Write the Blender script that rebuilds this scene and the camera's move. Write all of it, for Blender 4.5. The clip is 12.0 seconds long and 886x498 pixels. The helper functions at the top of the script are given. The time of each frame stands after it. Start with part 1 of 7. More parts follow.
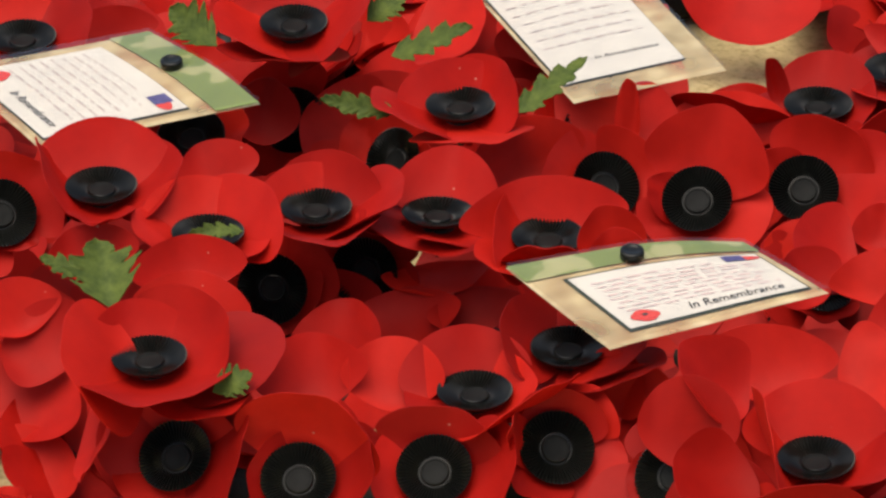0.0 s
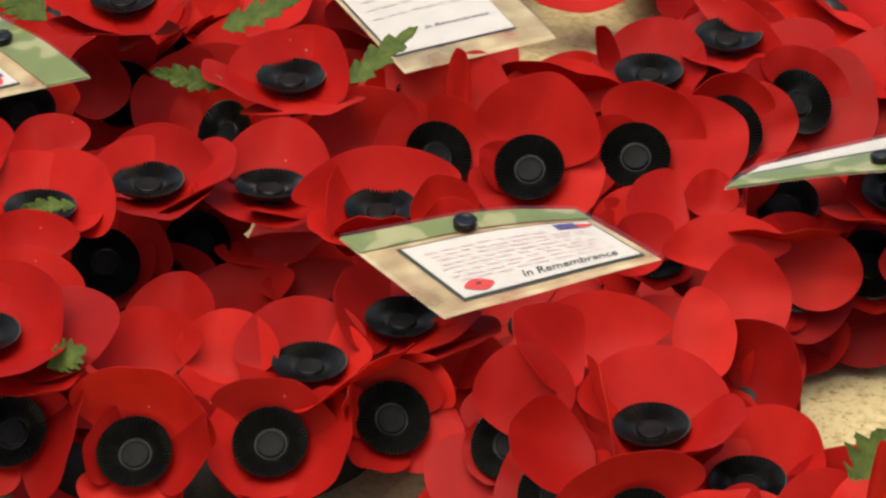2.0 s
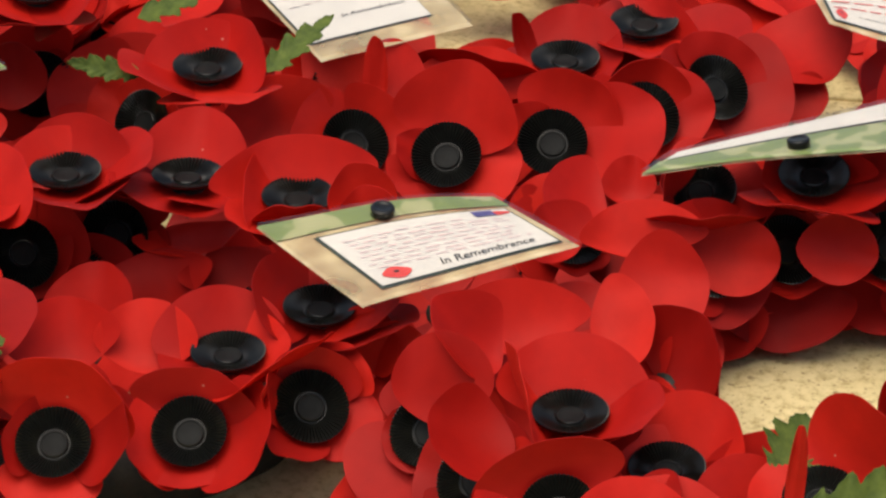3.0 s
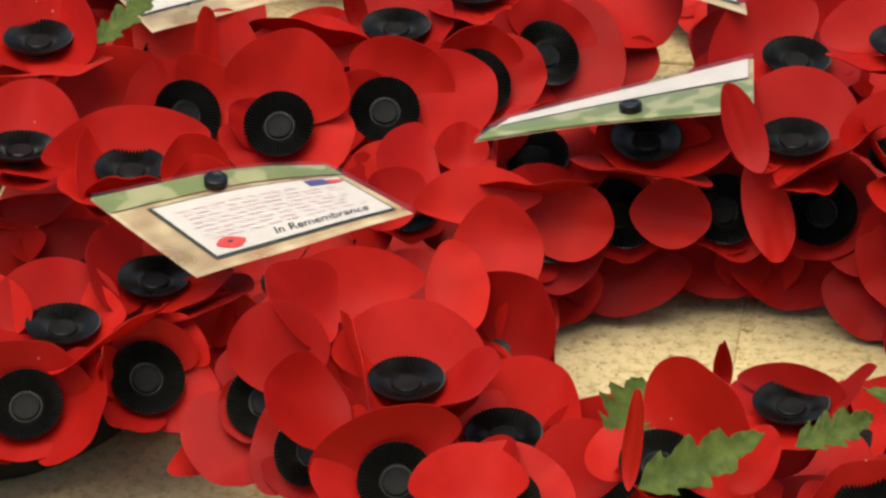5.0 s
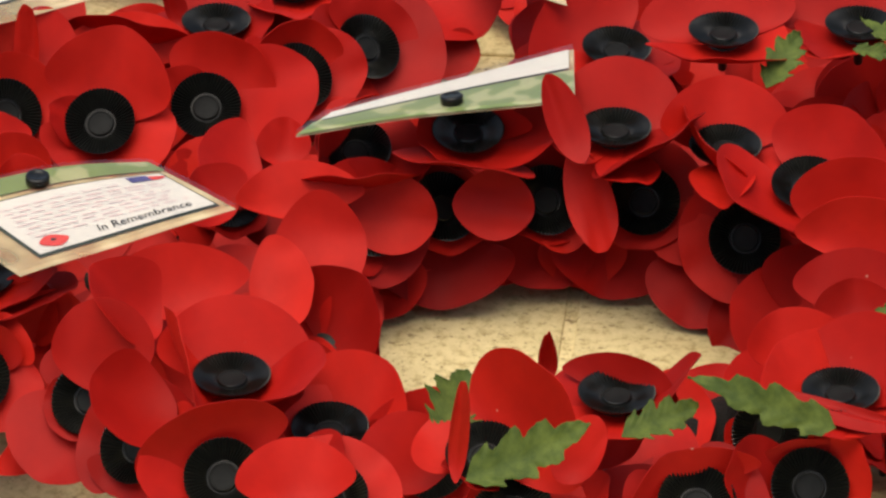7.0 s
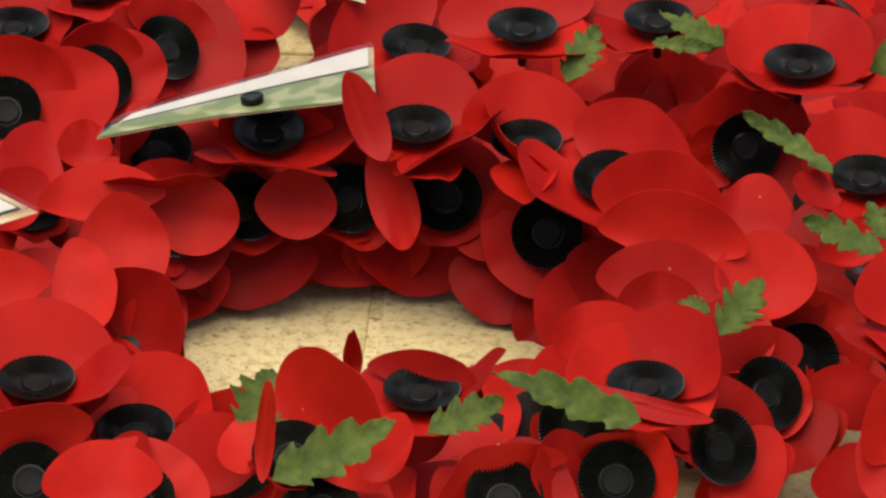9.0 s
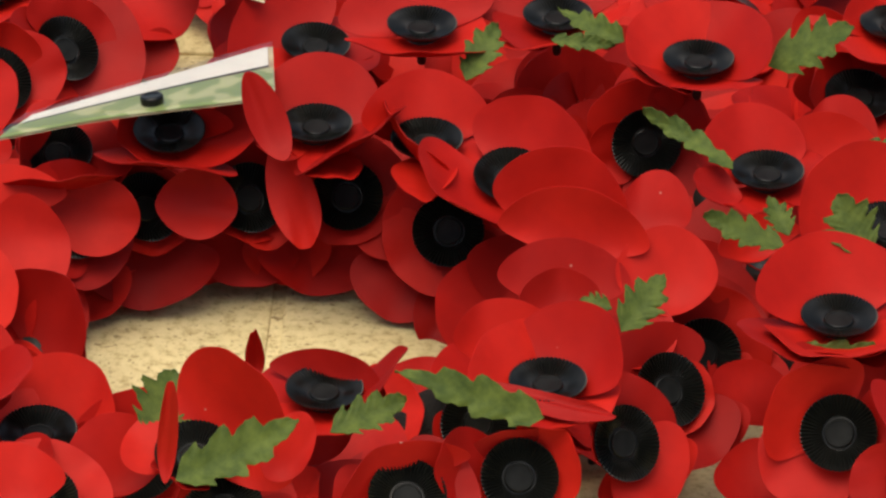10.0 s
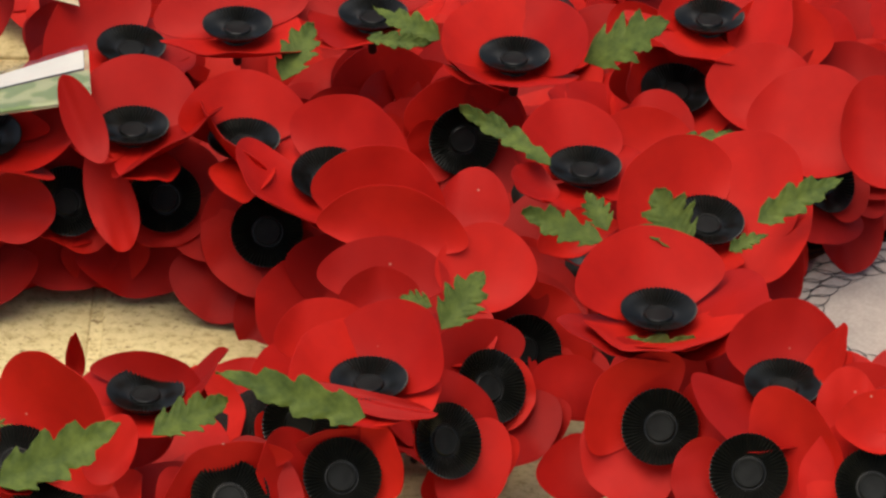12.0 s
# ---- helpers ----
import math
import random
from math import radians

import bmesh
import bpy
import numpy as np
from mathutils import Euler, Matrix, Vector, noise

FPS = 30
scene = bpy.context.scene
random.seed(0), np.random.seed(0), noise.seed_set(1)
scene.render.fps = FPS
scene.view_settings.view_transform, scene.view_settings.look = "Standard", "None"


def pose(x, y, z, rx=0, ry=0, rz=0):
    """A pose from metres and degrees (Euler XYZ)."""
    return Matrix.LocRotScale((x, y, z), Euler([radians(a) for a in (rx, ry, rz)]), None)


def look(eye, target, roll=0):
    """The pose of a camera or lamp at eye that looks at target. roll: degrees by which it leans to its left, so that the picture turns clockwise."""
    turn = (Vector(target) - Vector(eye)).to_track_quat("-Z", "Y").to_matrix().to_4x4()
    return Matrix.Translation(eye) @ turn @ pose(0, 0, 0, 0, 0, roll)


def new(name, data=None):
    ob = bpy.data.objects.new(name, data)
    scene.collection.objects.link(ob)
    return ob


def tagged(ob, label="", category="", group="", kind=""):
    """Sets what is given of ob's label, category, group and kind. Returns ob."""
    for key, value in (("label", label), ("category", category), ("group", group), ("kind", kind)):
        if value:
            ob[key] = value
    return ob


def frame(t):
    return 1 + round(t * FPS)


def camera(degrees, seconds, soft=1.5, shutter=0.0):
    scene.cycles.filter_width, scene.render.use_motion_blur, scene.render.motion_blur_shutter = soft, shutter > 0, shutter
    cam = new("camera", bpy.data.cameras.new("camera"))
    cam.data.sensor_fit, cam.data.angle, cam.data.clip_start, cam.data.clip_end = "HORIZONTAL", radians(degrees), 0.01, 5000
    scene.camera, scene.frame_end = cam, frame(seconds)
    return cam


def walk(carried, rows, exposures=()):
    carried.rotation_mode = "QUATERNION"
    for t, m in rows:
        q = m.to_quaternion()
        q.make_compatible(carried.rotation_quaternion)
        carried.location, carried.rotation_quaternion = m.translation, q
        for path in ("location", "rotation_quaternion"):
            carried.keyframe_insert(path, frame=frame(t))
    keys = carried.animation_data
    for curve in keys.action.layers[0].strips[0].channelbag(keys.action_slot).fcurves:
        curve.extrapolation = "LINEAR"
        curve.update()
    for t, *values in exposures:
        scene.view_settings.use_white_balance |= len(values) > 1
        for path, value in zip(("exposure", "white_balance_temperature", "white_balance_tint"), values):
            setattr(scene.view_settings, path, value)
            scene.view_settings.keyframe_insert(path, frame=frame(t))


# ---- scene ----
cam = camera(8.4, 12.0, soft=2.5)
walk(cam, [
    (0.0, pose(0, 0, 1.25, 63.354, 0, 5.707)),
    (0.5, pose(0, 0, 1.25, 63.272, 0, 5.279)),
    (1.0, pose(0, 0, 1.25, 63.197, 0, 4.803)),
    (1.5, pose(0, 0, 1.25, 63.134, 0, 4.386)),
    (2.0, pose(0, 0, 1.25, 63.075, 0, 3.932)),
    (2.5, pose(0, 0, 1.25, 63.018, 0, 3.514)),
    (3.0, pose(0, 0, 1.25, 62.960, 0, 3.055)),
    (5.0, pose(0, 0, 1.25, 62.656, 0, 1.283)),
    (5.5, pose(0, 0, 1.25, 62.609, 0, 0.876)),
    (6.0, pose(0, 0, 1.25, 62.595, 0, 0.392)),
    (6.5, pose(0, 0, 1.25, 62.598, 0, -0.089)),
    (7.0, pose(0, 0, 1.25, 62.597, 0, -0.605)),
    (9.0, pose(0, 0, 1.25, 62.580, 0, -2.713)),
    (9.5, pose(0, 0, 1.25, 62.576, 0, -3.245)),
    (10.0, pose(0, 0, 1.25, 62.565, 0, -3.770)),
    (10.5, pose(0, 0, 1.25, 62.561, 0, -4.237)),
    (11.0, pose(0, 0, 1.25, 62.562, 0, -4.706)),
    (11.5, pose(0, 0, 1.25, 62.553, 0, -5.172)),
    (12.0, pose(0, 0, 1.25, 62.556, 0, -5.707)),
], exposures=[(0.0, 0.71, 7000, 10), (12.0, 0.71, 7000, 10)])

# ---- light: soft, high overcast daylight ----
world = bpy.data.worlds.new("overcast")
scene.world = world
world.use_nodes = True
wn = world.node_tree
sky = wn.nodes.new("ShaderNodeTexSky")
sky.sky_type = 'NISHITA'
sky.sun_disc = False
sky.sun_elevation, sky.sun_rotation = radians(76), radians(218)
sky.air_density, sky.dust_density = 1.0, 4.0
wn.links.new(sky.outputs[0], wn.nodes["Background"].inputs[0])
wn.nodes["Background"].inputs[1].default_value = 0.12
sun = new("sun", bpy.data.lights.new("sun", 'SUN'))
sun.data.energy, sun.data.angle, sun.data.color = 1.35, radians(60), (1.0, 0.96, 0.90)
sun.matrix_world = look((-0.7, 1.5, 4.4), (0, 2.4, 0))


# ---- materials ----
def material(name):
    m = bpy.data.materials.new(name)
    m.use_nodes = True
    return m, m.node_tree.nodes, m.node_tree.links, m.node_tree.nodes["Principled BSDF"]


def noise_tex(nodes, links, scale, detail=4, rough=0.6, coord="Object"):
    tc = nodes.new("ShaderNodeTexCoord")
    n = nodes.new("ShaderNodeTexNoise")
    n.inputs["Scale"].default_value, n.inputs["Detail"].default_value, n.inputs["Roughness"].default_value = scale, detail, rough
    links.new(tc.outputs[coord], n.inputs["Vector"])
    return n


def ramp(nodes, links, source, stops):
    r = nodes.new("ShaderNodeValToRGB")
    r.color_ramp.elements[0].position, r.color_ramp.elements[0].color = stops[0][0], (*stops[0][1], 1)
    r.color_ramp.elements[1].position, r.color_ramp.elements[1].color = stops[-1][0], (*stops[-1][1], 1)
    for pos, col in stops[1:-1]:
        r.color_ramp.elements.new(pos).color = (*col, 1)
    links.new(source, r.inputs[0])
    return r


def bump(nodes, links, source, bsdf, strength, distance):
    b = nodes.new("ShaderNodeBump")
    b.inputs["Strength"].default_value, b.inputs["Distance"].default_value = strength, distance
    links.new(source, b.inputs["Height"])
    links.new(b.outputs[0], bsdf.inputs["Normal"])
    return b


def mixed(nodes, links, kind, a, b, fac):
    m = nodes.new("ShaderNodeMix")
    m.data_type, m.blend_type = 'RGBA', kind
    if hasattr(fac, "links"):
        links.new(fac, m.inputs[0])
    else:
        m.inputs[0].default_value = fac
    for sock, v in ((m.inputs[6], a), (m.inputs[7], b)):
        if hasattr(v, "links"):
            links.new(v, sock)
        else:
            sock.default_value = (*v, 1)
    return m.outputs[2]


def red_paper():
    m, nd, lk, p = material("red paper")
    big = noise_tex(nd, lk, 55, 3)
    fine = noise_tex(nd, lk, 1400, 3)
    base = ramp(nd, lk, big.outputs[0], [(0.3, (0.49, 0.0072, 0.0038)), (0.7, (0.60, 0.0112, 0.0056))])
    info = nd.new("ShaderNodeObjectInfo")
    tone = ramp(nd, lk, info.outputs["Random"], [(0.0, (0.62, 0.55, 0.55)), (0.5, (0.92, 0.92, 0.92)), (1.0, (1.10, 1.7, 1.6))])
    col = mixed(nd, lk, 'MULTIPLY', base.outputs[0], tone.outputs[0], 1.0)
    # a few pale specks of dust
    tc = nd.new("ShaderNodeTexCoord")
    vor = nd.new("ShaderNodeTexVoronoi")
    vor.inputs["Scale"].default_value = 75
    lk.new(tc.outputs["Object"], vor.inputs["Vector"])
    dots = ramp(nd, lk, vor.outputs["Distance"], [(0.03, (1, 1, 1)), (0.055, (0, 0, 0))])
    pick = noise_tex(nd, lk, 38, 1)
    few = ramp(nd, lk, pick.outputs[0], [(0.66, (0, 0, 0)), (0.70, (1, 1, 1))])
    mask = mixed(nd, lk, 'MULTIPLY', dots.outputs[0], few.outputs[0], 1.0)
    col = mixed(nd, lk, 'MIX', col, (0.62, 0.30, 0.22), mask)
    lk.new(col, p.inputs["Base Color"])
    p.inputs["Roughness"].default_value = 0.6
    p.inputs["Specular IOR Level"].default_value = 0.22
    bump(nd, lk, fine.outputs[0], p, 0.12, 0.0004)
    thin = nd.new("ShaderNodeBsdfTranslucent")
    lk.new(col, thin.inputs[0])
    mix = nd.new("ShaderNodeMixShader")
    mix.inputs[0].default_value = 0.30
    lk.new(p.outputs[0], mix.inputs[1])
    lk.new(thin.outputs[0], mix.inputs[2])
    lk.new(mix.outputs[0], nd["Material Output"].inputs[0])
    return m


def plain(name, low, high, scale, rough, bumpiness=0.1, spec=0.5, dist=0.0005):
    m, nd, lk, p = material(name)
    n = noise_tex(nd, lk, scale)
    c = ramp(nd, lk, n.outputs[0], [(0.3, low), (0.7, high)])
    fine = noise_tex(nd, lk, scale * 9, 3)
    col = mixed(nd, lk, 'OVERLAY', c.outputs[0], fine.outputs[0], 0.25)
    lk.new(col, p.inputs["Base Color"])
    p.inputs["Roughness"].default_value = rough
    p.inputs["Specular IOR Level"].default_value = spec
    bump(nd, lk, fine.outputs[0], p, bumpiness, dist)
    return m


def stone():
    m, nd, lk, p = material("pale limestone")
    broad = noise_tex(nd, lk, 7, 5)
    grain = noise_tex(nd, lk, 170, 5, 0.75)
    pits = noise_tex(nd, lk, 240, 3, 0.6)
    a = ramp(nd, lk, broad.outputs[0], [(0.3, (0.58, 0.48, 0.235)), (0.7, (0.69, 0.59, 0.325))])
    g = ramp(nd, lk, grain.outputs[0], [(0.32, (0.58, 0.52, 0.42)), (0.5, (0.97, 0.96, 0.94)), (0.75, (1.12, 1.12, 1.1))])
    col = mixed(nd, lk, 'MULTIPLY', a.outputs[0], g.outputs[0], 1.0)
    d = ramp(nd, lk, pits.outputs[0], [(0.33, (1, 1, 1)), (0.41, (0, 0, 0))])
    where = ramp(nd, lk, broad.outputs[0], [(0.42, (0.15, 0.15, 0.15)), (0.6, (1, 1, 1))])
    mask = mixed(nd, lk, 'MULTIPLY', d.outputs[0], where.outputs[0], 1.0)
    col = mixed(nd, lk, 'MIX', col, (0.19, 0.12, 0.05), mask)
    info = nd.new("ShaderNodeObjectInfo")
    tone = ramp(nd, lk, info.outputs["Random"], [(0.0, (0.93, 0.93, 0.92)), (1.0, (1.05, 1.04, 1.02))])
    col = mixed(nd, lk, 'MULTIPLY', col, tone.outputs[0], 1.0)
    lk.new(col, p.inputs["Base Color"])
    p.inputs["Roughness"].default_value = 0.9
    p.inputs["Specular IOR Level"].default_value = 0.2
    bump(nd, lk, grain.outputs[0], p, 0.5, 0.0015)
    return m


def leaf_cloth():
    m, nd, lk, p = material("green leaf cloth")
    big = noise_tex(nd, lk, 150, 5)
    fine = noise_tex(nd, lk, 1800, 2)
    c = ramp(nd, lk, big.outputs[0], [(0.3, (0.030, 0.054, 0.007)), (0.7, (0.095, 0.128, 0.020))])
    lk.new(c.outputs[0], p.inputs["Base Color"])
    p.inputs["Roughness"].default_value = 0.7
    p.inputs["Specular IOR Level"].default_value = 0.25
    bump(nd, lk, fine.outputs[0], p, 0.3, 0.0005)
    return m


def clear_film():
    m, nd, lk, p = material("clear plastic film")
    tr = nd.new("ShaderNodeBsdfTransparent")
    tr.inputs[0].default_value = (0.97, 0.95, 0.90, 1)
    gl = nd.new("ShaderNodeBsdfGlossy")
    gl.inputs["Roughness"].default_value = 0.12
    lw = nd.new("ShaderNodeLayerWeight")
    lw.inputs[0].default_value = 0.35
    fr = nd.new("ShaderNodeMath")
    fr.operation = 'MULTIPLY'
    fr.inputs[1].default_value = 0.16
    lk.new(lw.outputs["Facing"], fr.inputs[0])
    wob = noise_tex(nd, lk, 45, 2)
    b = nd.new("ShaderNodeBump")
    b.inputs["Strength"].default_value, b.inputs["Distance"].default_value = 0.35, 0.004
    lk.new(wob.outputs[0], b.inputs["Height"])
    lk.new(b.outputs[0], gl.inputs["Normal"])
    mix = nd.new("ShaderNodeMixShader")
    lk.new(fr.outputs[0], mix.inputs[0])
    lk.new(tr.outputs[0], mix.inputs[1])
    lk.new(gl.outputs[0], mix.inputs[2])
    lk.new(mix.outputs[0], nd["Material Output"].inputs[0])
    return m


def milky_film():
    m, nd, lk, p = material("milky plastic backing")
    n = noise_tex(nd, lk, 60, 3)
    c = ramp(nd, lk, n.outputs[0], [(0.3, (0.60, 0.48, 0.28)), (0.7, (0.74, 0.64, 0.42))])
    lk.new(c.outputs[0], p.inputs["Base Color"])
    p.inputs["Roughness"].default_value = 0.3
    tr = nd.new("ShaderNodeBsdfTransparent")
    mix = nd.new("ShaderNodeMixShader")
    f = ramp(nd, lk, noise_tex(nd, lk, 30, 2).outputs[0], [(0.35, (0.30, 0.30, 0.30)), (0.65, (0.85, 0.85, 0.85))])
    lk.new(f.outputs[0], mix.inputs[0])
    lk.new(tr.outputs[0], mix.inputs[1])
    lk.new(p.outputs[0], mix.inputs[2])
    lk.new(mix.outputs[0], nd["Material Output"].inputs[0])
    return m


def camouflage():
    m, nd, lk, p = material("green printed header")
    n = noise_tex(nd, lk, 62, 1)
    c = ramp(nd, lk, n.outputs[0], [(0.0, (0.12, 0.18, 0.06)), (0.53, (0.19, 0.26, 0.09)), (0.57, (0.36, 0.39, 0.21)), (1.0, (0.46, 0.46, 0.28))])
    lk.new(c.outputs[0], p.inputs["Base Color"])
    p.inputs["Roughness"].default_value = 0.35
    return m


RED = red_paper()
BLACK = plain("black moulded plastic", (0.0030, 0.0034, 0.0028), (0.0070, 0.0074, 0.0058), 120, 0.28, 0.06, 0.30)
MATT = plain("matt black plastic", (0.005, 0.0055, 0.005), (0.012, 0.013, 0.012), 120, 0.6, 0.06, 0.10)
DARK = plain("dark wreath base", (0.006, 0.006, 0.005), (0.016, 0.014, 0.010), 90, 0.8, 0.6, 0.2, 0.003)
STEM = plain("dark green stem plastic", (0.006, 0.009, 0.006), (0.012, 0.016, 0.010), 120, 0.5)
STONE = stone()
GREEN = leaf_cloth()
FILM = clear_film()
HEADER = camouflage()
BACKING = milky_film()
PAPER = plain("white card", (0.64, 0.65, 0.69), (0.71, 0.72, 0.76), 60, 0.8, 0.05)
CREAM = plain("cream paper", (0.36, 0.31, 0.26), (0.46, 0.40, 0.34), 60, 0.8, 0.1)
INK = plain("black ink", (0.012, 0.012, 0.014), (0.03, 0.03, 0.03), 400, 0.6)
GREENINK = plain("dark green ink", (0.015, 0.03, 0.015), (0.03, 0.05, 0.03), 400, 0.6)
PEN = plain("grey violet pen", (0.44, 0.38, 0.43), (0.58, 0.52, 0.56), 300, 0.7)
PINKPEN = plain("faint pink pen", (0.68, 0.50, 0.57), (0.74, 0.62, 0.68), 300, 0.7)
PRINTRED = plain("red print", (0.62, 0.03, 0.03), (0.70, 0.06, 0.05), 300, 0.6)
PRINTBLUE = plain("blue print", (0.05, 0.05, 0.22), (0.09, 0.08, 0.30), 300, 0.6)


# ---- building helpers ----
def mesh_of(bm, mat, name, smooth=True):
    me = bpy.data.meshes.new(name)
    bm.to_mesh(me)
    bm.free()
    me.materials.append(mat)
    for poly in me.polygons:
        poly.use_smooth = smooth
    return me


def part(name, data, parent, label="", matrix=None):
    ob = new(name, data)
    ob.parent = parent
    if matrix is not None:
        ob.matrix_local = matrix
    if label:
        ob["label"] = label
    return ob


def sheet(bm, grid, thick, normals=None):
    """A thin closed sheet from rows of points, thickened along its normals, with crisp edges."""
    nu, nv = len(grid), len(grid[0])
    pts = np.array(grid)
    if normals is None:
        nor = np.cross(np.gradient(pts, axis=0), np.gradient(pts, axis=1))
        nor /= np.maximum(np.linalg.norm(nor, axis=2, keepdims=True), 1e-12)
    else:
        nor = np.array(normals)
    top = [[bm.verts.new(pts[i, j] + nor[i, j] * thick / 2) for j in range(nv)] for i in range(nu)]
    bot = [[bm.verts.new(pts[i, j] - nor[i, j] * thick / 2) for j in range(nv)] for i in range(nu)]
    for i in range(nu - 1):
        for j in range(nv - 1):
            bm.faces.new((top[i][j], top[i + 1][j], top[i + 1][j + 1], top[i][j + 1]))
            bm.faces.new((bot[i][j], bot[i][j + 1], bot[i + 1][j + 1], bot[i + 1][j]))
    rim = [(i, 0) for i in range(nu)] + [(nu - 1, j) for j in range(1, nv)]
    rim += [(i, nv - 1) for i in range(nu - 2, -1, -1)] + [(0, j) for j in range(nv - 2, 0, -1)]
    for a, b in zip(rim, rim[1:] + rim[:1]):
        f = bm.faces.new((top[a[0]][a[1]], bot[a[0]][a[1]], bot[b[0]][b[1]], top[b[0]][b[1]]))
        for e in f.edges:
            e.smooth = False
    return bm


def revolve(bm, profile, seg, wobble=None):
    rings = []
    for k, (r, z) in enumerate(profile):
        ring = []
        for s in range(seg):
            a = 2 * math.pi * s / seg
            rr, zz = (r, z) if wobble is None else wobble(k, s, r, z)
            ring.append(bm.verts.new((rr * math.cos(a), rr * math.sin(a), zz)))
        rings.append(ring)
    for p, q in zip(rings, rings[1:]):
        for s in range(seg):
            bm.faces.new((p[s], p[(s + 1) % seg], q[(s + 1) % seg], q[s]))
    bm.faces.new(rings[0][::-1])
    bm.faces.new(rings[-1])
    return bm


# ---- poppies ----
def ribbed_centre():
    """A ribbed plastic dish with a flat button in its middle."""
    prof = [(0.0045, -0.0030), (0.0080, -0.0026), (0.0140, -0.0002), (0.0152, 0.0010), (0.0158, 0.0018), (0.0157, 0.0022),
            (0.0151, 0.0019), (0.0110, 0.0003), (0.0072, -0.0010), (0.0062, -0.0011), (0.0059, -0.0003), (0.0056, 0.0000),
            (0.0051, 0.0000), (0.0048, -0.0003), (0.0030, -0.0005), (0.0008, -0.0005)]

    def wobble(k, s, r, z):
        odd = 1 if s % 2 else -1
        if k in (3, 4, 5):
            return r + 0.00020 * odd, z + 0.00025 * odd
        if k in (6, 7, 8):
            return r, z + (0.00052, 0.00048, 0.00024)[k - 6] * odd
        return r, z
    me = mesh_of(revolve(bmesh.new(), prof, 112, wobble), BLACK, "centre", smooth=False)
    me.materials.append(MATT)
    for poly in me.polygons:
        if poly.center.z > -0.0008 and poly.center.xy.length < 0.0054:
            poly.material_index = 1
    return me


def calyx():
    """The cone and stem behind a flower."""
    prof = [(0.0014, -0.017), (0.0020, -0.016), (0.0022, -0.010), (0.0040, -0.006), (0.0075, -0.0035), (0.0075, -0.0028)]
    return mesh_of(revolve(bmesh.new(), prof, 14), STEM, "calyx")


CENTRE, CALYX = ribbed_centre(), calyx()
dice = random.Random(11)


def petal_mesh(az, lift, length, width, cup, curl, phase, roll=0):
    """One rounded paper lobe, standing off the flower's middle at the turn az and the lift given, hollowed by cup, twisted by roll."""
    length, width = length / 100, width / 100
    nu, nv = 13, 11
    a, l = radians(az), radians(lift)
    out = Vector((math.cos(a), math.sin(a), 0))
    side = Matrix.Rotation(radians(roll), 3, out * math.cos(l) + Vector((0, 0, math.sin(l)))) @ Vector((-math.sin(a), math.cos(a), 0))
    foot = out * 0.002 + Vector((0, 0, -0.0032))
    knee = out * (0.42 * length) + Vector((0, 0, -0.0052 - 0.03 * length * math.sin(l)))
    tip = out * (length * math.cos(l)) + Vector((0, 0, length * math.sin(l)))
    grid, ups = [], []
    for i in range(nu):
        a = 2 * i / (nu - 1) - 1
        row, up_row = [], []
        for j in range(nv):
            b = 2 * j / (nv - 1) - 1
            u = (0.5 + 0.5 * a * math.sqrt(1 - b * b / 2)) ** 0.80
            v = b * math.sqrt(1 - a * a / 2)
            y = width / 2 * v
            mid_line = foot * (1 - u) ** 2 + knee * (2 * u * (1 - u)) + tip * u * u
            along = ((knee - foot) * (1 - u) + (tip - knee) * u).normalized()
            rise_way = along.cross(side).normalized()
            rise = cup * y * y / max(width, 0.02) * 2.2
            flick = curl * length * max(0.0, u - 0.55) ** 2 * 1.6
            wave = 0.0010 * math.sin(phase + 4.2 * v + 2.5 * u) * u + 0.0006 * math.sin(phase * 2 + 8 * v) * u * u
            p = mid_line + side * y * (1 + 0.03 * math.sin(phase * 3 + 5 * u)) + rise_way * (rise + flick + wave)
            row.append(tuple(p))
            up_row.append(tuple(rise_way))
        grid.append(row)
        ups.append(up_row)
    return mesh_of(sheet(bmesh.new(), grid, 0.00028, ups), RED, "petal")


def stand(place, facing):
    """The pose of a flower at place whose middle looks along facing."""
    n = Vector(facing).normalized()
    x = Vector((1, 0, 0)) - n * n.x
    if x.length < 0.2:
        x = Vector((0, 1, 0)) - n * n.y
    x.normalize()
    m = Matrix((x, n.cross(x), n)).transposed().to_4x4()
    m.translation = place
    return m


def low_poppy(wreath, place, facing, *petals):
    """A lower flower whose centre is covered by the lobes of those above."""
    if len(petals) == 1:
        me = petal_mesh(*petals[0][:4], dice.uniform(0.10, 0.42), dice.uniform(-0.35, 0.1), dice.uniform(0, 6.3), *petals[0][4:])
        return part("petal", me, wreath, matrix=stand(place, facing))
    return poppy(wreath, place, facing, *petals, covered=True)


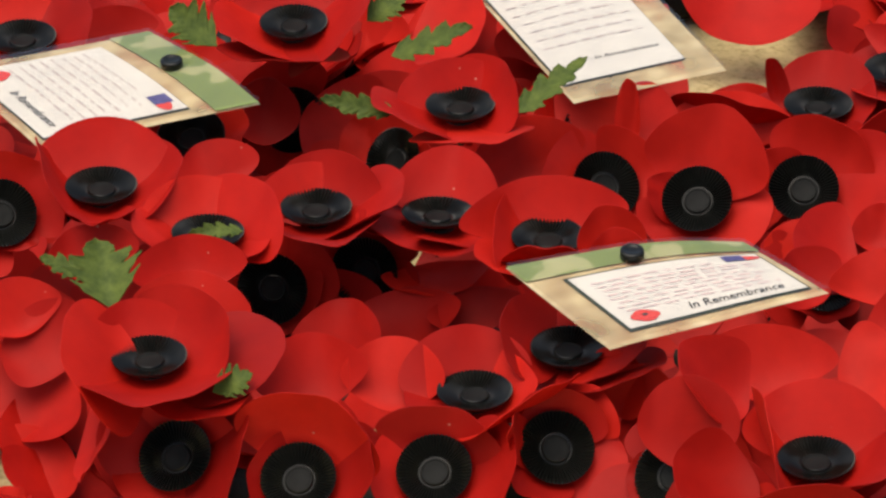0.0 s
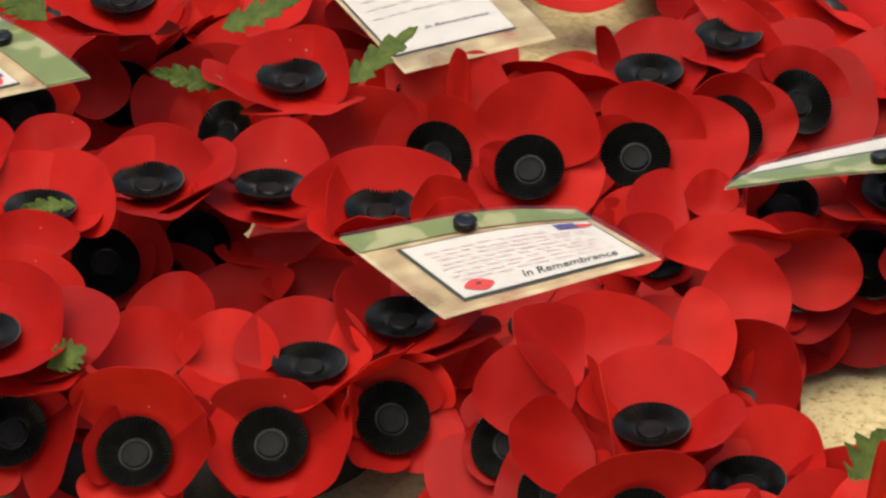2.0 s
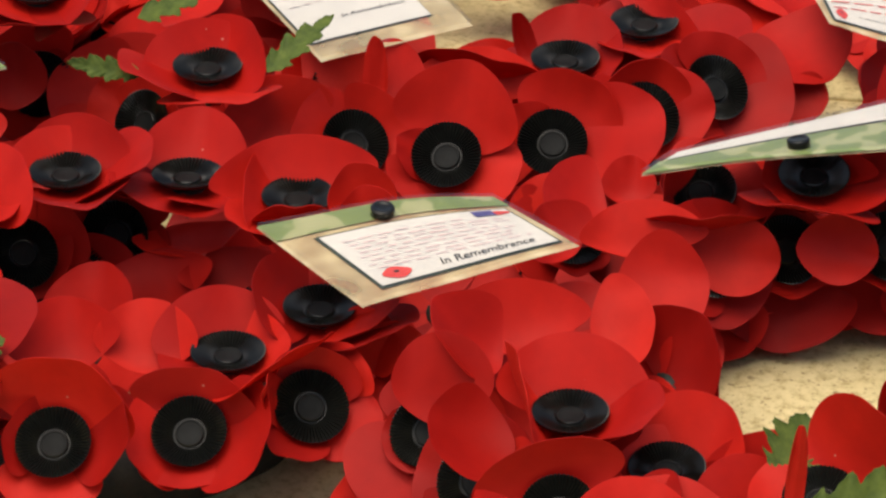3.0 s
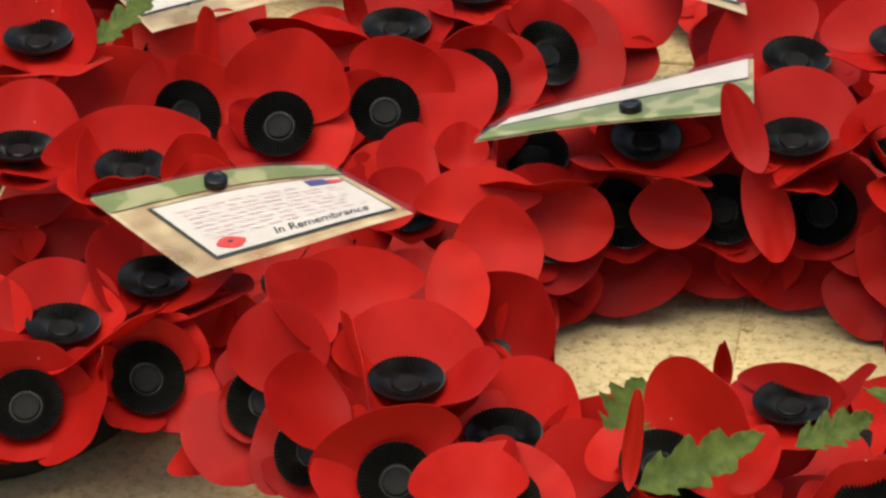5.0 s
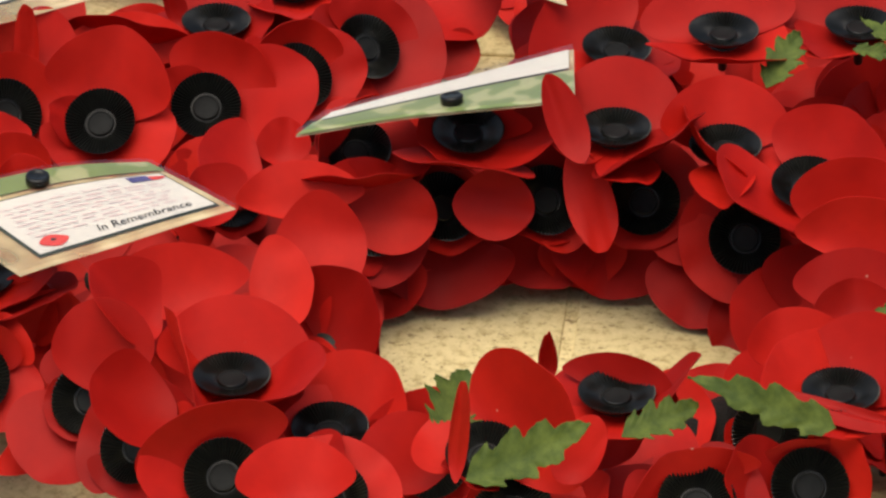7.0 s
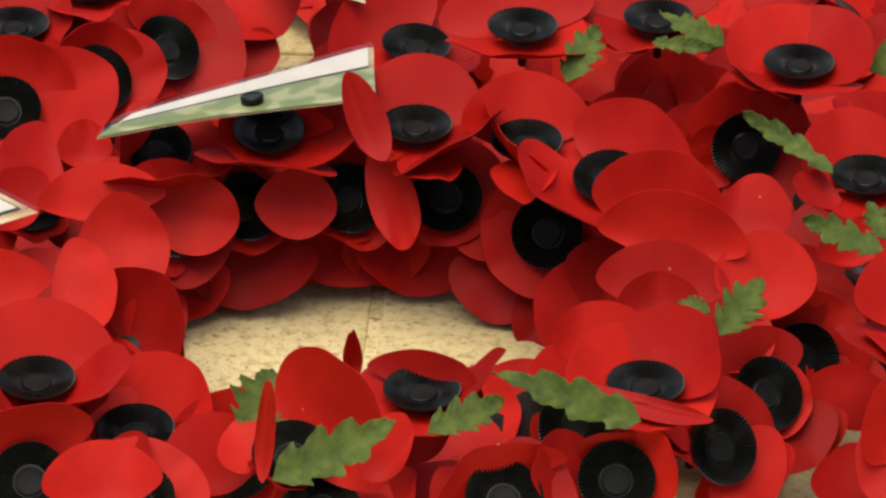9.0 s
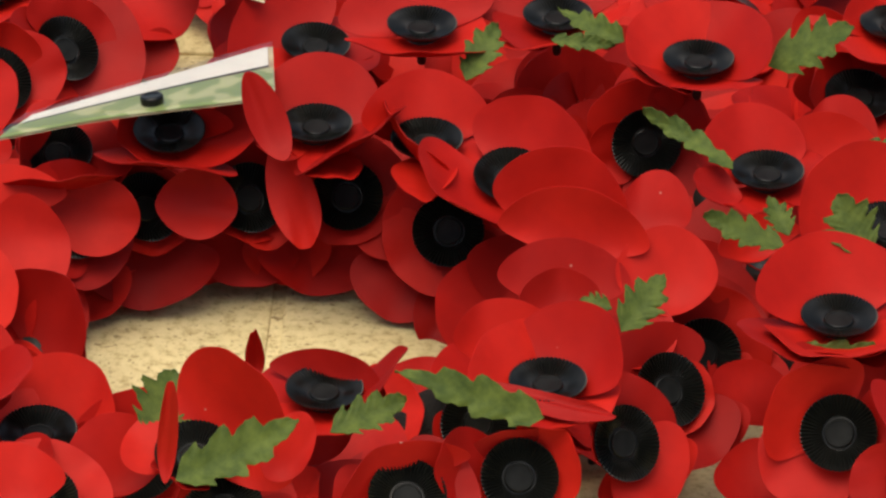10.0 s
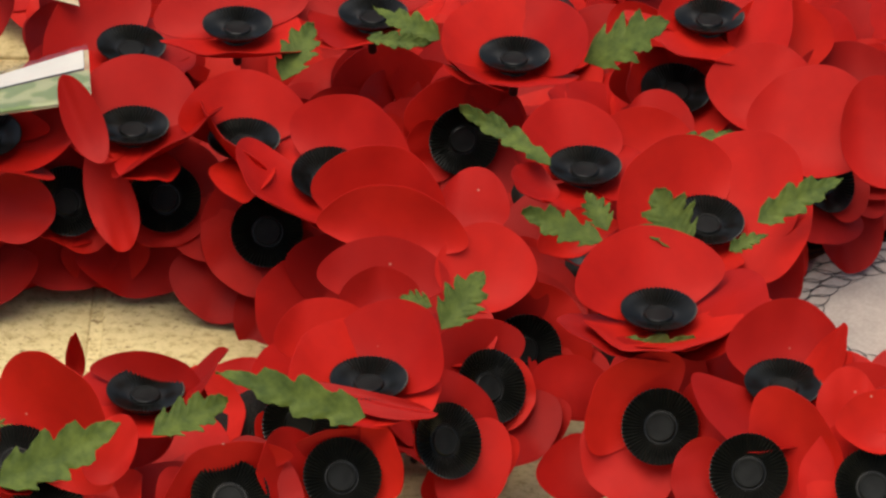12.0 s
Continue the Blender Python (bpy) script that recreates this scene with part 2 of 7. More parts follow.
def poppy(wreath, place, facing, *petals, covered=False):
    """A paper poppy: place and facing are of its black centre; each petal is (turn, lift, length, width) in degrees and cm, and may have a roll."""
    flower = part("poppy", CALYX, wreath, "red paper poppy with a ribbed black centre", stand(place, facing))
    if not covered:
        part("centre", CENTRE, flower, "ribbed black plastic centre", pose(0, 0, 0.0023, 0, 0, dice.uniform(0, 360)))
    for az, lift, length, width, *roll in petals:
        me = petal_mesh(az, lift, length, width, dice.uniform(0.0, 0.32), dice.uniform(-0.35, 0.2), dice.uniform(0, 6.3), *roll)
        part("petal", me, flower)
    # hidden lobes fill the quarters that no visible lobe covers
    turns = sorted(p[0] % 360 for p in petals)
    gaps = [((b - a) % 360 or 360, a) for a, b in zip(turns, turns[1:] + turns[:1])]
    for gap, start in () if covered else gaps:
        for k in range(1, int(gap // 88)):
            turn = start + gap * k / int(gap // 88)
            part("petal", petal_mesh(turn, 3, 2.9, 4.6, 0.1, -0.15, dice.uniform(0, 6)), flower)
    return flower


def leaf_mesh(length, width, phase):
    """A lobed, toothed cloth leaf along +x with a folded midrib, its veins pressed in."""
    nu, nv = 49, 9
    grid = []
    for i in range(nu):
        u = i / (nu - 1)
        step = (3.6 * u + 0.35) % 1.0
        lobe = 0.50 + 0.50 * (step / 0.72) ** 0.8 if step < 0.72 else 1.0 - 0.50 * (step - 0.72) / 0.28
        tooth = 1.0 - 0.12 * ((i % 4) / 4)
        half = width / 2 * max(0.03, math.sin(math.pi * min(1, u * 0.78 + 0.22)) ** 0.8 * lobe * tooth) * 1.2
        row = []
        for j in range(nv):
            v = (j / (nv - 1) - 0.5) * 2
            x = length * u + 0.95 * half * abs(v) * (1 - u)
            vein = 0.0005 * math.sin(u * 50 - abs(v) * 7) * abs(v)
            z = 0.28 * half * abs(v) + 0.07 * length * math.sin(2.6 * u + phase) + vein
            row.append((x, half * v, z + 0.05 * length * v * math.sin(phase * 2 + 3 * u)))
        grid.append(row)
    return mesh_of(sheet(bmesh.new(), grid, 0.0004), GREEN, "leaf", smooth=True)


def leaf(wreath, base, way, facing, width):
    """A green cloth leaf from its base along way."""
    w = Vector(way)
    x = w.normalized()
    z = (Vector(facing) - x * x.dot(Vector(facing))).normalized()
    m = Matrix((x, z.cross(x), z)).transposed().to_4x4()
    m.translation = base
    part("leaf", leaf_mesh(w.length, width, dice.uniform(0, 6.3)), wreath, "serrated green cloth leaf", m)


def wreath_base(ring):
    """The rough dark ring that the flower stems are pushed into."""
    bm = bmesh.new()
    seg, tube = 72, 14
    rows = []
    for s in range(seg):
        a = 2 * math.pi * s / seg
        row = []
        for k in range(tube):
            b = 2 * math.pi * k / tube
            bumpy = 1 + 0.10 * noise.noise((math.cos(a) * 6, math.sin(a) * 6, math.cos(b) * 2 + ring * 50))
            r = ring + 0.017 * bumpy * math.cos(b)
            row.append(bm.verts.new((r * math.cos(a), r * math.sin(a), 0.0155 + 0.0140 * math.sin(b) * bumpy)))
        rows.append(row)
    for p, q in zip(rows, rows[1:] + rows[:1]):
        for k in range(tube):
            bm.faces.new((p[k], q[k], q[(k + 1) % tube], p[(k + 1) % tube]))
    return mesh_of(bm, DARK, "base_ring")


def wreath(x, y, ring, label):
    w = new("poppy_wreath")
    w.location = (x, y, 0)
    tagged(w, label, "wreath", "wreaths on the paving")
    part("base_ring", wreath_base(ring), w, "dark wreath ring")
    return w


# ---- ground ----
def ground():
    bm = bmesh.new()
    n = 24
    xs = [math.copysign(abs(k / n) ** 3, k) * 400 for k in range(-n, n + 1)]
    vs = [[bm.verts.new((x, y + 2.4, -0.0027)) for y in xs] for x in xs]
    for i in range(2 * n):
        for j in range(2 * n):
            bm.faces.new((vs[i][j], vs[i + 1][j], vs[i + 1][j + 1], vs[i][j + 1]))
    g = new("ground", mesh_of(bm, STONE, "ground", smooth=False))
    return tagged(g, "pale limestone paving with narrow mortar joints", "ground", kind="structure")


def slab_mesh(wx, wy):
    bm = bmesh.new()
    c = 0.0009
    rings = []
    for inset, z in ((0, -0.0025 - c), (0, -c), (c * 0.4, -c * 0.3), (c, 0)):
        a, b = wx / 2 - inset, wy / 2 - inset
        rings.append([bm.verts.new(p) for p in ((-a, -b, z), (a, -b, z), (a, b, z), (-a, b, z))])
    for p, q in zip(rings, rings[1:]):
        for k in range(4):
            bm.faces.new((p[k], p[(k + 1) % 4], q[(k + 1) % 4], q[k]))
    bm.faces.new(rings[-1])
    return mesh_of(bm, STONE, "slab", smooth=False)


GROUND = ground()
SLAB = slab_mesh(0.5945, 0.5945)
for i in range(-5, 5):
    for j in range(-4, 5):
        lift = 0.0006 * math.sin(i * 3.1 + j * 5.3)
        part("slab", SLAB, GROUND, matrix=pose(0.0775, 2.31, lift - 0.0016, 0, 0, -6) @ pose(0.3 + 0.6 * i, 0.6 * j, 0, 0, 0, 90 * ((i + j) % 4)))


# ---- wreaths and their flowers ----
def fill_open_wreath(w):
    low_poppy(w, (-0.1201, 0.0527, 0.0680), (0.00, -0.34, 0.94), (176, 25, 3.3, 5.2))
    low_poppy(w, (-0.1130, 0.0677, 0.0660), (0.00, -0.26, 0.97), (94, 30, 2.2, 2.4))
    poppy(w, (-0.0763, 0.0419, 0.0500), (0.41, -0.70, 0.59), (-124, 5, 2.5, 3.3))
    low_poppy(w, (-0.0884, 0.0703, 0.0340), (0.00, -0.74, 0.67), (-101, 0, 3.2, 5.0))
    low_poppy(w, (-0.0734, 0.0602, 0.0280), (0.13, -0.73, 0.67), (-75, 0, 3.3, 3.6))
    low_poppy(w, (-0.1051, 0.0239, 0.0620), (0.00, -0.26, 0.97), (96, 30, 2.6, 5.6))
    low_poppy(w, (-0.1191, -0.0092, 0.0640), (0.13, -0.75, 0.64), (0, 8, 4.1, 5.0))
    low_poppy(w, (-0.0880, 0.0354, 0.0580), (0.15, -0.85, 0.50), (-1, 3, 4.1, 3.6))
    low_poppy(w, (-0.1342, 0.0188, 0.0660), (0.00, -0.26, 0.97), (141, 31, 2.6, 3.9))
    poppy(w, (-0.1389, 0.0577, 0.0550), (0.35, -0.61, 0.71), (-80, 20, 2.3, 3.4))
    poppy(w, (-0.0820, 0.0737, 0.0680), (0.00, -0.47, 0.88), (152, 54, 2.0, 5.8), (-30, 25, 3.8, 2.2), (-88, 42, 5.1, 5.7), (-163, 29, 2.2, 2.9))
    poppy(w, (-0.0324, 0.0762, 0.0750), (0.00, -0.26, 0.97), (-11, 12, 4.4, 4.2), (-96, 25, 4.5, 6.5, -5), (-169, 15, 2.2, 4.2), (72, 14, 2.0, 5.6))
    poppy(w, (0.0319, 0.0712, 0.0780), (0.00, -0.10, 0.99), (81, 40, 3.6, 5.4), (-56, 30, 5.2, 5.9, 10), (-81, 7, 5.2, 2.8))
    low_poppy(w, (0.0171, 0.0356, 0.0820), (-0.17, -0.47, 0.87), (109, 30, 4.1, 1.7))
    low_poppy(w, (0.0105, 0.0588, 0.0800), (-0.48, -0.84, 0.26), (-65, 5, 5.1, 2.4))
    poppy(w, (0.0792, 0.0533, 0.0780), (0.00, -0.14, 0.99), (89, 41, 3.4, 5.8), (-151, 49, 2.6, 5.5, -5), (-96, 13, 5.2, 2.8))
    poppy(w, (0.0444, 0.0607, 0.0500), (0.00, -0.77, 0.64), (-24, 8, 4.1, 4.2), (-101, 1, 2.1, 3.5))
    low_poppy(w, (0.0354, 0.0764, 0.0280), (0.00, -0.74, 0.67), (-91, 0, 3.1, 6.0))
    low_poppy(w, (0.0180, 0.0807, 0.0300), (0.00, -0.74, 0.67), (-90, -1, 2.9, 4.0))
    poppy(w, (-0.0446, 0.0632, 0.0460), (0.40, -0.68, 0.62), (-89, 5, 2.0, 4.1), (70, 10, 2.2, 3.9))
    low_poppy(w, (-0.0440, 0.0695, 0.0330), (0.00, -0.74, 0.67), (-89, 0, 3.6, 6.5))
    poppy(w, (0.0011, 0.0658, 0.0480), (0.28, -0.76, 0.59), (-100, 5, 2.0, 3.3), (-37, 6, 2.5, 3.4))
    low_poppy(w, (0.0004, 0.0796, 0.0320), (0.00, -0.74, 0.67), (-90, 0, 3.2, 4.8))
    low_poppy(w, (-0.0207, 0.0874, 0.0280), (0.00, -0.74, 0.67), (-88, -1, 3.0, 4.3))
    poppy(w, (0.0879, 0.0371, 0.0440), (-0.15, -0.85, 0.50), (-56, 0, 2.4, 3.0))
    low_poppy(w, (0.0741, 0.0523, 0.0320), (-0.13, -0.73, 0.67), (-109, 0, 3.6, 4.9))
    low_poppy(w, (0.0994, 0.0340, 0.0220), (-0.13, -0.75, 0.64), (-131, 0, 3.6, 3.1))
    low_poppy(w, (0.1054, 0.0135, 0.0300), (-0.49, -0.59, 0.64), (-134, 15, 2.8, 2.1))
    poppy(w, (-0.1314, -0.1535, 0.0780), (0.00, -0.10, 0.99), (86, 39, 3.7, 6.4), (-153, 55, 4.7, 6.0, -15), (-45, 33, 5.2, 5.3, 10), (-64, 5, 3.5, 4.6))
    low_poppy(w, (-0.1590, -0.1106, 0.0800), (0.12, -0.32, 0.94), (165, 35, 3.9, 4.4))
    low_poppy(w, (-0.1517, -0.1636, 0.0760), (0.00, -0.57, 0.82), (-166, 20, 4.0, 4.7))
    low_poppy(w, (-0.1554, -0.0820, 0.0700), (0.00, -0.26, 0.97), (100, 29, 3.3, 6.2))
    low_poppy(w, (-0.1279, -0.0492, 0.0660), (0.20, -0.54, 0.82), (9, 15, 2.9, 4.5))
    low_poppy(w, (-0.1005, 0.0313, 0.0180), (0.17, -0.47, 0.87), (-34, 0, 3.2, 4.2))
    low_poppy(w, (-0.1002, 0.0023, 0.0140), (0.17, -0.47, 0.87), (-60, -1, 2.5, 3.3))
    low_poppy(w, (-0.1034, -0.1183, 0.0550), (0.13, -0.75, 0.64), (21, 11, 2.0, 3.5))
    poppy(w, (-0.1338, -0.2036, 0.0620), (-0.13, -0.73, 0.67), (108, 30, 3.3, 6.3), (173, 19, 3.5, 3.5))
    low_poppy(w, (-0.1039, -0.2459, 0.0720), (0.00, -0.26, 0.97), (95, 29, 2.9, 4.9))
    low_poppy(w, (-0.1112, -0.2043, 0.0740), (0.00, -0.34, 0.94), (-12, 21, 2.7, 2.6))
    poppy(w, (-0.0918, -0.1645, 0.0600), (0.00, -0.17, 0.98), (59, 32, 3.8, 5.3), (131, 19, 2.5, 4.1))
    low_poppy(w, (-0.0550, -0.2151, 0.0620), (-0.06, -0.34, 0.94), (111, 31, 3.3, 4.2))
    poppy(w, (-0.0513, -0.1687, 0.0500), (0.00, -0.87, 0.50), (15, 22, 2.0, 2.1), (-68, 5, 2.1, 3.2))
    poppy(w, (-0.0920, -0.2270, 0.0650), (0.00, -0.50, 0.87), (-133, 5, 2.1, 3.7))
    poppy(w, (0.1134, 0.0234, 0.0750), (-0.04, -0.34, 0.94), (-151, 25, 4.6, 6.4), (49, 36, 3.8, 6.2))
    low_poppy(w, (0.1237, -0.0598, 0.0880), (0.02, -0.34, 0.94), (67, 45, 4.0, 6.0))
    low_poppy(w, (0.1304, -0.0794, 0.0900), (0.02, -0.34, 0.94), (76, 45, 3.0, 6.3))
    low_poppy(w, (0.1684, -0.0417, 0.0800), (0.01, -0.26, 0.97), (77, 30, 2.9, 3.1))
    poppy(w, (-0.0300, -0.2213, 0.0800), (-0.01, -0.41, 0.91), (27, 58, 5.1, 6.4, 15), (-127, 21, 2.0, 2.6))
    low_poppy(w, (-0.0022, -0.2576, 0.0900), (0.20, -0.46, 0.87), (60, 31, 2.9, 2.0))
    low_poppy(w, (-0.0422, -0.2527, 0.0860), (0.04, -0.64, 0.77), (86, 50, 4.3, 0.8))
    low_poppy(w, (-0.0009, -0.1238, 0.0620), (0.03, -0.50, 0.87), (102, 56, 2.1, 0.8))
    poppy(w, (0.0242, -0.1588, 0.0720), (0.01, -0.10, 0.99), (60, 39, 2.0, 5.4), (-15, 40, 4.1, 3.8))
    poppy(w, (0.1137, -0.1728, 0.0800), (-0.00, -0.10, 0.99), (141, 32, 3.2, 6.5), (49, 40, 3.9, 5.2))
    low_poppy(w, (0.0847, -0.1790, 0.0900), (0.03, -0.50, 0.87), (-27, 9, 6.1, 1.1))
    low_poppy(w, (0.1000, -0.1419, 0.0740), (0.01, -0.26, 0.97), (95, 30, 2.9, 4.4))
    low_poppy(w, (0.1259, -0.0942, 0.0740), (0.01, -0.26, 0.97), (82, 31, 3.1, 5.4))
    low_poppy(w, (0.1687, -0.1016, 0.0740), (0.01, -0.26, 0.97), (85, 29, 3.9, 4.2))
    low_poppy(w, (0.1248, -0.1066, 0.0780), (0.01, -0.26, 0.97), (97, 32, 2.0, 3.5))
    low_poppy(w, (0.1509, -0.1043, 0.0680), (0.25, -0.59, 0.77), (-23, 15, 2.2, 3.5))
    poppy(w, (0.1670, -0.1244, 0.0500), (0.38, -0.71, 0.59), (-62, 9, 3.6, 4.8), (-138, 16, 3.1, 2.8), (-15, 11, 2.1, 3.2))
    poppy(w, (0.1444, -0.1675, 0.0500), (0.47, -0.72, 0.50), (-37, 11, 3.1, 4.6), (163, 19, 2.1, 2.2))
    poppy(w, (0.0999, -0.2017, 0.0550), (0.04, -0.76, 0.64), (171, 25, 3.9, 3.5), (26, 29, 2.8, 3.7), (92, 19, 2.0, 4.1), (-120, 9, 2.2, 3.6))
    poppy(w, (0.0542, -0.2151, 0.0550), (0.04, -0.64, 0.77), (113, 34, 2.2, 5.8))
    poppy(w, (-0.0194, -0.2321, 0.0620), (0.03, -0.50, 0.87), (137, 24, 2.0, 3.7))
    low_poppy(w, (0.0330, -0.1659, 0.0500), (0.04, -0.64, 0.77), (138, 11, 2.0, 3.4))
    poppy(w, (0.0879, -0.1364, 0.0450), (0.05, -0.94, 0.34), (-144, 10, 2.0, 2.6), (51, 33, 2.0, 3.3))
    leaf(w, (-0.0453, -0.2103, 0.0800), (0.009, 0.025, 0.020), (-0.01, -0.55, 0.83), 0.026)
    leaf(w, (-0.0387, -0.2732, 0.1000), (0.048, 0.008, 0.021), (-0.01, -0.55, 0.84), 0.020)
    leaf(w, (0.0242, -0.2087, 0.0820), (0.031, 0.012, 0.010), (-0.02, -0.55, 0.83), 0.017)
    leaf(w, (0.1090, -0.2154, 0.0920), (-0.059, 0.013, 0.012), (-0.05, -0.55, 0.83), 0.015)
    leaf(w, (0.1461, -0.1413, 0.0880), (0.019, 0.015, 0.018), (-0.06, -0.56, 0.83), 0.018)
    leaf(w, (0.1447, -0.1178, 0.0860), (-0.013, 0.002, 0.004), (-0.05, -0.56, 0.83), 0.010)
    low_poppy(w, (-0.0413, 0.0440, 0.0580), (0.15, -0.85, 0.50), (-1, 3, 3.7, 3.1))
    low_poppy(w, (0.1495, -0.1527, 0.0420), (0.09, -0.86, 0.50), (-62, 4, 2.7, 4.5))
    low_poppy(w, (-0.1623, -0.1226, 0.0450), (-0.20, -0.84, 0.50), (-134, 4, 2.6, 4.1))
    low_poppy(w, (0.0410, 0.1360, 0.0260), (-0.06, 0.01, 1.00), (43, 9, 3.6, 4.6), (134, 4, 4.0, 5.4), (239, 8, 4.1, 5.1), (332, 12, 4.1, 5.2))
    low_poppy(w, (0.0355, 0.1062, 0.0400), (0.13, -0.64, 0.76), (6, 7, 3.4, 4.6), (87, 2, 3.7, 5.0), (173, 8, 3.3, 5.6), (273, 7, 3.4, 5.4))
    low_poppy(w, (0.0075, 0.1418, 0.0260), (0.39, -0.47, 0.79), (66, 2, 3.7, 5.4), (148, 6, 3.9, 4.8), (238, 5, 3.6, 4.9), (335, 13, 3.4, 4.7))
    low_poppy(w, (-0.0264, 0.1395, 0.0260), (0.47, 0.04, 0.88), (46, 9, 4.1, 4.8), (128, 12, 3.4, 5.2), (217, 8, 4.0, 4.5), (325, 11, 4.1, 5.6))
    low_poppy(w, (-0.0175, 0.1106, 0.0400), (-0.48, -0.02, 0.88), (66, 7, 3.7, 5.3), (146, 9, 3.5, 4.7), (250, 6, 3.5, 4.6), (325, 9, 3.4, 4.7))
    low_poppy(w, (-0.0588, 0.1292, 0.0260), (-0.55, -0.04, 0.83), (15, 2, 3.7, 4.5), (100, 12, 3.4, 4.9), (190, 10, 3.8, 4.6), (258, 3, 4.0, 5.1))
    low_poppy(w, (-0.0879, 0.1115, 0.0260), (-0.48, -0.45, 0.76), (82, 6, 3.6, 4.5), (167, 9, 3.4, 5.4), (261, 3, 3.7, 5.2), (360, 7, 4.0, 4.8))
    low_poppy(w, (-0.1119, 0.0875, 0.0260), (-0.35, -0.37, 0.86), (62, 11, 3.5, 5.4), (144, 8, 3.8, 4.9), (228, 4, 4.1, 4.9), (330, 9, 3.4, 5.5))
    low_poppy(w, (-0.1418, -0.0080, 0.0260), (0.04, -0.52, 0.85), (49, 10, 4.1, 5.2), (135, 3, 3.6, 5.6), (228, 4, 3.6, 4.9), (316, 9, 3.6, 5.3))
    low_poppy(w, (-0.1358, -0.0415, 0.0260), (0.05, -0.24, 0.97), (58, 10, 4.0, 4.6), (144, 11, 3.7, 5.5), (247, 12, 3.4, 5.3), (324, 9, 3.8, 5.1))
    low_poppy(w, (-0.1221, -0.0726, 0.0260), (-0.33, -0.07, 0.94), (90, 4, 4.0, 4.5), (154, 11, 3.8, 5.0), (249, 7, 3.7, 5.2), (357, 12, 3.8, 5.5))
    low_poppy(w, (-0.0979, -0.0543, 0.0400), (-0.40, -0.66, 0.64), (47, 13, 3.7, 5.3), (134, 8, 3.8, 4.9), (213, 3, 3.3, 5.5), (313, 10, 3.5, 4.5))
    low_poppy(w, (-0.1013, -0.0995, 0.0260), (-0.23, 0.05, 0.97), (84, 7, 3.6, 4.8), (174, 10, 3.7, 5.4), (252, 6, 3.4, 4.6), (355, 13, 4.0, 5.2))
    low_poppy(w, (-0.0748, -0.1207, 0.0260), (-0.24, 0.10, 0.97), (38, 6, 3.8, 5.4), (129, 7, 3.8, 4.6), (195, 11, 3.9, 4.8), (291, 9, 3.6, 4.5))
    low_poppy(w, (0.0234, -0.1401, 0.0260), (0.01, -0.27, 0.96), (51, 11, 4.0, 5.2), (136, 9, 3.8, 5.3), (223, 2, 3.7, 4.9), (332, 11, 3.7, 4.6))
    low_poppy(w, (0.1100, -0.0899, 0.0260), (0.35, -0.42, 0.84), (101, 7, 3.6, 5.4), (166, 12, 4.1, 4.4), (267, 4, 3.5, 4.7), (358, 3, 3.5, 4.5))
    low_poppy(w, (0.1390, -0.0289, 0.0260), (-0.25, -0.48, 0.84), (37, 5, 3.6, 5.4), (121, 9, 3.8, 5.2), (212, 3, 3.5, 5.5), (323, 11, 4.0, 4.4))
    low_poppy(w, (0.1367, 0.0385, 0.0260), (-0.20, -0.36, 0.91), (64, 8, 3.5, 4.9), (153, 8, 3.7, 5.2), (238, 9, 3.5, 5.2), (314, 9, 3.7, 4.8))
    low_poppy(w, (0.1236, 0.0699, 0.0260), (0.07, 0.08, 0.99), (29, 3, 3.5, 5.4), (134, 12, 3.6, 5.4), (202, 8, 3.6, 5.5), (303, 6, 3.6, 5.5))
    low_poppy(w, (0.1034, 0.0973, 0.0260), (0.15, -0.71, 0.69), (53, 3, 3.4, 4.4), (133, 9, 3.8, 4.5), (232, 4, 4.0, 4.7), (323, 12, 3.3, 5.5))
    low_poppy(w, (0.0838, 0.0743, 0.0400), (-0.10, -0.44, 0.89), (13, 4, 3.8, 5.1), (105, 9, 3.9, 5.0), (195, 3, 4.0, 4.7), (271, 9, 3.8, 5.5))
    low_poppy(w, (0.0773, 0.1191, 0.0260), (-0.34, 0.09, 0.94), (23, 4, 3.8, 4.5), (109, 9, 3.6, 5.0), (197, 2, 3.9, 5.0), (281, 5, 3.9, 5.3))
    low_poppy(w, (-0.1815, -0.0464, 0.0174), (0.38, -0.10, 0.92), (68, 3, 3.7, 5.1), (174, 12, 3.4, 5.0), (255, 8, 3.6, 5.1), (362, 11, 3.6, 5.0))
    low_poppy(w, (-0.1881, 0.0646, 0.0208), (-0.44, -0.26, 0.86), (22, 5, 3.5, 4.9), (124, 12, 3.6, 4.8), (226, 7, 3.4, 5.4), (295, 6, 3.8, 5.4))
    low_poppy(w, (-0.1242, 0.1176, 0.0173), (0.09, -0.70, 0.70), (7, 9, 3.9, 4.9), (112, 12, 3.7, 4.7), (207, 10, 3.7, 5.3), (274, 6, 3.5, 5.0))
    low_poppy(w, (-0.1567, -0.0884, 0.0226), (-0.11, -0.67, 0.73), (76, 10, 3.3, 4.5), (167, 5, 3.6, 5.2), (259, 6, 3.5, 5.1), (341, 10, 3.7, 4.8))
    low_poppy(w, (-0.1665, 0.0953, 0.0193), (0.45, -0.59, 0.67), (88, 8, 3.7, 5.0), (184, 6, 3.9, 5.5), (270, 2, 3.6, 5.5), (365, 8, 3.3, 4.9))
    low_poppy(w, (-0.1073, -0.0207, 0.0242), (-0.10, 0.05, 0.99), (16, 4, 3.4, 5.4), (87, 2, 3.7, 5.4), (187, 8, 3.8, 4.8), (284, 9, 3.8, 5.5))
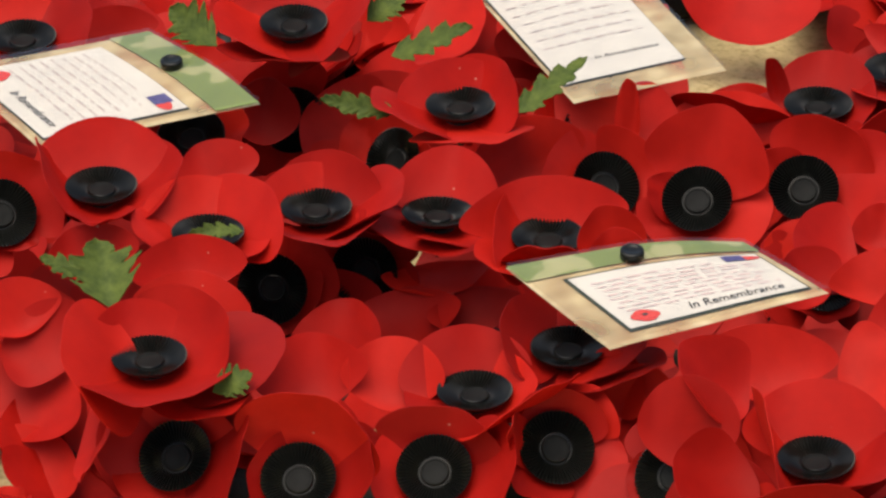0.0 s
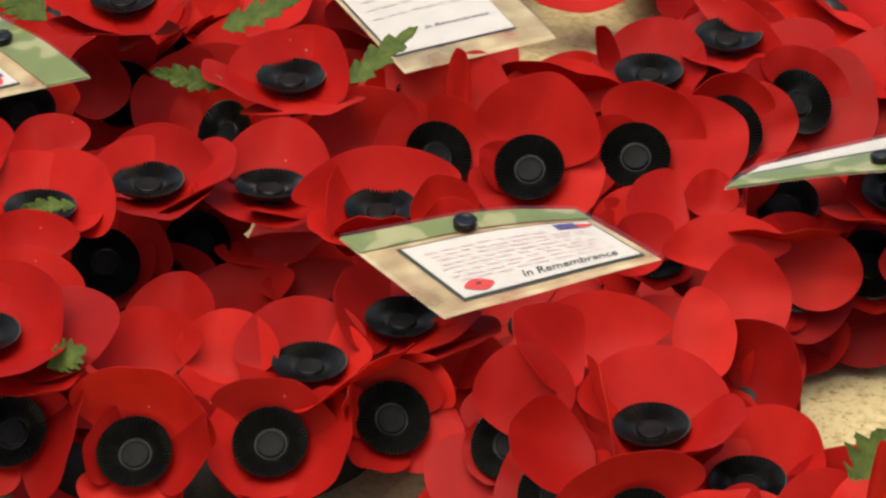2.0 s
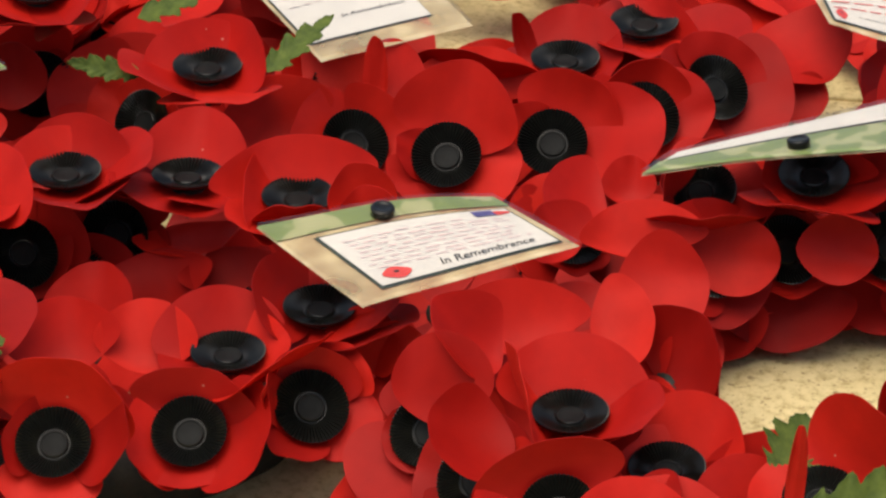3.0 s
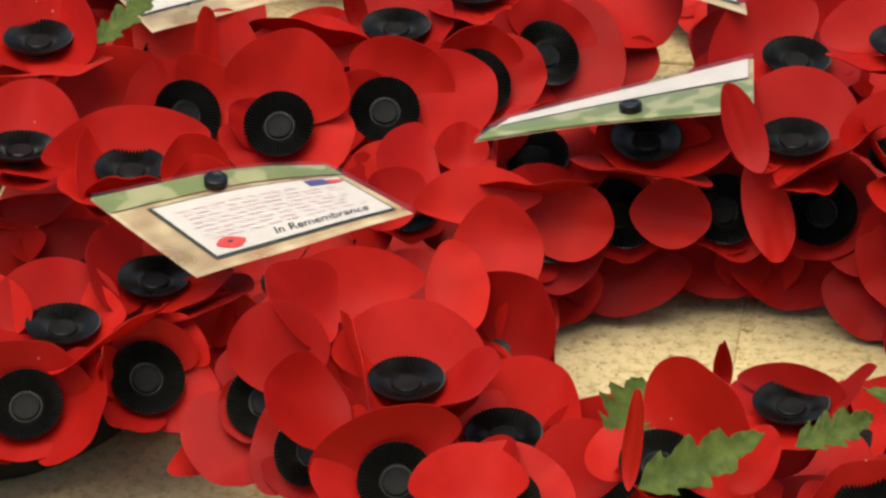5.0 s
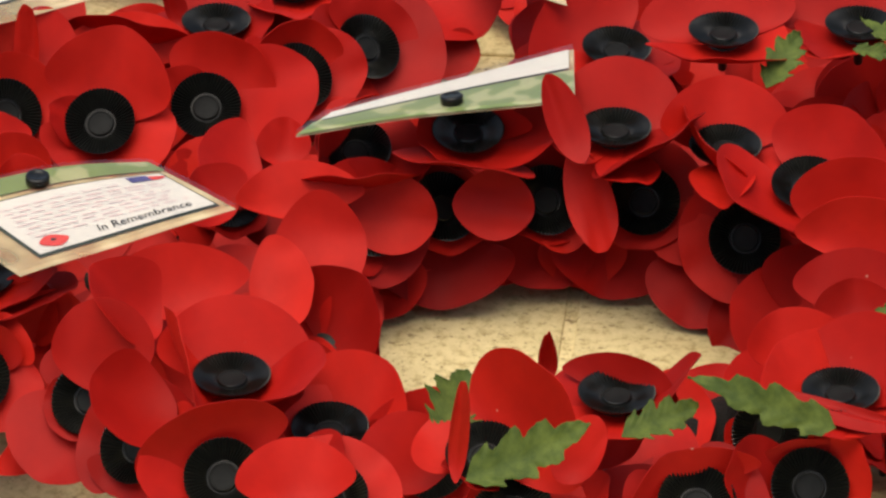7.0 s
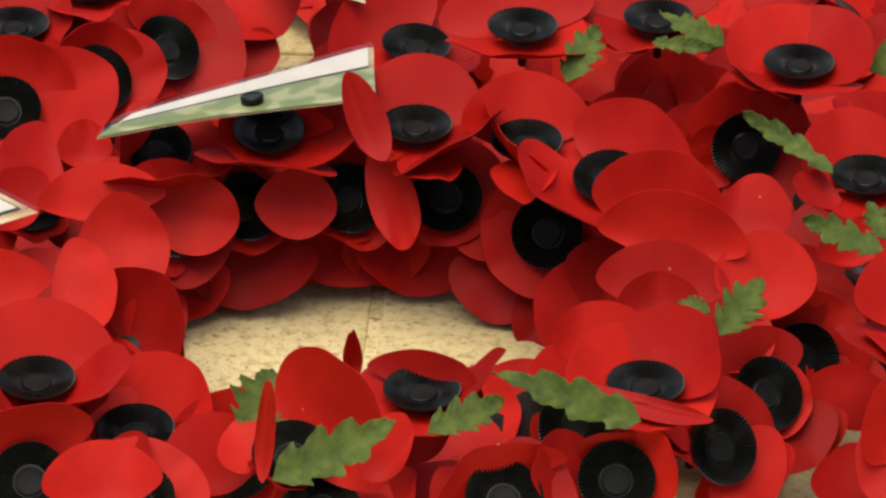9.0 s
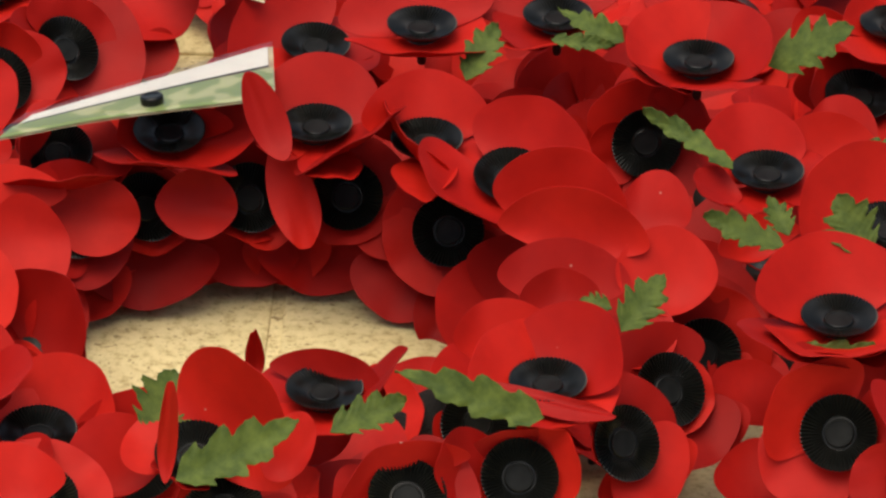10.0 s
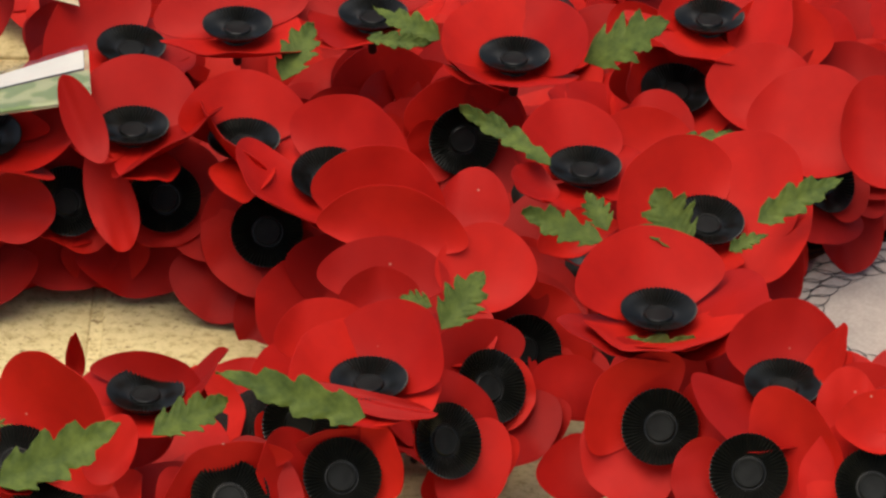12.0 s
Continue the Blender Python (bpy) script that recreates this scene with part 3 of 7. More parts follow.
    low_poppy(w, (-0.1241, -0.1266, 0.0263), (-0.43, -0.48, 0.77), (66, 3, 3.6, 5.3), (154, 5, 3.8, 4.5), (246, 13, 3.8, 5.2), (328, 10, 3.8, 4.5))
    low_poppy(w, (0.0567, 0.2253, 0.0196), (-0.43, -0.62, 0.65), (48, 3, 4.1, 4.7), (153, 11, 3.7, 5.4), (217, 8, 3.5, 5.0), (332, 9, 3.4, 4.7))
    low_poppy(w, (0.0186, 0.2131, 0.0271), (0.15, -0.13, 0.98), (-12, 6, 3.6, 4.9), (100, 8, 4.1, 5.0), (191, 6, 3.5, 5.2), (283, 9, 3.8, 5.6))
    low_poppy(w, (0.0580, 0.1777, 0.0174), (-0.01, -0.56, 0.83), (16, 11, 3.3, 5.6), (102, 7, 3.7, 4.4), (209, 11, 3.9, 4.8), (283, 8, 3.7, 4.8))
    low_poppy(w, (0.1711, 0.2158, 0.0223), (-0.22, -0.53, 0.82), (29, 12, 3.6, 4.8), (123, 7, 3.9, 5.3), (204, 9, 3.6, 5.2), (291, 6, 3.8, 4.6))
    low_poppy(w, (0.1210, -0.0583, 0.0164), (-0.28, -0.65, 0.70), (77, 12, 3.4, 4.5), (165, 9, 3.7, 5.4), (243, 9, 3.4, 4.6), (348, 9, 3.8, 5.4))
    low_poppy(w, (-0.0157, -0.1473, 0.0294), (-0.12, -0.67, 0.73), (57, 12, 3.7, 5.4), (126, 7, 3.6, 5.4), (229, 4, 3.9, 4.6), (297, 11, 3.9, 4.9))
    low_poppy(w, (-0.0746, 0.0783, 0.0259), (0.45, -0.23, 0.86), (-6, 12, 3.5, 4.9), (103, 5, 3.7, 4.8), (192, 7, 3.9, 5.1), (286, 8, 3.3, 4.5))
    low_poppy(w, (0.1703, 0.1766, 0.0174), (0.44, -0.64, 0.63), (67, 6, 3.7, 5.2), (173, 10, 3.9, 5.5), (243, 4, 4.1, 5.0), (346, 9, 3.8, 4.7))
    low_poppy(w, (0.0382, -0.1826, 0.0251), (-0.19, -0.28, 0.94), (34, 8, 4.0, 4.9), (132, 6, 3.7, 5.3), (220, 5, 3.5, 4.6), (297, 3, 3.4, 5.0))
    low_poppy(w, (0.1253, 0.2366, 0.0190), (-0.13, -0.64, 0.76), (50, 10, 3.7, 4.9), (131, 7, 3.9, 5.6), (229, 7, 3.5, 5.2), (326, 3, 3.7, 4.9))
    low_poppy(w, (0.0899, 0.1639, 0.0193), (-0.47, 0.08, 0.88), (65, 10, 3.7, 4.5), (141, 8, 3.8, 5.1), (236, 4, 3.5, 5.5), (311, 10, 3.4, 5.3))
    low_poppy(w, (-0.0129, 0.1688, 0.0190), (-0.29, 0.12, 0.95), (89, 9, 3.8, 4.6), (170, 7, 3.3, 4.9), (254, 4, 3.5, 5.3), (344, 6, 3.4, 5.1))
    low_poppy(w, (0.0293, -0.0989, 0.0205), (-0.11, -0.43, 0.90), (-3, 12, 4.1, 5.6), (105, 9, 3.3, 5.3), (191, 10, 4.0, 5.2), (291, 10, 3.4, 5.2))
    low_poppy(w, (-0.0088, -0.1786, 0.0177), (-0.49, 0.00, 0.87), (12, 11, 4.0, 5.4), (94, 9, 3.3, 4.8), (195, 9, 3.6, 5.2), (273, 7, 3.7, 5.2))
    low_poppy(w, (0.0873, 0.2118, 0.0169), (0.39, -0.64, 0.67), (98, 6, 4.0, 4.7), (189, 12, 3.7, 4.5), (265, 10, 3.8, 4.8), (359, 4, 3.5, 4.6))
    low_poppy(w, (0.1464, -0.0994, 0.0166), (0.46, -0.12, 0.88), (80, 10, 3.9, 5.0), (164, 7, 3.3, 5.4), (262, 12, 4.0, 5.0), (336, 7, 3.3, 5.5))
    low_poppy(w, (0.1128, -0.0085, 0.0226), (0.07, -0.73, 0.68), (69, 8, 3.9, 5.5), (153, 8, 3.5, 4.5), (260, 12, 3.6, 4.9), (338, 4, 3.7, 4.9))
    low_poppy(w, (0.1367, 0.1925, 0.0251), (-0.34, -0.30, 0.89), (66, 4, 3.5, 5.3), (143, 11, 3.4, 4.6), (261, 5, 3.6, 5.2), (334, 5, 3.8, 4.6))
    low_poppy(w, (-0.0480, 0.1632, 0.0177), (0.42, -0.66, 0.62), (87, 5, 3.4, 4.9), (168, 3, 3.5, 4.9), (270, 5, 4.1, 4.7), (347, 7, 3.8, 5.4))
    low_poppy(w, (-0.0096, -0.1029, 0.0170), (0.56, -0.06, 0.83), (58, 6, 3.6, 4.9), (124, 11, 4.0, 4.9), (223, 6, 3.3, 5.0), (326, 11, 3.7, 5.1))
    low_poppy(w, (0.0252, 0.1759, 0.0233), (-0.18, -0.49, 0.85), (60, 6, 3.4, 4.6), (150, 13, 3.4, 5.2), (232, 8, 3.4, 5.3), (335, 10, 3.6, 4.8))
    low_poppy(w, (0.0644, -0.0915, 0.0186), (-0.47, -0.17, 0.86), (90, 11, 3.5, 5.1), (184, 5, 3.4, 4.7), (260, 11, 3.8, 5.1), (364, 4, 3.5, 4.8))
    low_poppy(w, (0.1648, 0.0199, 0.0180), (0.43, -0.64, 0.64), (31, 12, 3.8, 5.1), (114, 9, 3.3, 5.1), (216, 10, 3.8, 5.4), (297, 5, 3.4, 5.2))
    low_poppy(w, (0.1243, 0.1534, 0.0177), (0.41, -0.63, 0.66), (58, 9, 3.9, 4.4), (164, 9, 3.5, 4.8), (238, 5, 3.6, 4.7), (323, 5, 3.4, 4.5))


def fill_front_wreath(w):
    poppy(w, (-0.1123, 0.0703, 0.0850), (-0.01, -0.09, 1.00), (93, 35, 3.7, 6.0), (-82, 18, 5.1, 3.0), (13, 20, 3.9, 6.1), (-164, 45, 4.0, 4.9))
    poppy(w, (-0.1567, 0.0638, 0.0750), (0.23, -0.67, 0.71), (49, 20, 2.9, 4.8), (-43, 14, 2.0, 2.1))
    poppy(w, (-0.0612, 0.0393, 0.0800), (-0.00, -0.03, 1.00), (113, 30, 3.4, 5.1), (39, 36, 3.4, 6.4, 5), (173, 20, 3.4, 3.3), (-67, 5, 2.9, 4.7))
    poppy(w, (-0.0186, 0.0787, 0.0750), (-0.01, -0.07, 1.00), (116, 35, 2.6, 5.0), (66, 37, 3.2, 5.3), (-16, 30, 4.4, 5.5, 5), (-77, 22, 5.2, 5.1))
    poppy(w, (0.0351, 0.0784, 0.0750), (0.00, 0.03, 1.00), (-170, 8, 3.5, 3.6), (81, 40, 3.7, 4.9), (-104, 2, 2.9, 6.5, -5), (-38, 0, 2.6, 5.6))
    poppy(w, (0.0859, 0.0501, 0.0800), (-0.01, -0.09, 1.00), (103, 42, 3.1, 7.3, -5), (-178, 30, 2.8, 6.1, -10), (-87, 29, 4.3, 3.9), (-124, 10, 3.5, 4.5))
    low_poppy(w, (0.1174, 0.0226, 0.0850), (-0.03, -0.34, 0.94), (103, 46, 2.6, 3.0))
    low_poppy(w, (0.1197, 0.0061, 0.0880), (-0.03, -0.34, 0.94), (87, 46, 2.0, 3.0))
    low_poppy(w, (-0.1281, -0.0362, 0.0700), (-0.03, -0.26, 0.97), (121, 31, 2.6, 3.8))
    low_poppy(w, (-0.1056, 0.0153, 0.0720), (-0.03, -0.26, 0.97), (112, 30, 2.5, 4.2))
    low_poppy(w, (-0.0616, -0.0083, 0.0780), (-0.03, -0.26, 0.97), (104, 29, 2.7, 5.2))
    low_poppy(w, (-0.0591, -0.0435, 0.0800), (-0.03, -0.26, 0.97), (82, 30, 2.5, 5.1))
    poppy(w, (-0.0692, -0.0818, 0.0820), (-0.02, -0.09, 1.00), (-148, 30, 4.1, 6.5, -30), (120, 34, 3.1, 4.6), (39, 32, 3.9, 6.3, 5), (4, 12, 5.7, 6.1, 5), (-74, 18, 5.2, 6.2), (-38, -3, 5.2, 4.2))
    low_poppy(w, (-0.1082, -0.0410, 0.0600), (-0.28, -0.58, 0.77), (148, 15, 3.3, 4.4))
    low_poppy(w, (-0.1114, -0.0370, 0.0550), (-0.45, -0.62, 0.64), (-130, 10, 3.6, 5.4))
    poppy(w, (-0.0549, -0.1037, 0.0500), (-0.23, -0.65, 0.72), (150, 20, 3.6, 4.3), (78, 21, 2.5, 4.8), (-7, 25, 4.0, 5.7), (-142, 10, 2.8, 4.0))
    low_poppy(w, (-0.1107, -0.0606, 0.0350), (-0.38, -0.78, 0.50), (-127, 5, 2.8, 4.5))
    low_poppy(w, (-0.0974, -0.0795, 0.0620), (-0.62, -0.60, 0.50), (-56, 27, 5.1, 2.2))
    poppy(w, (-0.0024, -0.1179, 0.0500), (-0.06, -0.64, 0.77), (73, 43, 4.0, 6.5), (10, 30, 4.0, 4.5), (160, 20, 2.2, 3.7))
    poppy(w, (0.0525, -0.1057, 0.0500), (-0.06, -0.64, 0.77), (72, 31, 2.7, 6.1), (-10, 25, 4.1, 5.5), (-164, 19, 2.7, 4.4), (-79, 11, 2.6, 4.7))
    poppy(w, (0.1009, -0.0895, 0.0550), (0.23, -0.71, 0.67), (82, 21, 2.6, 3.8), (-19, 14, 3.0, 3.5), (-121, 20, 2.7, 3.5), (178, 50, 3.9, 2.2))
    low_poppy(w, (-0.0006, -0.0736, 0.0600), (-0.03, -0.26, 0.97), (106, 30, 3.4, 4.8))
    low_poppy(w, (0.0299, -0.0706, 0.0600), (-0.03, -0.26, 0.97), (87, 30, 3.2, 4.5))
    poppy(w, (0.0652, -0.0669, 0.0650), (-0.01, -0.07, 1.00), (110, 36, 3.4, 5.6), (22, 25, 2.6, 5.4), (-39, 28, 5.2, 6.2))
    poppy(w, (0.1014, -0.0330, 0.0700), (-0.01, -0.10, 0.99), (177, 30, 3.4, 5.9, -5), (119, 15, 2.7, 3.9), (-72, 8, 3.5, 6.7, 20), (-42, 15, 5.2, 4.9))
    low_poppy(w, (0.1309, -0.0586, 0.0550), (-0.06, -0.64, 0.77), (105, 21, 2.2, 4.0))
    poppy(w, (0.0034, 0.0821, 0.0460), (-0.25, -0.90, 0.34), (-154, 6, 2.5, 4.0), (-40, 10, 2.8, 3.7), (-94, 1, 2.5, 4.2))
    poppy(w, (-0.0367, 0.0705, 0.0420), (-0.09, -0.94, 0.34), (-38, 5, 2.0, 3.8))
    low_poppy(w, (0.0334, 0.0830, 0.0560), (-0.06, -0.64, 0.77), (-81, 10, 2.1, 4.8))
    low_poppy(w, (-0.0113, 0.0793, 0.0500), (-0.09, -0.94, 0.34), (-84, 1, 3.3, 4.6))
    low_poppy(w, (0.0226, 0.0662, 0.0500), (-0.09, -0.90, 0.42), (-82, 1, 2.5, 4.8))
    low_poppy(w, (0.0498, 0.0689, 0.0500), (0.06, -0.86, 0.50), (-75, 0, 2.3, 4.2))
    poppy(w, (0.0352, 0.1795, 0.0800), (-0.01, -0.07, 1.00), (112, 38, 2.7, 5.3), (29, 38, 3.0, 6.4), (-133, 25, 4.6, 5.7, -5), (-74, 18, 5.2, 5.6))
    low_poppy(w, (0.0720, 0.1573, 0.0550), (0.05, -0.64, 0.77), (115, 25, 3.1, 5.7))
    poppy(w, (-0.0876, 0.1782, 0.0600), (-0.05, -0.50, 0.87), (-1, 20, 2.9, 3.9), (154, 5, 2.0, 3.5))
    low_poppy(w, (-0.0661, 0.1332, 0.0600), (-0.03, -0.26, 0.97), (117, 30, 2.3, 3.9))
    low_poppy(w, (0.1580, -0.1249, 0.0660), (0.00, -0.71, 0.71), (92, 15, 4.0, 4.1))
    poppy(w, (0.1518, -0.1164, 0.0600), (-0.38, -0.66, 0.64), (-137, 10, 3.9, 5.0), (-155, 14, 2.0, 3.1))
    low_poppy(w, (0.1475, -0.0451, 0.0600), (-0.22, -0.60, 0.77), (-119, 10, 4.0, 2.9))
    poppy(w, (0.1724, -0.1476, 0.0550), (-0.47, -0.67, 0.57), (-108, 4, 2.2, 4.0))
    low_poppy(w, (0.1146, -0.0500, 0.0600), (0.00, -0.64, 0.77), (30, 20, 2.1, 3.5))
    low_poppy(w, (0.1069, -0.0811, 0.0580), (0.00, -0.77, 0.64), (63, 9, 2.1, 3.5))
    leaf(w, (-0.0869, -0.0638, 0.0970), (-0.010, 0.022, 0.023), (0.09, -0.56, 0.82), 0.031)
    leaf(w, (-0.1003, -0.0238, 0.0920), (-0.024, 0.001, 0.008), (0.09, -0.56, 0.82), 0.012)
    leaf(w, (-0.0448, 0.0319, 0.0880), (-0.023, -0.005, 0.001), (0.08, -0.57, 0.82), 0.008)
    leaf(w, (-0.0395, -0.1081, 0.0850), (0.016, 0.007, 0.005), (0.08, -0.56, 0.83), 0.015)
    leaf(w, (0.0650, 0.1465, 0.0950), (0.028, 0.023, 0.021), (0.05, -0.58, 0.81), 0.014)
    leaf(w, (0.0076, 0.1615, 0.0880), (-0.034, -0.002, 0.004), (0.06, -0.58, 0.81), 0.011)
    low_poppy(w, (0.1235, -0.1075, 0.0450), (0.10, -0.86, 0.50), (-53, 4, 2.0, 4.4))
    low_poppy(w, (-0.0904, 0.0711, 0.0260), (-0.19, -0.49, 0.85), (91, 7, 3.6, 5.1), (170, 10, 4.0, 5.5), (270, 12, 3.7, 4.5), (364, 11, 3.5, 4.7))
    low_poppy(w, (-0.0550, 0.0004, 0.0260), (0.25, -0.64, 0.73), (94, 4, 3.9, 4.9), (172, 7, 3.3, 4.7), (257, 8, 3.7, 5.4), (361, 13, 4.0, 4.6))
    low_poppy(w, (-0.0626, -0.0575, 0.0400), (0.22, -0.69, 0.69), (67, 10, 4.1, 4.5), (156, 2, 3.9, 4.4), (242, 4, 4.0, 5.4), (345, 4, 3.7, 5.2))
    low_poppy(w, (-0.0416, -0.0360, 0.0260), (0.18, 0.11, 0.98), (-1, 11, 3.9, 5.2), (99, 2, 3.9, 4.7), (180, 8, 3.8, 5.2), (284, 10, 3.6, 5.4))
    low_poppy(w, (0.0403, -0.0374, 0.0260), (-0.48, 0.07, 0.88), (30, 10, 3.6, 5.4), (128, 12, 3.5, 4.9), (233, 10, 4.0, 5.2), (309, 2, 3.5, 5.0))
    low_poppy(w, (0.1149, 0.0037, 0.0260), (0.43, -0.41, 0.80), (24, 8, 3.4, 5.1), (95, 9, 3.5, 4.8), (204, 4, 3.7, 5.5), (293, 4, 4.0, 5.0))
    low_poppy(w, (0.1003, 0.0563, 0.0260), (-0.52, -0.42, 0.75), (7, 3, 3.5, 4.8), (93, 12, 3.6, 4.6), (191, 8, 3.5, 4.6), (299, 9, 3.5, 4.8))
    low_poppy(w, (-0.1102, 0.1031, 0.0286), (-0.35, -0.56, 0.75), (56, 11, 3.5, 5.2), (144, 9, 3.9, 4.9), (250, 5, 3.8, 5.1), (351, 7, 3.5, 4.5))
    low_poppy(w, (-0.1802, -0.0863, 0.0308), (0.40, -0.65, 0.65), (70, 12, 4.0, 5.3), (151, 3, 3.7, 5.5), (257, 4, 3.7, 5.4), (356, 12, 3.6, 5.3))
    low_poppy(w, (-0.2013, 0.0456, 0.0301), (0.25, -0.70, 0.67), (93, 3, 3.7, 5.0), (188, 12, 4.1, 5.1), (251, 10, 4.0, 5.5), (348, 5, 3.8, 4.8))
    low_poppy(w, (0.0622, 0.1894, 0.0198), (0.09, -0.33, 0.94), (17, 2, 3.4, 5.4), (122, 2, 4.0, 5.1), (209, 4, 3.7, 5.6), (310, 11, 3.7, 4.9))
    low_poppy(w, (-0.1748, -0.1371, 0.0264), (-0.47, -0.44, 0.77), (67, 6, 3.9, 5.4), (180, 6, 3.5, 4.6), (244, 7, 4.0, 4.5), (340, 7, 3.9, 4.6))
    low_poppy(w, (-0.1899, -0.0338, 0.0309), (0.04, -0.59, 0.81), (8, 11, 3.9, 4.7), (82, 10, 3.6, 5.0), (175, 5, 3.4, 4.6), (265, 4, 3.5, 4.9))
    low_poppy(w, (-0.1882, 0.1429, 0.0185), (0.39, -0.64, 0.66), (2, 8, 3.9, 5.4), (100, 9, 3.5, 4.8), (184, 4, 3.9, 4.9), (285, 6, 4.1, 5.5))
    low_poppy(w, (-0.1652, 0.1117, 0.0178), (-0.04, -0.07, 1.00), (15, 5, 4.1, 4.6), (117, 5, 3.4, 5.3), (191, 8, 4.1, 5.4), (282, 10, 3.9, 4.6))
    low_poppy(w, (0.1489, 0.0483, 0.0302), (0.09, -0.60, 0.79), (19, 5, 3.7, 5.4), (119, 8, 4.1, 5.4), (207, 3, 3.5, 4.6), (286, 6, 3.3, 5.3))
    low_poppy(w, (0.0862, 0.1650, 0.0163), (-0.53, 0.03, 0.85), (50, 4, 4.1, 4.8), (122, 9, 3.9, 5.3), (220, 7, 4.0, 5.5), (325, 5, 3.8, 5.2))
    low_poppy(w, (-0.0033, 0.0017, 0.0303), (-0.48, -0.50, 0.72), (88, 11, 4.0, 4.7), (173, 4, 3.9, 4.7), (243, 12, 3.6, 5.0), (339, 6, 3.7, 4.5))
    low_poppy(w, (-0.0102, -0.0526, 0.0166), (-0.20, -0.50, 0.84), (75, 12, 3.7, 4.5), (178, 4, 4.0, 5.2), (264, 3, 3.4, 4.6), (357, 6, 3.9, 5.1))
    low_poppy(w, (-0.1105, -0.1642, 0.0305), (0.46, -0.05, 0.89), (33, 10, 3.9, 4.9), (122, 11, 3.7, 4.5), (211, 3, 3.9, 5.0), (284, 11, 4.0, 4.7))
    low_poppy(w, (-0.0822, 0.0268, 0.0300), (-0.13, -0.61, 0.78), (21, 8, 3.4, 4.9), (106, 4, 3.6, 4.6), (202, 4, 3.3, 4.9), (280, 12, 3.5, 5.6))
    low_poppy(w, (-0.0785, -0.0277, 0.0308), (0.18, -0.72, 0.68), (19, 6, 3.3, 4.8), (106, 6, 3.7, 4.8), (191, 7, 4.0, 4.9), (276, 12, 4.0, 5.5))
    low_poppy(w, (0.0533, 0.1329, 0.0183), (-0.46, -0.59, 0.67), (-2, 6, 3.5, 5.5), (79, 7, 3.9, 5.4), (171, 8, 4.0, 5.4), (267, 6, 4.0, 5.3))
    low_poppy(w, (-0.1348, 0.1266, 0.0203), (0.03, 0.10, 0.99), (70, 13, 3.3, 5.5), (162, 6, 3.6, 4.7), (235, 11, 4.0, 4.7), (345, 7, 3.3, 5.0))
    low_poppy(w, (-0.0525, 0.1335, 0.0211), (-0.01, -0.41, 0.91), (13, 11, 3.6, 5.4), (113, 4, 3.4, 5.0), (189, 5, 3.6, 5.5), (280, 12, 4.0, 5.5))
    low_poppy(w, (-0.1402, 0.0427, 0.0255), (0.53, -0.19, 0.83), (8, 3, 4.1, 4.5), (119, 5, 3.4, 5.1), (214, 4, 4.1, 5.4), (277, 11, 3.6, 4.8))
    low_poppy(w, (0.0697, -0.0107, 0.0187), (-0.08, -0.52, 0.85), (72, 4, 3.7, 5.2), (162, 8, 4.0, 5.2), (249, 10, 3.9, 5.0), (336, 7, 3.7, 4.6))
    low_poppy(w, (0.0796, 0.1021, 0.0186), (0.32, -0.69, 0.65), (17, 8, 3.4, 5.2), (100, 10, 3.4, 4.7), (195, 9, 3.8, 4.6), (294, 4, 3.5, 4.6))
    low_poppy(w, (-0.1085, -0.0536, 0.0215), (0.46, -0.28, 0.84), (57, 6, 3.4, 5.1), (152, 3, 3.4, 4.9), (256, 3, 3.9, 5.1), (340, 12, 3.5, 5.0))
    low_poppy(w, (-0.1992, 0.0105, 0.0282), (-0.47, -0.54, 0.70), (90, 9, 3.6, 5.2), (179, 13, 3.7, 4.6), (272, 4, 3.7, 4.7), (338, 10, 3.8, 5.5))
    low_poppy(w, (-0.1596, 0.0103, 0.0224), (0.52, -0.32, 0.79), (82, 9, 3.7, 5.0), (175, 3, 4.0, 4.5), (273, 9, 4.0, 4.6), (348, 9, 3.4, 5.2))
    low_poppy(w, (-0.2225, 0.1394, 0.0280), (0.02, -0.56, 0.83), (9, 4, 3.5, 4.6), (118, 4, 3.8, 5.1), (207, 6, 3.3, 4.5), (272, 6, 3.4, 5.1))
    low_poppy(w, (-0.1543, 0.0711, 0.0161), (0.05, -0.70, 0.71), (18, 3, 4.1, 5.1), (113, 11, 3.9, 4.5), (198, 8, 3.8, 5.4), (267, 9, 4.0, 5.4))
    low_poppy(w, (-0.1380, -0.1416, 0.0245), (-0.53, 0.13, 0.84), (56, 12, 3.5, 4.7), (147, 10, 3.4, 4.5), (210, 9, 4.0, 4.7), (318, 9, 4.0, 5.2))
    low_poppy(w, (0.0832, 0.0265, 0.0189), (-0.18, -0.14, 0.97), (88, 4, 3.8, 4.8), (185, 13, 3.8, 4.8), (258, 11, 3.6, 5.2), (349, 3, 3.6, 4.8))
    low_poppy(w, (-0.0973, -0.1353, 0.0179), (-0.53, -0.08, 0.84), (68, 2, 3.8, 4.7), (167, 2, 4.0, 4.6), (254, 11, 3.7, 5.0), (362, 6, 3.4, 4.5))
    low_poppy(w, (-0.2129, 0.0877, 0.0244), (-0.50, 0.08, 0.86), (12, 3, 3.7, 4.6), (105, 5, 3.7, 4.8), (191, 13, 4.0, 5.2), (276, 8, 3.4, 5.3))
    low_poppy(w, (0.1198, 0.1097, 0.0239), (-0.25, -0.01, 0.97), (37, 6, 3.5, 4.4), (113, 2, 3.6, 4.5), (200, 7, 3.5, 5.3), (294, 4, 3.6, 5.3))
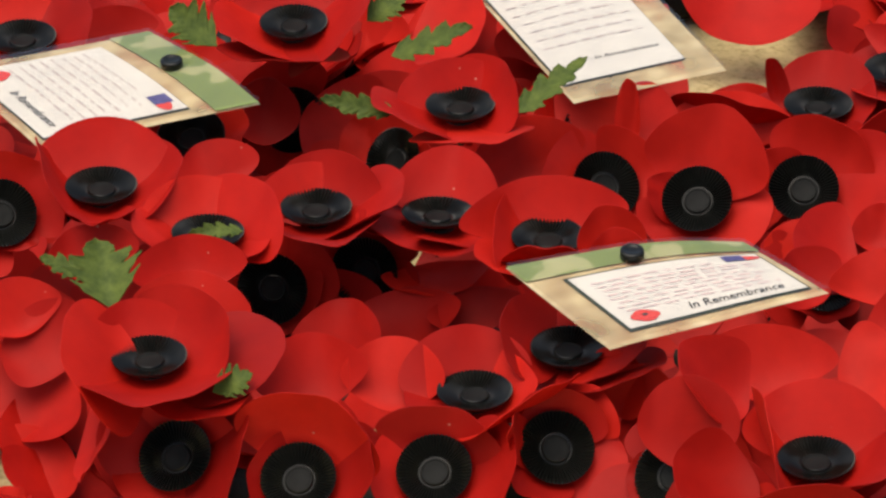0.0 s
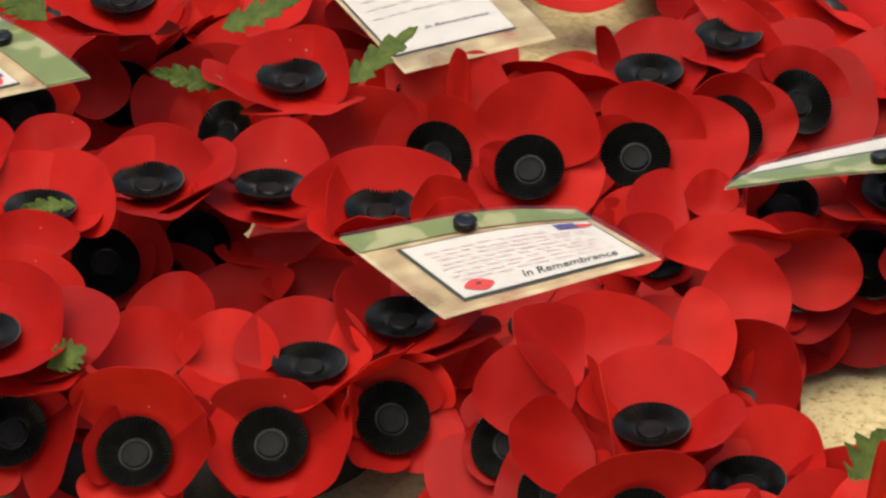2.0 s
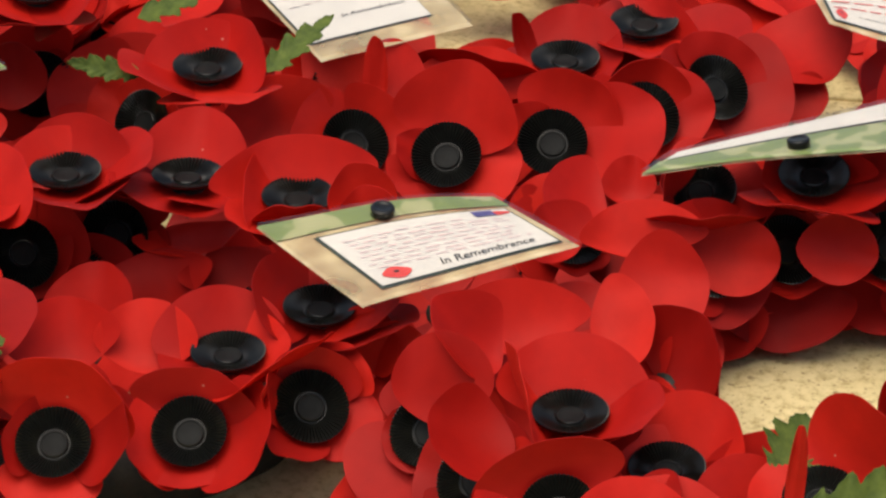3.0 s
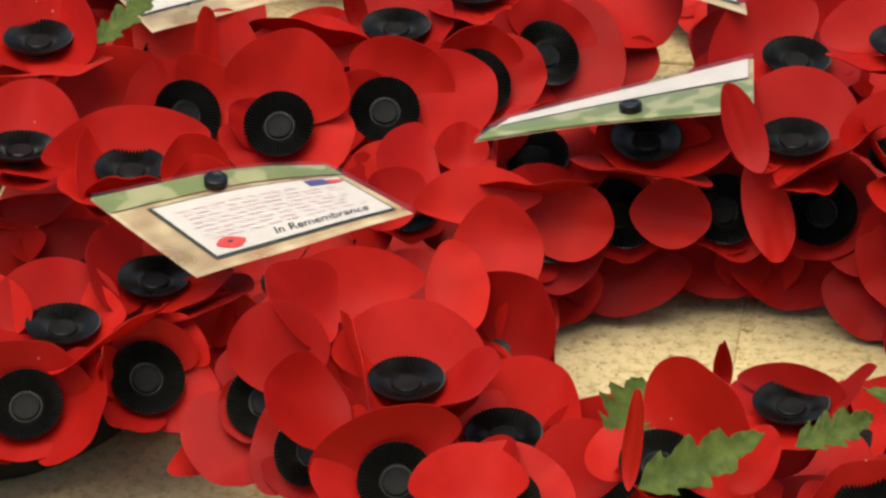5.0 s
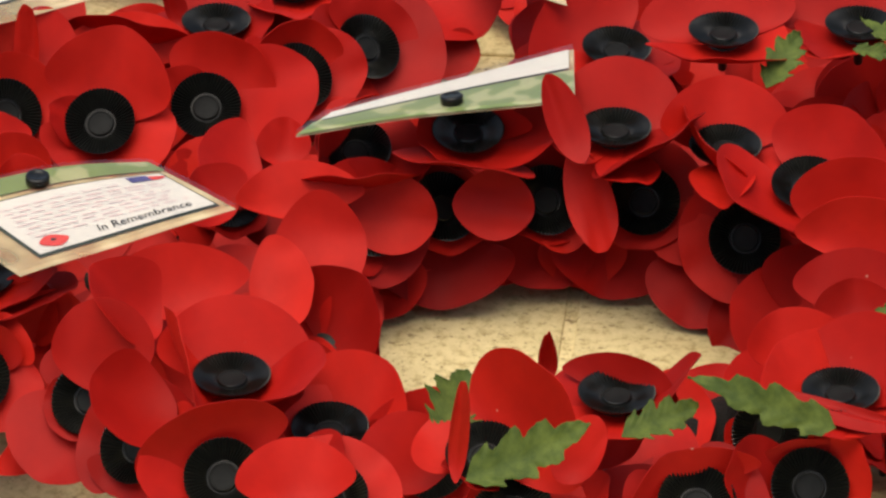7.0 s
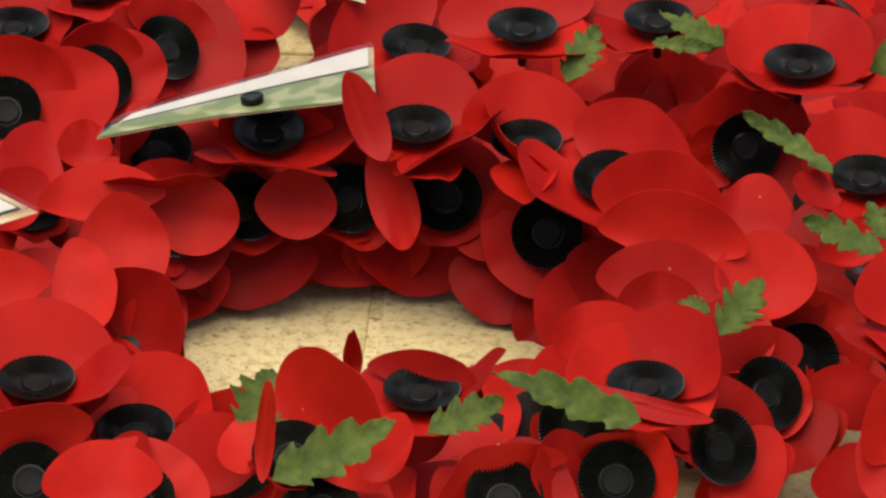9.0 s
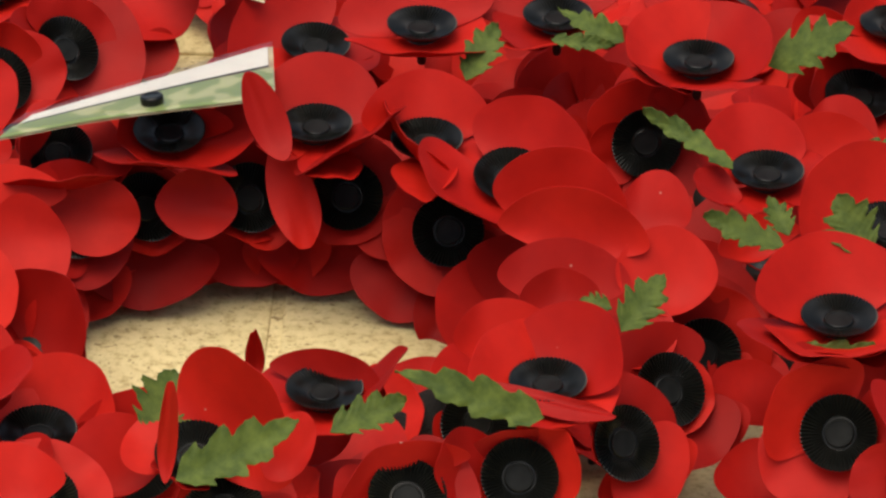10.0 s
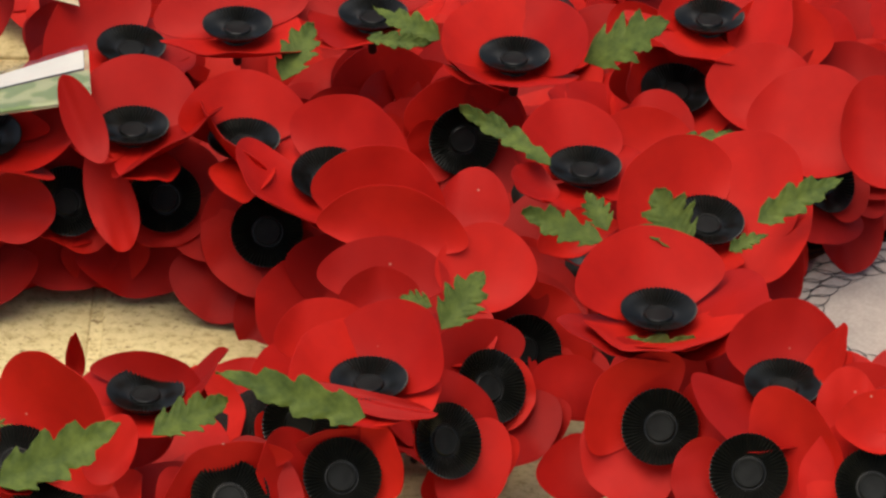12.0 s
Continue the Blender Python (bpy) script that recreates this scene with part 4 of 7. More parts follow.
    low_poppy(w, (-0.0938, 0.1392, 0.0188), (-0.24, 0.13, 0.96), (-11, 6, 3.4, 5.4), (83, 7, 3.5, 5.4), (176, 6, 3.5, 5.0), (262, 2, 3.3, 5.5))
    low_poppy(w, (-0.1380, 0.1627, 0.0270), (-0.26, -0.69, 0.68), (55, 9, 4.0, 4.9), (123, 9, 3.3, 5.3), (212, 12, 4.0, 4.5), (324, 6, 4.0, 5.6))
    low_poppy(w, (-0.0299, -0.0775, 0.0257), (0.23, -0.34, 0.91), (28, 8, 3.8, 4.6), (142, 10, 4.0, 5.4), (237, 7, 3.9, 5.2), (321, 7, 3.7, 4.5))
    low_poppy(w, (-0.0510, 0.1675, 0.0187), (-0.10, -0.48, 0.87), (38, 9, 3.4, 5.0), (143, 6, 3.3, 4.9), (231, 10, 4.1, 4.9), (312, 3, 4.0, 4.5))


def fill_middle_wreath(w):
    poppy(w, (-0.0315, -0.2433, 0.0600), (-0.07, -0.67, 0.74), (75, 24, 4.3, 5.9), (-38, 9, 3.5, 4.9), (174, 30, 2.4, 2.4), (-122, 4, 2.8, 4.3))
    low_poppy(w, (-0.1752, -0.1201, 0.0800), (-0.03, -0.34, 0.94), (-3, 15, 3.9, 6.4))
    low_poppy(w, (-0.0961, -0.1804, 0.0600), (-0.03, -0.26, 0.97), (78, 29, 3.5, 4.7))
    poppy(w, (-0.0828, -0.1686, 0.0550), (0.21, -0.46, 0.87), (-167, 20, 3.5, 6.0))
    poppy(w, (-0.0753, -0.2224, 0.0550), (0.37, -0.67, 0.64), (34, 25, 2.8, 4.9), (-67, 15, 2.1, 3.6))
    low_poppy(w, (-0.0674, -0.2026, 0.0620), (-0.05, -0.50, 0.87), (87, 40, 3.4, 1.2))
    low_poppy(w, (-0.0560, -0.2003, 0.0600), (-0.03, -0.26, 0.97), (98, 31, 3.7, 3.1))
    low_poppy(w, (-0.0209, -0.1849, 0.0600), (-0.03, -0.26, 0.97), (86, 30, 2.7, 5.7))
    low_poppy(w, (0.0044, -0.1537, 0.0650), (-0.05, -0.50, 0.87), (116, 45, 2.6, 1.1))
    poppy(w, (-0.1747, -0.1629, 0.0340), (-0.56, -0.66, 0.50), (150, 10, 3.4, 3.5), (102, 6, 2.4, 3.9), (-31, 10, 2.8, 3.2))
    low_poppy(w, (-0.0226, 0.0410, 0.0500), (-0.06, -0.57, 0.82), (-94, 0, 4.5, 7.2, -10))
    poppy(w, (0.0151, -0.2276, 0.0600), (0.02, -0.69, 0.72), (7, 22, 5.1, 5.1), (64, 20, 3.6, 5.1), (152, 25, 2.5, 2.9), (-42, 5, 2.6, 4.4))
    poppy(w, (0.0555, -0.1969, 0.0600), (0.45, -0.59, 0.67), (26, 22, 3.3, 3.9), (99, 26, 2.8, 4.3), (-59, 5, 2.1, 4.8))
    poppy(w, (0.0863, -0.1667, 0.0600), (0.45, -0.59, 0.67), (0, 20, 3.7, 6.4), (-57, 5, 3.5, 5.1), (76, 21, 2.6, 4.6))
    poppy(w, (0.0181, -0.1537, 0.0650), (-0.00, -0.07, 1.00), (75, 35, 3.2, 4.6), (-15, 20, 2.7, 6.0, 15), (-38, 5, 3.7, 6.2))
    poppy(w, (0.0536, -0.1225, 0.0700), (-0.00, -0.07, 1.00), (35, 34, 2.0, 6.5, 20), (-17, 3, 5.2, 5.5), (-89, 15, 4.3, 4.2))
    low_poppy(w, (0.1059, -0.0919, 0.0600), (0.15, -0.48, 0.87), (-40, 15, 4.8, 6.0))
    low_poppy(w, (0.1170, -0.1275, 0.0450), (0.22, -0.73, 0.64), (-27, 5, 2.4, 2.8))
    low_poppy(w, (-0.0241, -0.1423, 0.0600), (-0.01, -0.26, 0.97), (-77, 47, 5.2, 6.2, -20))
    leaf(w, (-0.1783, -0.1642, 0.0900), (0.038, 0.005, 0.012), (0.06, -0.58, 0.81), 0.016)
    low_poppy(w, (0.0615, 0.0851, 0.0400), (0.03, -0.19, 0.98), (37, 3, 3.5, 4.5), (133, 7, 3.3, 5.4), (220, 13, 4.1, 5.0), (310, 13, 4.1, 4.9))
    low_poppy(w, (0.0586, 0.0469, 0.0260), (0.27, 0.16, 0.95), (0, 3, 3.5, 5.2), (85, 11, 3.7, 5.6), (188, 6, 3.6, 5.3), (262, 6, 4.1, 5.0))
    low_poppy(w, (0.0470, 0.1265, 0.0260), (0.22, -0.68, 0.70), (20, 6, 4.0, 5.2), (90, 2, 3.6, 4.6), (197, 4, 3.4, 5.4), (290, 8, 3.7, 5.0))
    low_poppy(w, (0.0153, 0.1039, 0.0400), (0.02, -0.69, 0.72), (30, 10, 3.9, 5.2), (141, 8, 3.5, 5.1), (226, 11, 4.0, 4.9), (310, 2, 3.8, 4.8))
    low_poppy(w, (0.0303, 0.0686, 0.0260), (-0.06, 0.11, 0.99), (8, 4, 3.3, 4.4), (100, 8, 3.5, 5.1), (209, 2, 3.8, 5.3), (303, 12, 3.9, 4.9))
    low_poppy(w, (-0.0167, 0.1340, 0.0260), (-0.36, 0.01, 0.93), (-13, 12, 4.0, 5.0), (98, 5, 3.9, 5.6), (195, 8, 3.5, 4.7), (284, 6, 3.7, 5.5))
    low_poppy(w, (-0.0344, 0.0992, 0.0400), (0.05, -0.74, 0.67), (10, 10, 3.4, 5.1), (97, 12, 3.9, 4.7), (192, 7, 3.6, 4.5), (261, 8, 3.7, 5.0))
    low_poppy(w, (-0.0767, 0.1111, 0.0260), (0.06, -0.70, 0.71), (62, 5, 3.5, 4.7), (156, 6, 3.9, 5.6), (251, 6, 3.5, 5.3), (326, 11, 3.4, 5.3))
    low_poppy(w, (-0.0764, 0.0721, 0.0400), (-0.50, -0.45, 0.74), (53, 11, 3.5, 5.0), (138, 10, 3.4, 4.8), (238, 3, 3.7, 4.9), (340, 11, 3.7, 5.2))
    low_poppy(w, (-0.1193, 0.0631, 0.0260), (-0.11, 0.15, 0.98), (74, 10, 3.6, 5.4), (152, 6, 3.6, 5.6), (249, 3, 3.7, 5.5), (344, 11, 3.4, 5.1))
    low_poppy(w, (-0.1010, 0.0287, 0.0400), (-0.43, -0.55, 0.71), (10, 13, 3.5, 4.9), (112, 2, 3.7, 5.5), (195, 11, 3.5, 4.7), (289, 11, 3.6, 4.6))
    low_poppy(w, (-0.1350, 0.0009, 0.0260), (0.36, -0.63, 0.69), (77, 3, 3.9, 4.7), (163, 11, 3.8, 5.2), (274, 4, 3.3, 4.7), (358, 10, 3.4, 4.5))
    low_poppy(w, (-0.1028, -0.0212, 0.0400), (-0.09, -0.44, 0.89), (-6, 8, 4.1, 5.0), (102, 8, 3.9, 5.3), (191, 11, 3.9, 5.1), (277, 9, 3.4, 5.1))
    low_poppy(w, (-0.1202, -0.0615, 0.0260), (-0.18, -0.54, 0.82), (69, 10, 3.7, 5.4), (162, 9, 3.3, 4.6), (265, 11, 4.0, 5.5), (342, 5, 3.6, 4.4))
    low_poppy(w, (-0.0814, -0.0663, 0.0400), (0.31, -0.39, 0.87), (72, 5, 3.3, 5.2), (168, 4, 3.8, 5.1), (259, 3, 4.0, 4.8), (341, 8, 3.6, 4.6))
    low_poppy(w, (-0.0782, -0.1101, 0.0260), (-0.29, 0.05, 0.96), (17, 9, 3.4, 5.2), (93, 7, 3.6, 5.0), (192, 10, 4.0, 5.4), (286, 4, 3.4, 5.0))
    low_poppy(w, (-0.0185, -0.1337, 0.0260), (-0.40, -0.63, 0.66), (17, 5, 3.9, 5.1), (98, 9, 3.9, 5.4), (192, 10, 3.6, 4.5), (270, 11, 3.3, 5.1))
    low_poppy(w, (0.0454, -0.1272, 0.0260), (0.38, -0.65, 0.66), (67, 5, 3.6, 5.0), (146, 5, 3.4, 5.3), (220, 13, 3.3, 4.6), (330, 4, 3.6, 5.2))
    low_poppy(w, (0.0551, -0.0894, 0.0400), (0.14, -0.65, 0.75), (87, 10, 3.8, 5.1), (176, 2, 3.6, 5.0), (262, 4, 3.3, 4.7), (360, 10, 3.4, 4.7))
    low_poppy(w, (0.0989, -0.0918, 0.0260), (0.40, 0.06, 0.91), (91, 10, 3.6, 5.4), (179, 5, 3.6, 5.0), (257, 5, 3.4, 4.6), (366, 8, 3.9, 4.8))
    low_poppy(w, (0.0374, -0.0650, 0.0260), (0.35, -0.13, 0.93), (49, 2, 3.4, 5.2), (127, 6, 3.3, 4.6), (214, 10, 4.0, 4.6), (306, 3, 3.6, 5.2))
    low_poppy(w, (0.0902, -0.0538, 0.0400), (0.16, 0.05, 0.99), (72, 8, 3.8, 5.2), (164, 3, 3.7, 5.2), (259, 3, 3.7, 5.1), (336, 11, 4.0, 4.5))
    low_poppy(w, (0.0632, -0.0404, 0.0260), (0.32, -0.60, 0.74), (17, 6, 3.5, 5.2), (106, 11, 3.5, 5.4), (214, 4, 3.8, 4.5), (299, 3, 3.7, 4.8))
    low_poppy(w, (0.1048, -0.0061, 0.0400), (0.55, 0.05, 0.84), (16, 10, 3.4, 4.4), (114, 10, 3.8, 5.5), (202, 13, 3.9, 4.6), (298, 11, 4.0, 4.7))
    low_poppy(w, (0.1320, 0.0284, 0.0260), (0.07, -0.62, 0.78), (73, 7, 3.9, 5.3), (170, 6, 4.0, 5.0), (259, 4, 3.6, 5.4), (370, 13, 3.4, 5.5))
    low_poppy(w, (0.0747, -0.0066, 0.0260), (0.30, -0.51, 0.81), (66, 13, 3.5, 5.2), (170, 3, 3.8, 4.8), (260, 4, 3.9, 5.5), (360, 10, 3.9, 5.4))
    low_poppy(w, (0.0958, 0.0430, 0.0400), (0.22, -0.62, 0.76), (38, 8, 3.4, 4.7), (137, 10, 3.4, 4.5), (224, 5, 3.6, 4.8), (300, 8, 4.0, 5.6))
    low_poppy(w, (0.1040, 0.0861, 0.0260), (-0.21, 0.17, 0.96), (15, 9, 3.3, 5.4), (107, 9, 3.6, 4.8), (191, 3, 3.9, 5.6), (279, 3, 3.6, 5.3))
    low_poppy(w, (-0.1414, 0.0950, 0.0223), (-0.39, -0.56, 0.73), (17, 7, 3.6, 5.4), (104, 12, 4.0, 4.8), (190, 9, 3.4, 5.1), (303, 7, 3.5, 5.3))
    low_poppy(w, (-0.1408, -0.0937, 0.0201), (0.32, -0.69, 0.64), (47, 3, 4.0, 4.8), (152, 9, 3.7, 4.7), (213, 9, 3.8, 4.9), (320, 12, 4.1, 4.8))
    low_poppy(w, (-0.0186, -0.1834, 0.0295), (-0.52, -0.29, 0.80), (46, 11, 3.8, 5.6), (135, 4, 3.7, 4.9), (229, 11, 4.0, 5.1), (295, 3, 3.7, 5.3))
    low_poppy(w, (-0.0432, 0.1624, 0.0179), (0.49, 0.14, 0.86), (40, 6, 3.9, 5.2), (115, 7, 4.0, 4.8), (225, 13, 3.4, 5.0), (303, 8, 3.7, 4.5))
    low_poppy(w, (-0.0581, -0.1578, 0.0300), (0.33, -0.52, 0.79), (17, 8, 3.4, 4.7), (101, 5, 3.8, 5.3), (192, 11, 3.9, 5.5), (287, 9, 3.4, 5.1))
    low_poppy(w, (-0.1228, -0.1335, 0.0310), (0.39, -0.57, 0.72), (75, 3, 3.5, 4.8), (144, 12, 3.8, 4.9), (250, 3, 3.8, 4.5), (327, 13, 3.5, 5.2))
    low_poppy(w, (0.0155, -0.1731, 0.0164), (0.30, -0.51, 0.81), (13, 9, 3.9, 5.2), (106, 2, 3.6, 5.4), (201, 10, 3.4, 4.7), (301, 5, 3.8, 5.2))
    low_poppy(w, (-0.1574, -0.1503, 0.0167), (-0.40, -0.62, 0.67), (48, 4, 3.5, 5.0), (130, 7, 3.9, 5.6), (206, 6, 4.0, 4.9), (319, 10, 3.5, 4.6))
    low_poppy(w, (-0.0888, -0.1676, 0.0219), (0.14, -0.43, 0.89), (60, 9, 3.9, 5.1), (149, 10, 3.9, 5.1), (239, 6, 4.0, 4.6), (330, 7, 3.9, 4.9))
    low_poppy(w, (-0.1063, 0.1445, 0.0249), (0.14, -0.68, 0.72), (10, 11, 3.9, 4.8), (97, 10, 4.1, 5.0), (191, 4, 3.8, 5.3), (293, 12, 4.1, 4.8))
    low_poppy(w, (0.0292, 0.1702, 0.0181), (0.11, -0.70, 0.70), (15, 6, 4.0, 5.4), (112, 5, 3.3, 5.1), (200, 2, 3.9, 4.6), (288, 6, 3.6, 5.4))
    low_poppy(w, (-0.0902, 0.0060, 0.0165), (-0.52, 0.15, 0.84), (7, 12, 3.6, 5.6), (95, 3, 3.8, 4.5), (202, 11, 3.9, 4.4), (279, 4, 4.0, 5.3))
    low_poppy(w, (0.0113, -0.1047, 0.0169), (-0.09, -0.42, 0.90), (43, 7, 3.8, 4.8), (129, 7, 3.6, 4.7), (223, 3, 3.8, 5.1), (313, 3, 3.4, 4.6))
    low_poppy(w, (-0.0504, 0.1311, 0.0318), (0.35, -0.30, 0.89), (56, 6, 4.0, 4.9), (139, 11, 4.0, 5.2), (235, 10, 4.0, 5.0), (337, 11, 3.8, 5.5))
    low_poppy(w, (0.0482, 0.0132, 0.0294), (0.39, -0.54, 0.75), (34, 9, 3.9, 4.9), (116, 6, 3.8, 5.0), (218, 7, 4.0, 4.8), (301, 7, 3.8, 5.2))
    low_poppy(w, (-0.0525, -0.1908, 0.0206), (0.46, -0.03, 0.89), (24, 3, 3.9, 4.8), (118, 7, 3.9, 4.8), (215, 11, 3.9, 4.7), (285, 3, 3.4, 5.2))
    low_poppy(w, (0.1903, -0.0556, 0.0187), (0.04, -0.30, 0.95), (32, 7, 3.7, 4.5), (127, 4, 3.6, 4.9), (224, 3, 3.9, 5.1), (315, 12, 3.3, 5.1))
    low_poppy(w, (0.1552, 0.0575, 0.0170), (-0.01, -0.07, 1.00), (62, 8, 3.5, 4.7), (144, 8, 3.9, 5.0), (230, 8, 4.0, 5.5), (328, 4, 3.5, 5.2))
    low_poppy(w, (0.1716, -0.0089, 0.0311), (-0.48, -0.54, 0.69), (14, 10, 3.8, 5.6), (88, 9, 3.6, 4.8), (176, 13, 3.7, 4.8), (270, 9, 3.9, 4.8))
    low_poppy(w, (0.2243, -0.0977, 0.0263), (0.39, -0.66, 0.64), (-3, 9, 3.7, 4.5), (104, 6, 4.1, 5.0), (176, 11, 4.0, 5.0), (288, 3, 4.0, 5.5))
    low_poppy(w, (0.1857, -0.1028, 0.0286), (0.48, -0.55, 0.69), (3, 13, 3.8, 4.7), (90, 3, 4.1, 5.5), (184, 3, 3.4, 4.4), (258, 6, 3.3, 5.3))
    low_poppy(w, (0.0755, -0.1149, 0.0195), (0.31, -0.05, 0.95), (33, 5, 3.8, 5.1), (127, 13, 4.0, 4.5), (225, 5, 3.7, 5.0), (308, 7, 3.4, 5.4))


def fill_corner_wreath(w):
    poppy(w, (0.1040, -0.1711, 0.0850), (-0.01, -0.10, 0.99), (106, 35, 3.6, 7.4, -5), (-32, 30, 4.7, 6.1, 20), (-94, 12, 5.2, 6.3), (-140, 20, 3.9, 6.1, -5))
    poppy(w, (0.1008, -0.1605, 0.0340), (0.24, -0.94, 0.26), (8, 0, 2.0, 3.0), (-53, 4, 2.0, 2.9))
    poppy(w, (-0.0206, -0.1890, 0.0800), (-0.01, -0.09, 1.00), (107, 29, 3.7, 5.3), (-10, 25, 3.7, 6.2, 15))
    low_poppy(w, (0.0178, -0.1646, 0.0700), (-0.03, -0.26, 0.97), (107, 31, 2.0, 4.5))
    low_poppy(w, (0.0938, -0.2004, 0.0380), (0.16, -0.62, 0.77), (97, 19, 3.2, 3.4))
    leaf(w, (0.0741, -0.2135, 0.0950), (-0.023, 0.008, 0.014), (0.08, -0.58, 0.81), 0.023)
    leaf(w, (0.1395, -0.1819, 0.0950), (0.017, 0.009, 0.011), (0.07, -0.59, 0.81), 0.017)
    low_poppy(w, (0.0615, 0.0851, 0.0400), (0.51, 0.10, 0.86), (69, 6, 3.9, 5.3), (175, 3, 3.5, 5.5), (270, 3, 3.5, 5.4), (361, 7, 3.6, 4.7))
    low_poppy(w, (0.0586, 0.0469, 0.0260), (-0.56, -0.08, 0.82), (1, 8, 3.5, 5.1), (105, 3, 3.4, 4.6), (210, 3, 4.1, 4.9), (284, 6, 4.0, 5.3))
    low_poppy(w, (0.0470, 0.1265, 0.0260), (-0.22, -0.66, 0.72), (34, 7, 3.7, 5.0), (147, 5, 3.8, 4.6), (224, 3, 3.7, 5.0), (299, 4, 3.8, 4.6))
    low_poppy(w, (0.0153, 0.1039, 0.0400), (-0.35, -0.37, 0.86), (14, 8, 3.7, 4.5), (105, 4, 4.1, 4.5), (206, 10, 3.9, 5.1), (306, 12, 3.5, 4.9))
    low_poppy(w, (0.0303, 0.0686, 0.0260), (0.05, -0.30, 0.95), (32, 9, 3.5, 4.4), (113, 12, 3.9, 4.9), (210, 9, 3.6, 5.0), (304, 9, 3.8, 5.3))
    low_poppy(w, (-0.0167, 0.1340, 0.0260), (0.41, -0.57, 0.71), (89, 6, 3.7, 4.9), (176, 4, 3.4, 4.8), (256, 11, 3.5, 5.0), (367, 10, 3.4, 5.3))
    low_poppy(w, (-0.0344, 0.0992, 0.0400), (-0.44, -0.64, 0.63), (59, 9, 4.0, 4.7), (161, 3, 4.0, 5.1), (248, 6, 4.0, 5.0), (341, 6, 3.7, 4.6))
    low_poppy(w, (-0.0048, 0.0748, 0.0260), (-0.18, -0.10, 0.98), (7, 7, 3.3, 5.5), (93, 12, 3.6, 4.5), (190, 9, 3.5, 5.4), (273, 11, 3.6, 5.6))
    low_poppy(w, (-0.0767, 0.1111, 0.0260), (-0.40, 0.07, 0.91), (60, 10, 3.4, 5.4), (149, 5, 4.0, 4.8), (248, 12, 3.5, 4.9), (320, 10, 3.7, 4.6))
    low_poppy(w, (-0.0764, 0.0721, 0.0400), (-0.50, -0.03, 0.87), (6, 7, 3.9, 4.7), (96, 10, 3.7, 5.6), (179, 8, 3.9, 5.1), (272, 12, 3.6, 5.3))
    low_poppy(w, (-0.0388, 0.0642, 0.0260), (0.32, -0.23, 0.92), (55, 8, 4.0, 5.1), (161, 12, 4.0, 4.9), (236, 12, 3.9, 5.4), (332, 9, 3.9, 4.5))
    low_poppy(w, (-0.1193, 0.0631, 0.0260), (0.39, -0.38, 0.84), (24, 5, 3.3, 5.2), (135, 5, 3.8, 4.7), (220, 4, 3.5, 5.5), (301, 6, 3.4, 5.3))
    low_poppy(w, (-0.1010, 0.0287, 0.0400), (-0.46, -0.58, 0.67), (38, 11, 4.1, 4.6), (140, 2, 3.9, 4.7), (229, 4, 3.6, 4.8), (329, 4, 3.4, 5.1))
    low_poppy(w, (-0.0641, 0.0390, 0.0260), (0.54, -0.23, 0.81), (51, 12, 3.9, 4.7), (125, 6, 4.1, 4.9), (226, 12, 3.4, 5.0), (296, 7, 3.9, 5.3))
    low_poppy(w, (-0.1350, 0.0009, 0.0260), (0.35, -0.41, 0.84), (84, 9, 3.7, 5.4), (161, 11, 3.9, 5.2), (268, 12, 3.7, 5.0), (346, 7, 3.3, 5.3))
    low_poppy(w, (-0.1028, -0.0212, 0.0400), (0.54, -0.23, 0.81), (69, 6, 3.5, 4.5), (182, 10, 3.8, 5.4), (268, 4, 3.8, 5.0), (358, 13, 3.4, 4.5))
    low_poppy(w, (-0.0748, 0.0050, 0.0260), (0.41, -0.56, 0.73), (68, 10, 3.8, 5.2), (158, 3, 3.7, 5.3), (251, 2, 3.5, 5.5), (357, 7, 3.5, 5.5))
    low_poppy(w, (-0.1202, -0.0615, 0.0260), (-0.39, -0.63, 0.67), (75, 11, 3.8, 4.7), (164, 5, 3.5, 4.4), (252, 3, 3.4, 5.5), (346, 12, 4.0, 5.1))
    low_poppy(w, (-0.0814, -0.0663, 0.0400), (-0.19, -0.62, 0.76), (46, 10, 4.1, 5.3), (133, 5, 3.6, 4.4), (212, 12, 3.6, 5.4), (316, 2, 3.7, 5.4))
    low_poppy(w, (-0.0687, -0.0301, 0.0260), (0.17, -0.52, 0.84), (13, 11, 4.1, 5.6), (103, 3, 3.6, 4.9), (197, 4, 4.0, 5.5), (298, 5, 3.3, 5.4))
    low_poppy(w, (-0.0782, -0.1101, 0.0260), (-0.29, -0.62, 0.73), (43, 10, 4.0, 5.5), (128, 12, 3.6, 5.6), (220, 4, 3.6, 4.9), (289, 8, 4.0, 4.8))
    low_poppy(w, (-0.0416, -0.0964, 0.0400), (0.28, -0.63, 0.72), (88, 7, 3.8, 4.6), (175, 4, 3.4, 5.5), (267, 6, 4.0, 4.8), (350, 9, 3.4, 4.7))
    low_poppy(w, (-0.0470, -0.0584, 0.0260), (0.03, -0.62, 0.79), (9, 12, 3.4, 5.2), (124, 4, 3.9, 5.3), (204, 4, 3.4, 4.9), (289, 5, 3.6, 4.4))
    low_poppy(w, (-0.0185, -0.1337, 0.0260), (0.07, -0.59, 0.80), (68, 13, 3.9, 4.8), (143, 8, 3.6, 5.5), (245, 7, 3.9, 5.4), (341, 8, 3.8, 5.5))
